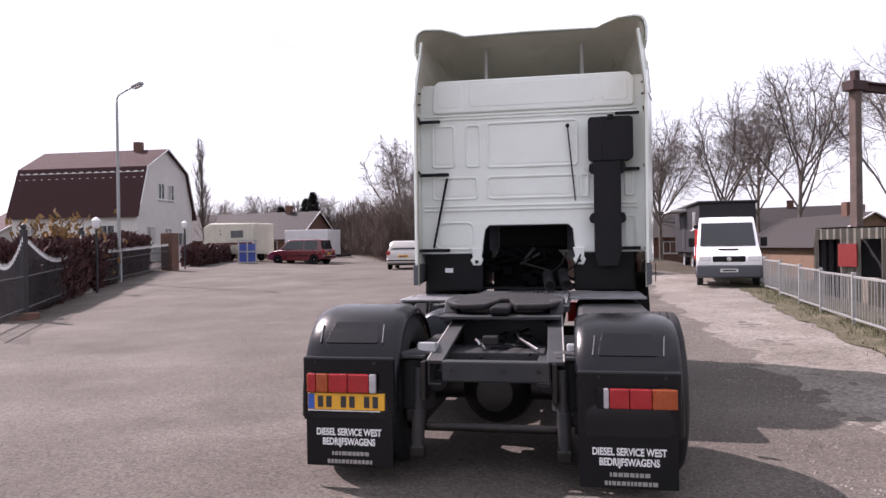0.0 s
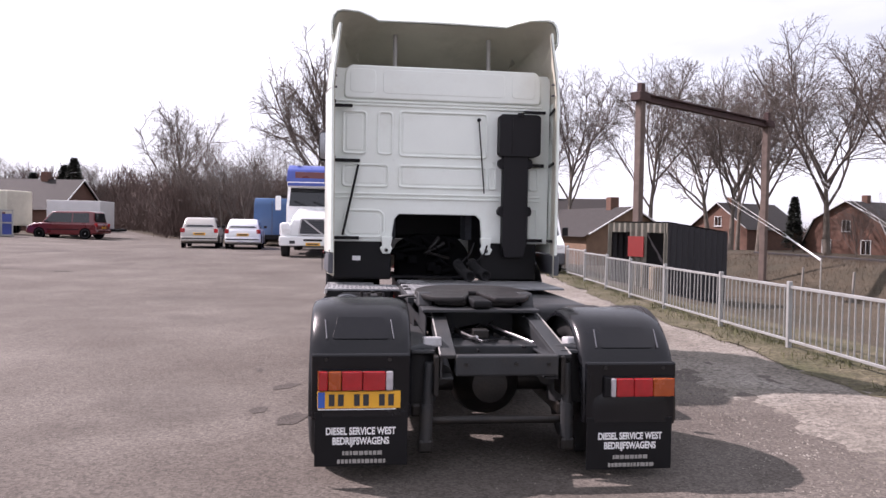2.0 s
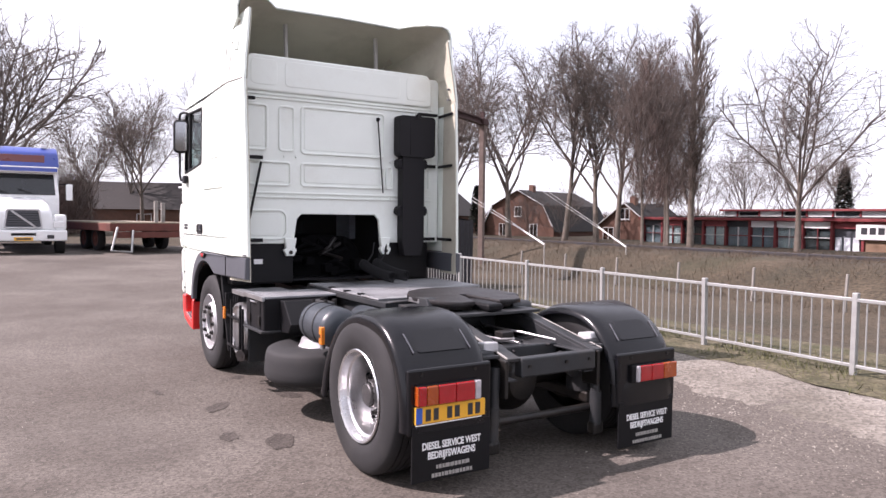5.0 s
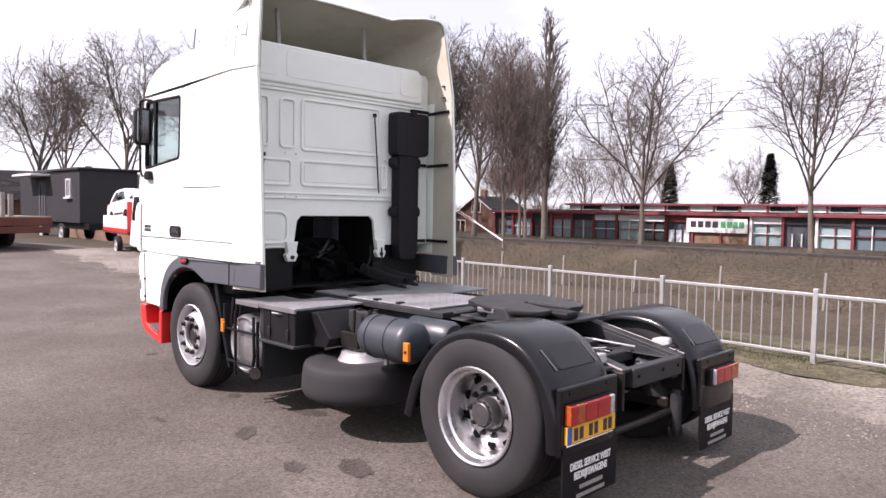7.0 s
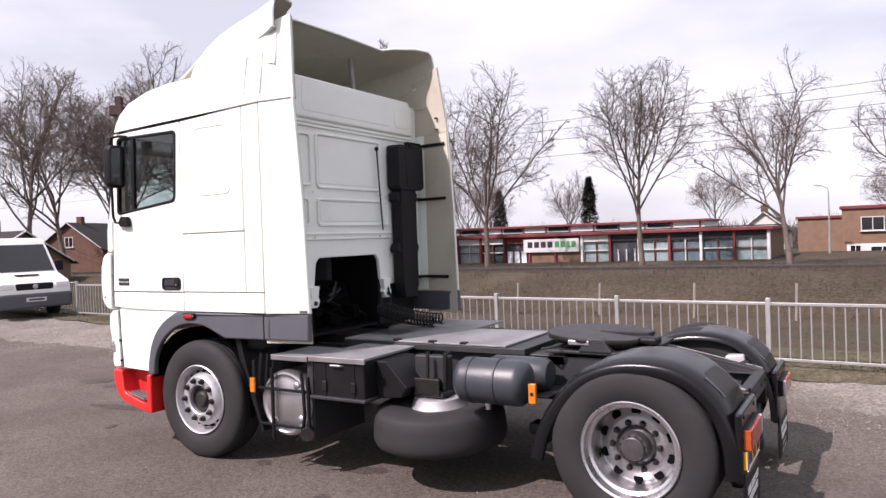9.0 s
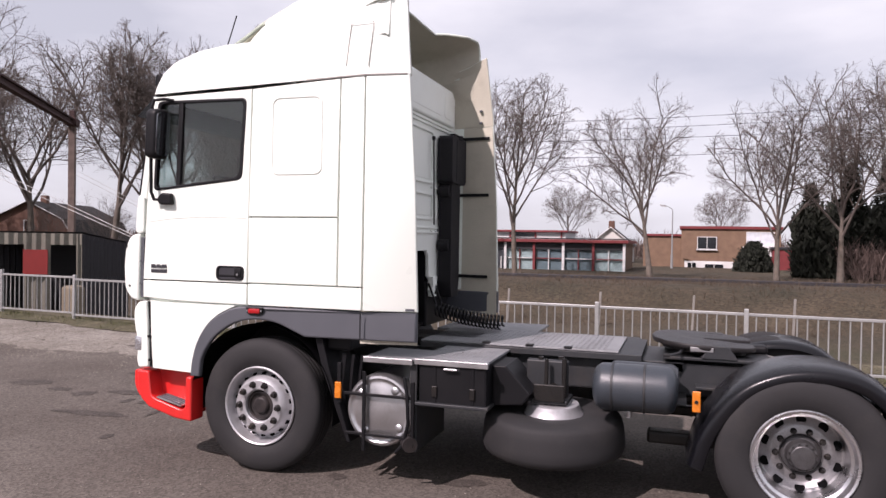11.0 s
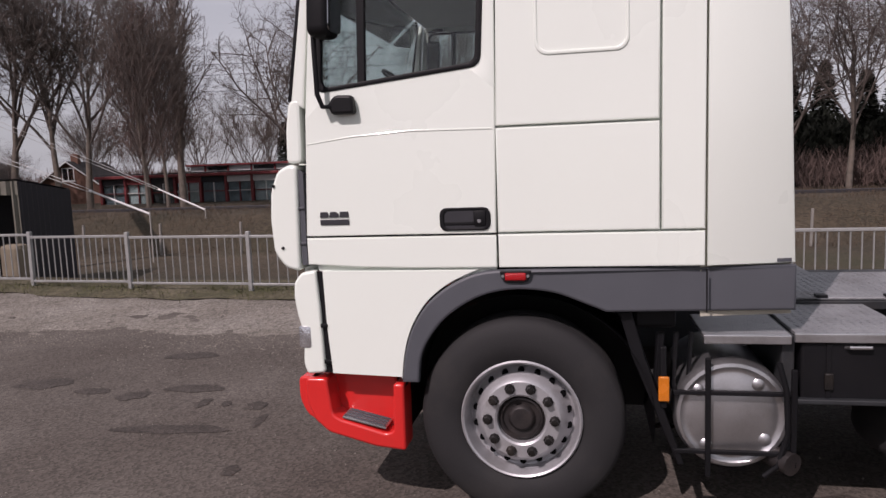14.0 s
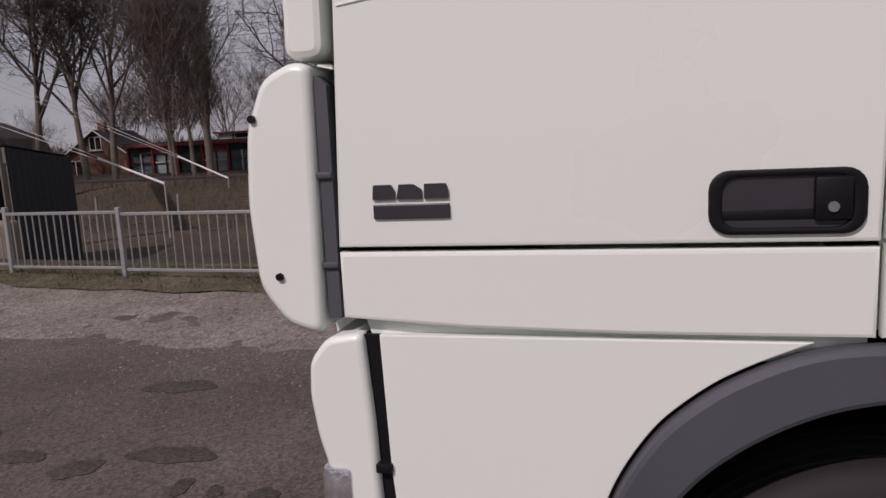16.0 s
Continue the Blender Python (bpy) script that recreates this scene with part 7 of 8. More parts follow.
portal()
# Stay feet placed to fit the camera's view; stakes added down to the ground.
for a, b in (((13.1, 15.15, 0.84), (13.2, 23.4, 3.75)), ((18.6, 16.6, 0.63), (20.5, 25.8, 3.9))):
    t = thing("guy_stay", "white sleeved guy stay placed to fit the camera view", "stay", "guy stays", at=pose(*a))
    part("anchor", rod((0, 0, lie(a[0], a[1]) - a[2] - 0.1), (0, 0, 0.02), 0.022), POSTGREY, t, "thin grey stake added so the stay reaches the ground")
    v = Vector(b) - Vector(a)
    part("sleeve", rod((0, 0, -0.05), v * 0.22, 0.034, None, 0.028), WHITEBOARD, t, smooth=40)
    for k in (-0.03, 0.03):
        part("wire", rod(v * 0.21 + Vector((k, 0, k)), v * 1.3 + Vector((k * 3, 0, k * 3)), 0.010), GALV, t)


# ---- corrugated hut ----
def hut():
    L, C, R = Vector((6.9, 16.45)), Vector((8.05, 14.75)), Vector((10.1, 15.2))
    h = thing("field_hut", "corrugated sheet hut with open doorways and a red panel", "hut", at=pose(C.x, C.y, lie(8, 14.8)))

    def face(name, a, b, top, mat, z0=-0.4):
        d = b - a
        n = max(4, int(d.length / 0.05))
        bm = bmesh.new()
        up, lo = [], []
        nx, ny = d.y / d.length, -d.x / d.length
        for i in range(n + 1):
            k = 0.025 * math.sin(i * math.pi / 2)
            p = a + d * (i / n) - C
            up.append(bm.verts.new((p.x + nx * k, p.y + ny * k, top(i / n))))
            lo.append(bm.verts.new((p.x + nx * k, p.y + ny * k, z0)))
        for i in range(n):
            bm.faces.new((lo[i], lo[i + 1], up[i + 1], up[i]))
        return part(name, bm, mat, h, smooth=30)

    d = C - L
    for t0, t1 in ((0.0, 0.06), (0.38, 0.66), (0.94, 1.0)):
        face("front_sheet", L + d * t0, L + d * t1, lambda t: 2.0, CORRUGATED)
    face("lintel", L, C, lambda t: 2.0, CORRUGATED, 1.72)
    m = pose(0, 0, 0, 0, 0, math.degrees(math.atan2(d.y, d.x)))
    q = part("red_panel", moved(box(-d.length * 0.62, -d.length * 0.36, -0.09, -0.05, 1.0, 1.6), m), paint("red_panel_paint", (0.21, 0.0175, 0.015), 0.5, vary=0.1, bump=0.0), h, "flat red panel")
    # Sheets darker than the front: shade of unlit sides and doorways in colour.
    part("inner_back", moved(box(-d.length, 0, 1.2, 1.25, -0.4, 1.95), m), DARKSHEET, h)
    face("side_sheet", C, R, lambda t: 2.0 - 0.25 * t, DARKSHEET)
    B = R + (L - C)
    face("back_sheet", B, L, lambda t: 1.8, DARKSHEET)
    face("far_sheet", R, B, lambda t: 1.8, DARKSHEET)
    bm = bmesh.new()
    vs = [bm.verts.new((p.x - C.x, p.y - C.y, z)) for p, z in ((L, 2.04), (C, 2.04), (R, 1.79), (B, 1.79))]
    fc = bm.faces.new(vs)
    bmesh.ops.solidify(bm, geom=[fc], thickness=0.06)
    part("roof", bm, DARKSHEET, h)
    part("pale_sack", box(-0.55, -0.2, -0.35, 0.1, -0.2, 0.75, 0.08), PLANK, h)


hut()
for y in (-9.55, -7.05, -4.55, -2.05, 0.45, 2.95, 5.6, 8.2, 10.8, 13.4, 16.0, 18.6):
    t = thing("marker_post", "thin pale post at the foot of the bank", "post", "bank posts", at=pose(14.8, y, lie(14.8, y), 2, 1, 0))
    part("post", box(-0.03, 0.03, -0.03, 0.03, -0.2, 0.95, 0.008), CONCRETE, t)
for x, z in ((33.0, 6.6), (33.0, 7.5), (34.5, 8.3), (34.5, 8.8)):
    w = thing("overhead_wire", "thin dark overhead wire along the railway bank", "wire", "overhead wires", at=pose(x, 20, z))
    part("cable", tube([(0, -90 + 18 * i, -0.35 * math.sin(math.pi * (i % 3) / 3)) for i in range(11)], 0.011, seg=5), BLACKIRON, w)
ledge = tagged(part("trim", box(22.0, 22.25, -24, 34, 0.30, 0.52, 0.02), DARKSHEET), "dark low edging along the top of the bank", "edging", kind="structure")


# ---- vehicles ----
def road_wheel(parent, x, y, r, w, rim_mat=None):
    o = new("wheel")
    o.parent = parent
    o.matrix_basis = pose(x, y, r, 0, 0, 0 if x < 0 else 180)
    part("tyre", lathe([(r * 0.62, 0.02), (r * 0.85, 0), (r * 0.97, 0.015), (r, 0.04), (r, w - 0.04), (r * 0.97, w - 0.015), (r * 0.62, w)], "x", (0, 0, 0), seg=24), RUBBER, o, smooth=40)
    part("rim", lathe([(r * 0.64, 0.015), (r * 0.6, 0.03), (r * 0.3, 0.04), (r * 0.2, 0.01), (0, 0.005)], "x", (0, 0, 0), seg=18), rim_mat or SILVER, o, smooth=40)


def tapered(profile, halfwidth, taper, zbelt, bevel=0.04, seg=2):
    """A body from a side profile (y, z), narrowing above the belt."""
    bm = prism(profile, "x", -halfwidth, halfwidth, 0)
    top = max(p[1] for p in profile)
    for v in bm.verts:
        if v.co.z > zbelt:
            v.co.x *= 1 - taper * (v.co.z - zbelt) / (top - zbelt)
    bmesh.ops.bevel(bm, geom=bm.edges[:], offset=bevel, segments=seg, profile=0.55, affect="EDGES", clamp_overlap=True)
    return bm


def car(name, label, at, paint_mat, L=3.9, W=1.66, H=1.42, mpv=False, group="parked cars"):
    c = thing(name, label, "car", group, at=at)
    hw, f, r = W / 2, L / 2, -L / 2
    nose = 0.78 if not mpv else 0.86
    body = [(r + 0.02, 0.30), (r - 0.02, 0.50), (r + 0.0, 0.72), (r + 0.07, 0.90), (f - 0.95, 0.93), (f - 0.45, 0.87), (f - 0.10, nose - 0.10), (f, 0.56), (f - 0.04, 0.28), (f - 0.5, 0.20), (r + 0.5, 0.20)]
    part("body", tapered(body, hw, 0.0, 9, 0.085, 3), paint_mat, c, smooth=50)
    roof0, roof1 = (r + 0.42, f - 1.50) if not mpv else (r + 0.24, f - 1.45)
    cabin = [(r + 0.09, 0.84), (r + 0.22, 1.12), (roof0, H - 0.05), (roof0 + 0.3, H), (roof1 - 0.25, H - 0.005), (roof1, H - 0.05), (f - 0.86, 0.90)]
    lean = 0.20
    part("cabin", tapered(cabin, hw - 0.04, lean, 0.88, 0.07, 3), paint_mat, c, smooth=50)
    k = (H - 0.88)
    slant = (hw - 0.04) * lean

    def pane(poly):
        for s in (-1, 1):
            bm = bmesh.new()
            vs = [bm.verts.new((s * ((hw - 0.04) - slant * (z - 0.88) / k + 0.006), y, z)) for y, z in poly]
            bm.faces.new(vs if s > 0 else vs[::-1])
            part("side_glass", bm, DARKGLASS, c)

    zt = H - 0.11
    mid = (roof0 + roof1) / 2
    pane([(mid + 0.04, 0.95), (f - 1.05, 0.97), (roof1 - 0.05, zt), (mid + 0.04, zt)])
    pane([(r + 0.45, 0.95), (mid - 0.04, 0.95), (mid - 0.04, zt), (roof0 + 0.3, zt)])
    w0, w1 = hw - 0.17, (hw - 0.04) * (1 - lean) - 0.05
    for name2, low, high in (("rear_glass", (r + 0.15, 0.98), (roof0 - 0.025, H - 0.11)), ("windscreen", (f - 0.92, 0.97), (roof1 + 0.01, H - 0.12))):
        s = -1 if name2 == "rear_glass" else 1
        bm = bmesh.new()
        q = 0.10
        pts = []
        for t in (0.0, 1.0):
            y, z, w = low[0] + (high[0] - low[0]) * t, low[1] + (high[1] - low[1]) * t, w0 + (w1 - w0) * t
            row = [(-w, y - s * 0.03, z), (-w + q, y, z), (w - q, y, z), (w, y - s * 0.03, z)]
            pts.append([bm.verts.new((a, b + s * 0.02, e)) for a, b, e in row])
        for a in range(3):
            bm.faces.new((pts[0][a], pts[0][a + 1], pts[1][a + 1], pts[1][a]))
        part(name2, bm, DARKGLASS, c, smooth=50)
    for s in (-1, 1):
        part("tail_lamp", box(min(s * (hw - 0.19), s * (hw - 0.005)), max(s * (hw - 0.19), s * (hw - 0.005)), r - 0.005, r + 0.16, 0.70, 0.90, 0.03), REDLENS, c)
        part("headlamp", box(min(s * (hw - 0.40), s * (hw - 0.03)), max(s * (hw - 0.40), s * (hw - 0.03)), f - 0.22, f - 0.01, 0.56, 0.71, 0.04), WHITELENS, c)
        part("door_mirror", box(min(s * hw, s * (hw + 0.15)), max(s * hw, s * (hw + 0.15)), f - 1.25, f - 1.15, 0.94, 1.06, 0.03), BLACK, c)
        part("sill_strip", box(min(s * (hw - 0.02), s * (hw + 0.008)), max(s * (hw - 0.02), s * (hw + 0.008)), r + 1.05, f - 1.15, 0.50, 0.56, 0.01), BLACK, c)
    part("rear_bumper", box(-hw + 0.015, hw - 0.015, r - 0.07, r + 0.14, 0.30, 0.55, 0.06), paint_mat, c, smooth=50)
    part("bumper_strip", box(-hw + 0.06, hw - 0.06, r - 0.078, r - 0.05, 0.42, 0.47, 0.008), BLACK, c)
    part("front_bumper", box(-hw + 0.03, hw - 0.03, f - 0.16, f + 0.05, 0.28, 0.52, 0.06), paint_mat, c, smooth=50)
    part("number_plate", box(-0.26, 0.26, r - 0.045, r - 0.01, 0.60, 0.71, 0.004), YELLOW, c)
    part("plate_bar", box(-0.2, 0.2, r - 0.052, r - 0.043, 0.63, 0.68), DARKLETTER, c)
    for s in (-1, 1):
        for y in (r + 0.68, f - 0.78):
            # Black disc puts the shade of the arch into colour.
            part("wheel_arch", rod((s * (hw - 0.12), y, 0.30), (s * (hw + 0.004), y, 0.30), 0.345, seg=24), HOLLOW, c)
            road_wheel(c, s * (hw + 0.012), y, 0.29, 0.18)
    return c


car("hatchback", "pale champagne hatchback seen from behind, parked", pose(-7.95, 30.6, lie(-8, 30), 0, 0, 6), CARSILVER, 3.9, 1.62, 1.40)
car("hatchback", "white hatchback parked beside the blue van", pose(-5.88, 29.9, lie(-5, 29), 0, 0, 4), CARWHITE, 3.8, 1.56, 1.36)
car("people_carrier", "dark red people carrier parked across the road", pose(-17.9, 41.2, lie(-18, 41), 0, 0, 82), CARRED, 4.2, 1.72, 1.62, mpv=True)


def blue_van():
    v = thing("panel_van", "blue panel van parked behind the white lorry", "van", at=pose(-5.05, 36.0, lie(-4, 37), 0, 0, 0))
    prof = [(-2.6, 0.4), (-2.62, 2.2), (-2.5, 2.5), (1.4, 2.5), (1.9, 2.3), (2.4, 1.3), (2.9, 1.1), (2.95, 0.4)]
    part("body", tapered(prof, 0.98, 0.08, 1.2, 0.06), CARBLUE, v, smooth=40)
    part("bumper", box(-0.98, 0.98, -2.72, -2.55, 0.35, 0.6, 0.03), BLACK, v)
    for s in (-1, 1):
        part("tail_lamp", box(s * 0.9 - 0.06, s * 0.9 + 0.06, -2.66, -2.6, 0.8, 1.3, 0.01), REDLENS, v)
        for y in (-1.6, 1.9):
            road_wheel(v, s * 0.97, y, 0.34, 0.2)
    part("door_seam", box(-0.01, 0.01, -2.64, -2.6, 0.6, 2.35), DARKLETTER, v)


blue_van()


def bonneted_lorry():
    t = thing("bonneted_lorry", "white and blue long-nosed lorry facing the yard", "lorry", at=pose(-2.35, 22.0, lie(-2, 22), 0, 0, 180))
    part("bonnet", tapered([(-0.1, 0.75), (-0.12, 1.35), (-0.35, 1.62), (-1.5, 1.85), (-1.5, 0.75)], 0.96, 0.34, 0.95, 0.10, 3), CARWHITE, t, smooth=50)
    part("wing", box(-1.22, -0.85, -1.3, -0.05, 0.75, 1.28, 0.1), CARWHITE, t, smooth=40)
    part("wing", box(0.85, 1.22, -1.3, -0.05, 0.75, 1.28, 0.1), CARWHITE, t, smooth=40)
    part("grille", prism(soften([(-0.50, 0.86), (0.50, 0.86), (0.42, 1.40), (-0.42, 1.40)], 0.06), "y", -0.13, -0.05, 0.01), GREYTRIM, t)
    part("grille_surround", holed(soften([(-0.54, 0.82), (0.54, 0.82), (0.46, 1.44), (-0.46, 1.44)], 0.07), soften([(-0.49, 0.87), (0.49, 0.87), (0.41, 1.39), (-0.41, 1.39)], 0.06), "y", -0.12, -0.02, 0.012), ALLOY, t)
    for k in range(6):
        part("grille_slat", box(-0.43, 0.43, -0.05, -0.035, 0.92 + k * 0.075, 0.935 + k * 0.075), BLACK, t)
    part("bumper_slot", box(-0.34, 0.34, 0.07, 0.09, 0.60, 0.68, 0.01), BLACK, t)
    for x in (-0.35, 0.35):
        part("wiper", rod((x, -1.40, 1.95), (x + 0.45, -1.46, 2.12), 0.012), BLACK, t)
        part("roof_lamp", box(x * 2 - 0.1, x * 2 + 0.1, -2.25, -2.1, 3.52, 3.66, 0.03), WHITELENS, t)
    part("grille_bar", moved(box(-0.03, 0.03, -0.02, 0.0, -0.42, 0.42), pose(0, -0.02, 1.13, 0, 52, 0)), ALLOY, t)
    part("bumper", box(-1.23, 1.23, -0.2, 0.08, 0.42, 0.78, 0.06), CARWHITE, t, smooth=40)
    part("number_plate", box(-0.26, 0.26, 0.08, 0.10, 0.44, 0.55), YELLOW, t)
    part("plate_bar", box(-0.2, 0.2, 0.1, 0.105, 0.47, 0.52), DARKLETTER, t)
    part("cab", tapered([(-1.45, 0.9), (-1.45, 1.9), (-1.75, 2.75), (-3.6, 2.85), (-3.6, 0.9)], 1.12, 0.06, 1.9, 0.06), CARWHITE, t, smooth=40)
    bm = bmesh.new()
    bm.faces.new([bm.verts.new(p) for p in ((-1.0, -1.44, 1.92), (1.0, -1.44, 1.92), (0.96, -1.70, 2.62), (-0.96, -1.70, 2.62))])
    part("windscreen", bm, DARKGLASS, t)
    part("visor", box(-1.08, 1.08, -1.72, -1.4, 2.66, 2.86, 0.04), WHITEBOARD, t)
    part("visor_band", box(-1.06, 1.06, -1.41, -1.39, 2.7, 2.82), LORRYBLUE, t)
    part("roof_cap", tapered([(-1.7, 2.85), (-1.85, 3.35), (-2.2, 3.55), (-3.6, 3.62), (-3.6, 2.8)], 1.15, 0.05, 3.0, 0.08), LORRYBLUE, t, smooth=40)
    part("roof_panel", box(-0.7, 0.8, -1.83, -1.74, 3.02, 3.26, 0.01), CARRED, t, "dull red painted panel")
    part("box_body", box(-1.24, 1.24, -9.0, -3.75, 0.9, 3.66, 0.03), LORRYBLUE, t, "deep blue box body")
    part("side_panel", box(-1.2, 1.2, -3.6, -1.9, 0.6, 1.2, 0.03), LORRYBLUE, t)
    for s in (-1, 1):
        part("headlamp", box(s * 0.98 - 0.16, s * 0.98 + 0.16, -0.07, -0.02, 0.85, 1.05, 0.03), WHITELENS, t)
        part("fog_lamp", box(s * 0.75 - 0.1, s * 0.75 + 0.1, 0.07, 0.09, 0.5, 0.62, 0.02), DARKLETTER, t)
        part("mirror", box(s * 1.42 - 0.1, s * 1.42 + 0.1, -1.6, -1.45, 1.75, 2.3, 0.03), CARWHITE, t)
        part("mirror_arm", rod((s * 1.1, -1.6, 2.3), (s * 1.42, -1.55, 2.3), 0.02), BLACK, t)
        part("exhaust", rod((s * 1.18, -3.68, 0.9), (s * 1.18, -3.68, 3.75), 0.07, seg=12), ALLOY, t, smooth=40)
        for y in (-0.75, -6.8, -8.1):
            road_wheel(t, s * 1.2, y, 0.5, 0.3)


bonneted_lorry()


def tow_van():
    t = thing("recovery_van", "white recovery van with a red drop-side bed, parked on gravel", "van", at=pose(4.7, 16.6, lie(4.7, 17.5) - 0.03, 0, 0, 172))
    t.scale = (0.9, 0.92, 0.9)
    part("cab", tapered([(-0.02, 0.42), (0.0, 0.85), (-0.12, 1.05), (-0.75, 1.28), (-1.35, 2.18), (-1.6, 2.28), (-2.35, 2.28), (-2.4, 0.42)], 0.965, 0.12, 1.15, 0.06), CARWHITE, t, smooth=40)
    part("lower_bumper", box(-0.97, 0.97, -0.35, 0.05, 0.32, 0.72, 0.06), GREYTRIM, t, smooth=40)
    part("grille", box(-0.48, 0.48, -0.1, 0.02, 0.82, 1.0, 0.03), BLACK, t)
    part("star_disc", lathe([(0, 0.03), (0.07, 0.02), (0.075, 0)], "y", (0, 0.0, 0.91), seg=16), ALLOY, t)
    bm = bmesh.new()
    bm.faces.new([bm.verts.new(p) for p in ((-0.84, -0.755, 1.32), (0.84, -0.755, 1.32), (0.78, -1.325, 2.14), (-0.78, -1.325, 2.14))])
    part("windscreen", bm, DARKGLASS, t)
    part("wiper_panel", box(-0.3, 0.3, -0.62, -0.45, 1.20, 1.235, 0.005), BLACK, t)
    for s in (-1, 1):
        bm = bmesh.new()
        bm.faces.new([bm.verts.new((s * (0.97 - 0.1 * (z - 1.15)), y, z)) for y, z in ((-1.0, 1.3), (-2.1, 1.3), (-2.1, 2.05), (-1.45, 2.05))])
        part("side_glass", bm, DARKGLASS, t)
        part("headlamp", box(s * 0.72 - 0.18, s * 0.72 + 0.18, -0.16, 0.012, 0.84, 1.02, 0.04), WHITELENS, t)
        part("mirror", box(s * 1.1 - 0.1, s * 1.1 + 0.1, -1.1, -0.95, 1.3, 1.6, 0.03), BLACK, t)
        for y in (-0.95, -4.4):
            road_wheel(t, s * 0.95, y, 0.34, 0.2)
        part("bed_side", box(min(s * 0.95, s * 0.99), max(s * 0.95, s * 0.99), -6.0, -2.6, 0.95, 1.4, 0.01), CURTAIN, t, "pale drop side")
        part("bed_rail", box(min(s * 0.95, s * 1.0), max(s * 0.95, s * 1.0), -6.0, -2.6, 0.84, 0.98, 0.01), RED, t)
    part("bed", box(-0.98, 0.98, -6.1, -2.5, 0.78, 0.9, 0.01), RUST, t)
    part("head_board", box(-0.98, 0.98, -2.62, -2.5, 0.85, 1.9, 0.02), RED, t, "red head board")
    part("number_plate", box(-0.26, 0.26, 0.05, 0.065, 0.5, 0.61), WHITEBOARD, t)
    part("plate_bar", box(-0.2, 0.2, 0.066, 0.07, 0.53, 0.58), DARKLETTER, t)


tow_van()
car("city_car", "small white hatchback loaded on the recovery van", pose(5.24, 20.5, lie(4.7, 17.5) + 0.77, 3, 0, 172), CARWHITE, 3.3, 1.5, 1.36)


def site_cabin():
    t = thing("site_cabin", "dark site cabin on a wheeled trailer with a small white window", "site cabin", at=pose(6.75, 27.5, lie(6.7, 27.5) - 0.1))
    part("body", box(-1.15, 1.15, 0, 8, 0.85, 3.0, 0.03), DARKSHEET, t)
    part("roof", box(-1.25, 1.25, -0.1, 8.1, 2.98, 3.08, 0.03), DARKSHEET, t)
    wall_window(t, pose(-1.16, 1.2, 1.9, 0, 0, -90), 0.55, 0.75)
    for k in range(3):
        part("door_slat", box(-1.18, -1.14, 4.2 + k * 0.35, 4.4 + k * 0.35, 1.0, 2.6, 0.01), GREYTRIM, t)
    part("awning", box(-1.9, -1.1, 3.6, 6.4, 2.8, 2.9, 0.02), WHITEBOARD, t)
    part("underframe", box(-1.0, 1.0, -0.6, 7.8, 0.6, 0.85, 0.02), BLACK, t)
    part("drawbar", box(-0.1, 0.1, -2.2, 0, 0.55, 0.7, 0.01), GALV, t)
    for s in (-1, 1):
        for y in (2.5, 5.2):
            road_wheel(t, s * 1.1, y, 0.42, 0.25)


site_cabin()


def flat_trailer():
    t = thing("flat_trailer", "rusty red flat trailer with a plank bed", "trailer", at=pose(1.3, 23.0, lie(1.3, 23), 0, 0, 12))
    part("bed", box(-1.5, 1.5, -1.2, 5.5, 0.72, 0.98, 0.02), RUST, t)
    for i in range(14):
        part("plank", box(-1.48, 1.48, -1.18 + i * 0.47, -0.74 + i * 0.47, 0.98, 1.02, 0.006), PLANK, t)
    part("stake", box(0.1, 0.22, -0.9, -0.78, 0.98, 1.75, 0.01), CONCRETE, t)
    part("stake", box(0.34, 0.46, -0.9, -0.78, 0.98, 1.7, 0.01), CONCRETE, t)
    part("tail_beam", box(-1.4, 1.4, -1.26, -1.18, 0.5, 0.7, 0.01), RUST, t)
    part("ramp_frame", tube([(-1.3, -1.3, 0.85), (-1.6, -1.6, 0.1), (-1.0, -1.7, 0.05), (-0.8, -1.3, 0.75)], 0.04), GALV, t)
    for s in (-1, 1):
        for y in (1.0, 2.2):
            road_wheel(t, s * 1.25, y, 0.42, 0.25, RUST)


flat_trailer()


def box_trailer():
    t = thing("box_trailer", "white box trailer behind the red car", "trailer", at=pose(-18.6, 45.2, lie(-18, 45), 0, 0, 85))
    part("box_body", box(-1.1, 1.1, -1.7, 1.7, 0.55, 2.35, 0.03), WHITEBOARD, t)
    part("underframe", box(-0.9, 0.9, -2.6, 1.6, 0.4, 0.55, 0.01), BLACK, t)
    for s in (-1, 1):
        road_wheel(t, s * 1.05, 0, 0.32, 0.2)


box_trailer()


def parked_camper():
    t = thing("camper", "cream camper with an overcab roof beside the hedge", "camper", at=pose(-24.3, 44.5, lie(-24, 44), 0, 0, 70))
    part("body", tapered([(-2.8, 0.5), (-2.8, 2.7), (1.6, 2.8), (2.3, 2.5), (2.2, 1.7), (2.5, 1.1), (3.0, 0.95), (3.0, 0.5)], 1.05, 0.03, 2.0, 0.1), CREAM, t, smooth=40)
    part("stripe", box(-1.065, 1.065, -2.7, 1.8, 1.2, 1.35), RUST, t)
    part("side_glass", box(-1.07, 1.07, -1.8, -0.6, 1.7, 2.2), DARKGLASS, t)
    for s in (-1, 1):
        for y in (-1.6, 2.1):
            road_wheel(t, s * 1.03, y, 0.33, 0.2)


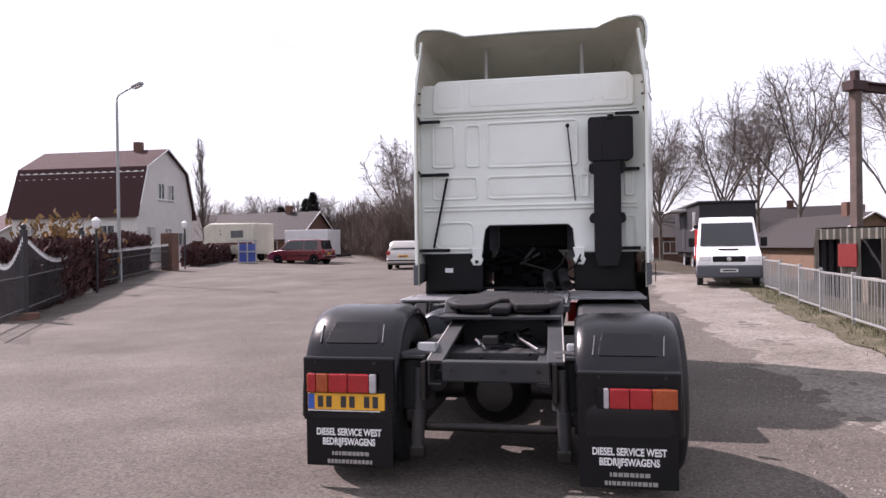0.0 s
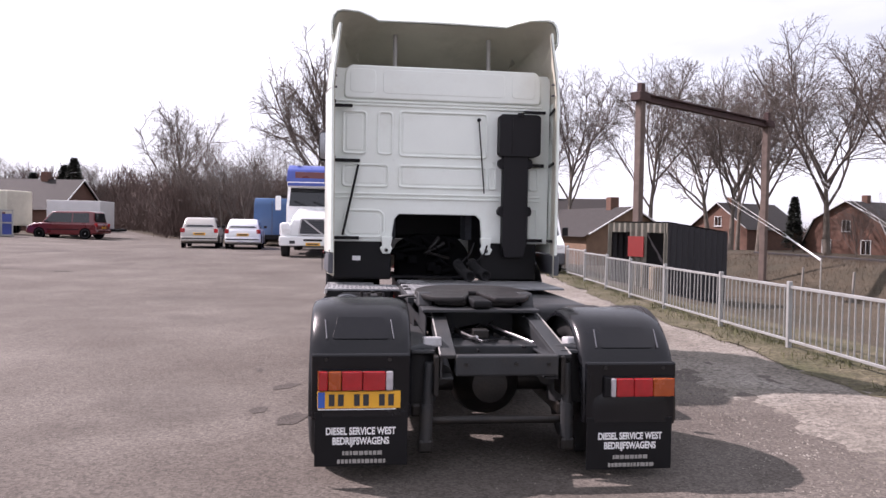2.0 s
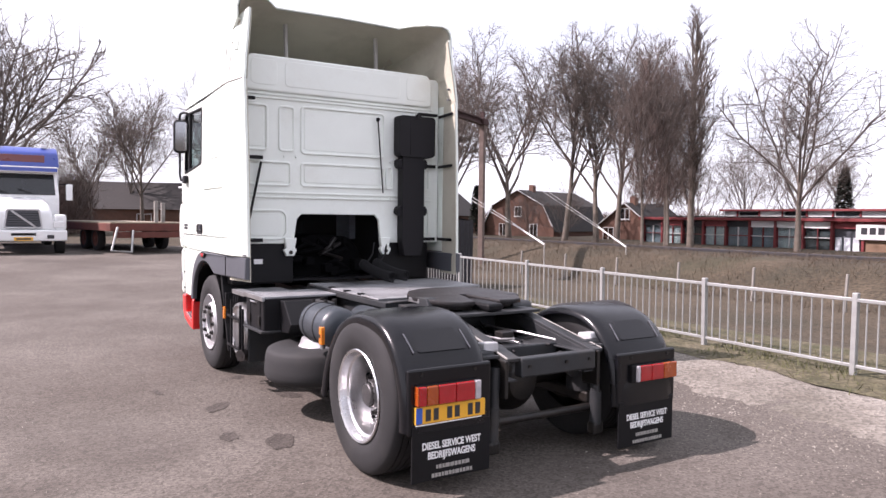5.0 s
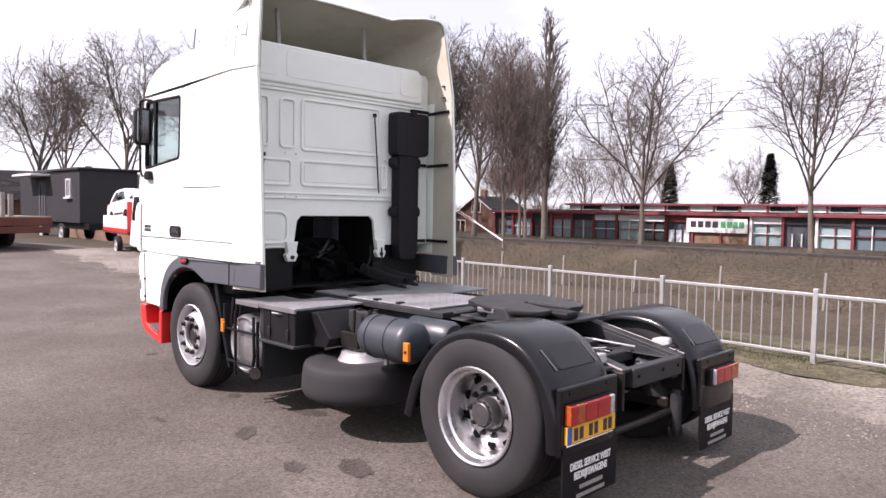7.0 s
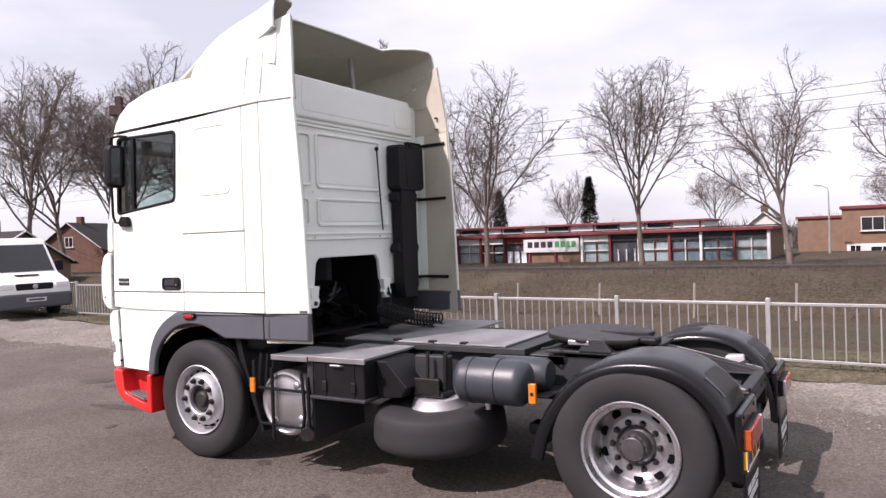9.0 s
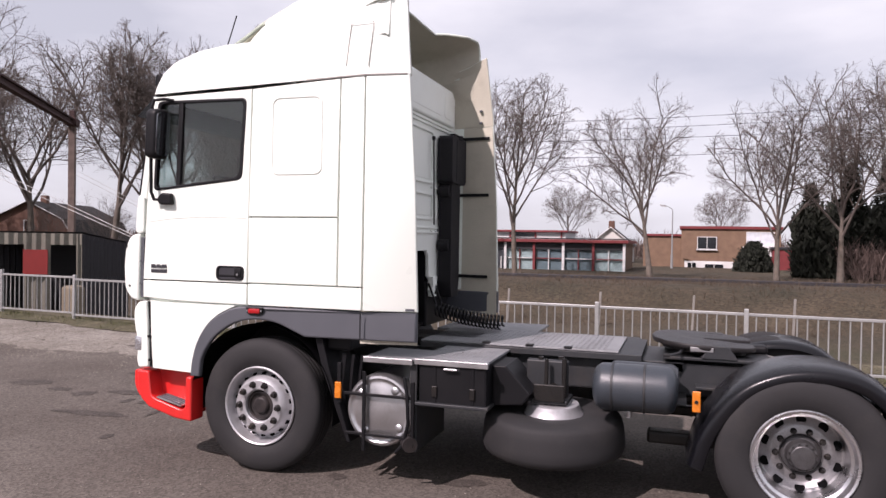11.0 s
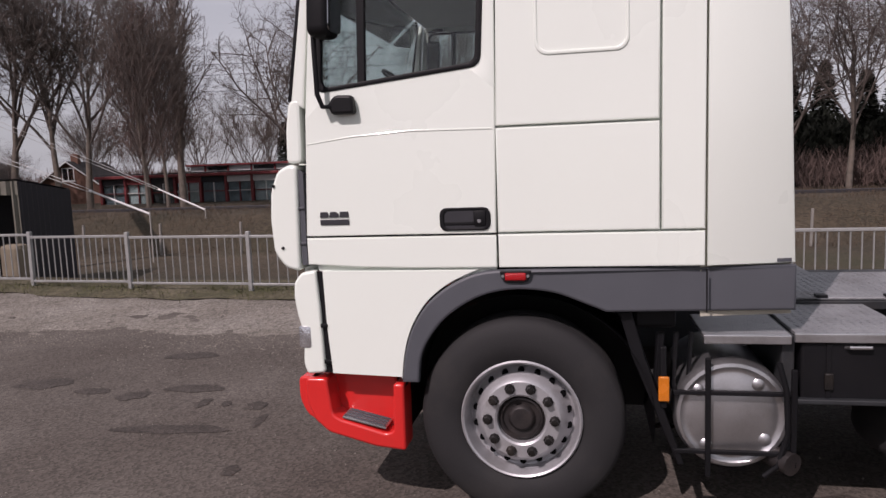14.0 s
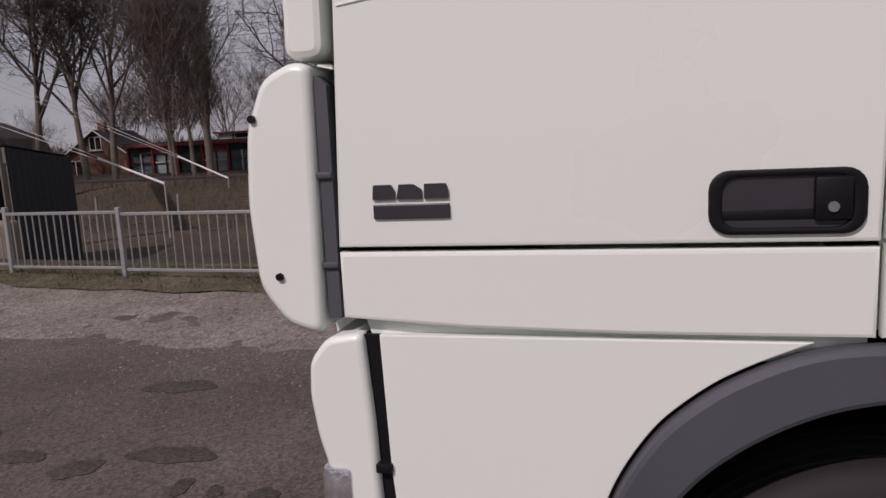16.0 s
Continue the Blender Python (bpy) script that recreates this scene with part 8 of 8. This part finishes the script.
parked_camper()
crate = thing("mesh_crate", "pale wire crate standing on the drive", "crate", at=pose(-20.7, 39.0, lie(-20, 39), 0, 0, 20))
for s in (-0.55, 0.0, 0.55):
    part("crate_bar", box(s - 0.04, s + 0.04, -0.55, -0.47, 0, 1.5), GALV, crate)
for z in (0.05, 0.75, 1.45):
    part("crate_rail", box(-0.6, 0.6, -0.55, -0.47, z, z + 0.08), GALV, crate)
part("crate_panel", box(-0.5, 0.5, -0.4, 0.45, 0.1, 1.3), LORRYBLUE, crate)


# ---- gates of the house ----
def gate_run():
    g = thing("garden_gate", "black wrought-iron gate with pale spear tips", "gate")
    pts = [Vector((-9.6, 5.8)), Vector((-11.5, 9.0)), Vector((-15.0, 15.5)), Vector((-18.9, 26.9))]
    tip_me = bar_me = None
    for n, (a, b) in enumerate(zip(pts, pts[1:])):
        d = b - a
        za, zb = lie(a.x, a.y), lie(b.x, b.y)
        tall = 2.0 if n < 2 else 1.7
        part("gate_post", box(b.x - 0.06, b.x + 0.06, b.y - 0.06, b.y + 0.06, zb - 0.1, zb + tall, 0.01), BLACKIRON, g)
        part("post_foot", box(b.x - 0.22, b.x + 0.22, b.y - 0.22, b.y + 0.22, zb - 0.1, zb + 0.16, 0.03), BRICKRED if n == 0 else CONCRETE, g)
        part("post_knob", lathe([(0, 0.1), (0.06, 0.06), (0.07, 0.0), (0.03, -0.05)], "z", (b.x, b.y, zb + tall + 0.04), seg=12), BLACKIRON, g, smooth=50)
        for h in (0.25, 0.95):
            part("gate_rail", rod((a.x, a.y, za + h), (b.x, b.y, zb + h), 0.022, seg=6), BLACKIRON, g)
        k = int(d.length / 0.16)
        for i in range(1, k):
            p = a + d * (i / k)
            z = za + (zb - za) * i / k
            top = 1.15 + (0.65 * (1 - math.sin(math.pi * i / k)) if n < 2 else 0.05)
            part("gate_bar", rod((p.x, p.y, z + 0.12), (p.x, p.y, z + top), 0.012, seg=5), BLACKIRON, g)
            part("spear_tip", rod((p.x, p.y, z + top), (p.x, p.y, z + top + 0.13), 0.022, None, 0.002, seg=5), WHITEBOARD, g)
    p = pts[3]
    part("end_pillar", box(p.x - 0.3, p.x + 0.3, p.y - 0.3, p.y + 0.3, lie(p.x, p.y) - 0.1, lie(p.x, p.y) + 1.8, 0.02), BRICKRED, g)
    for q in (pts[2], Vector((-19.4, 28.3))):
        z = lie(q.x, q.y)
        o = thing("garden_lantern", "white garden lantern on a black post", "lantern", "garden lanterns", at=pose(q.x + 0.3, q.y + 0.3, z))
        part("post", rod((0, 0, 0), (0, 0, 2.05), 0.04, seg=10), BLACKIRON, o)
        part("lamp_glass", lathe([(0.04, 0), (0.12, 0.06), (0.15, 0.28), (0.05, 0.38), (0, 0.4)], "z", (0, 0, 2.05), seg=8), WHITELENS, o)


gate_run()
blades("garden_shrub", lambda r: ((-17.5 + r.gauss(0, 0.6), 17.5 + r.gauss(0, 0.6), 0.5 + abs(r.gauss(0, 0.8))) for _ in range(2500)), 0.08, 0.25, 0.12, 0.5, paint("golden_brown_leaves", (0.20, 0.115, 0.04), 0.9, vary=0.3, scale=2, fine=10, bump=0.0), "golden-brown garden shrub behind the gate", "shrub", 13, leaf=True)

# ---- marks on the asphalt ----
OIL = ground_mix("dark_oil_stain", ((0.040, 0.0335, 0.0285), (0.056, 0.047, 0.041), (0.074, 0.063, 0.055)), 2.2, 0.8, 0.004, 60)


def stain(x, y, rx, ry, turn, seed):
    rng = random.Random(seed)
    bm = bmesh.new()
    n = 30
    p, q = rng.uniform(0, 6), rng.uniform(0, 6)
    turns = [math.tau * i / n for i in range(n)]
    reach = [1 + 0.16 * math.sin(2 * a + p) + 0.10 * math.sin(5 * a + q) for a in turns]
    pts = [bm.verts.new((rx * math.cos(a) * k, ry * math.sin(a) * k, 0)) for a, k in zip(turns, reach)]
    bm.faces.new(pts)
    o = tagged(part("oil_stain", bm, OIL), "dark oil stain on the asphalt", "stain", "oil stains", kind="structure")
    o.matrix_world = pose(x, y, lie(x, y) + 0.004, 0, 0, turn)


STAINS = ((0.74, 8.2, 0.27, 0.14, -86), (0.58, 7.6, 0.14, 0.09, -85), (0.49, 7.16, 0.12, 0.12, -85), (0.72, 6.73, 0.23, 0.12, -86), (0.37, 6.46, 0.06, 0.1, -85), (0.37, 6.26, 0.04, 0.07, -85), (0.35, 5.99, 0.07, 0.11, -85), (0.03, 5.82, 0.04, 0.12, -85), (-0.82, 5.61, 0.06, 0.07, -84), (1.74, 7.35, 0.24, 0.14, -87), (-0.2, 6.4, 0.38, 0.1, -85), (-1.06, 3.19, 0.07, 0.07, -77), (-0.85, 2.24, 0.15, 0.09, -77),
          (-1.55, 2.1, 0.16, 0.08, 60), (-1.7, 1.2, 0.13, 0.06, 80), (-1.9, 2.9, 0.1, 0.04, 95), (-1.4, 0.9, 0.22, 0.09, 70))
for k, (x, y, rx, ry, turn) in enumerate(STAINS):
    stain(x, y, rx, ry, turn, k + 70)
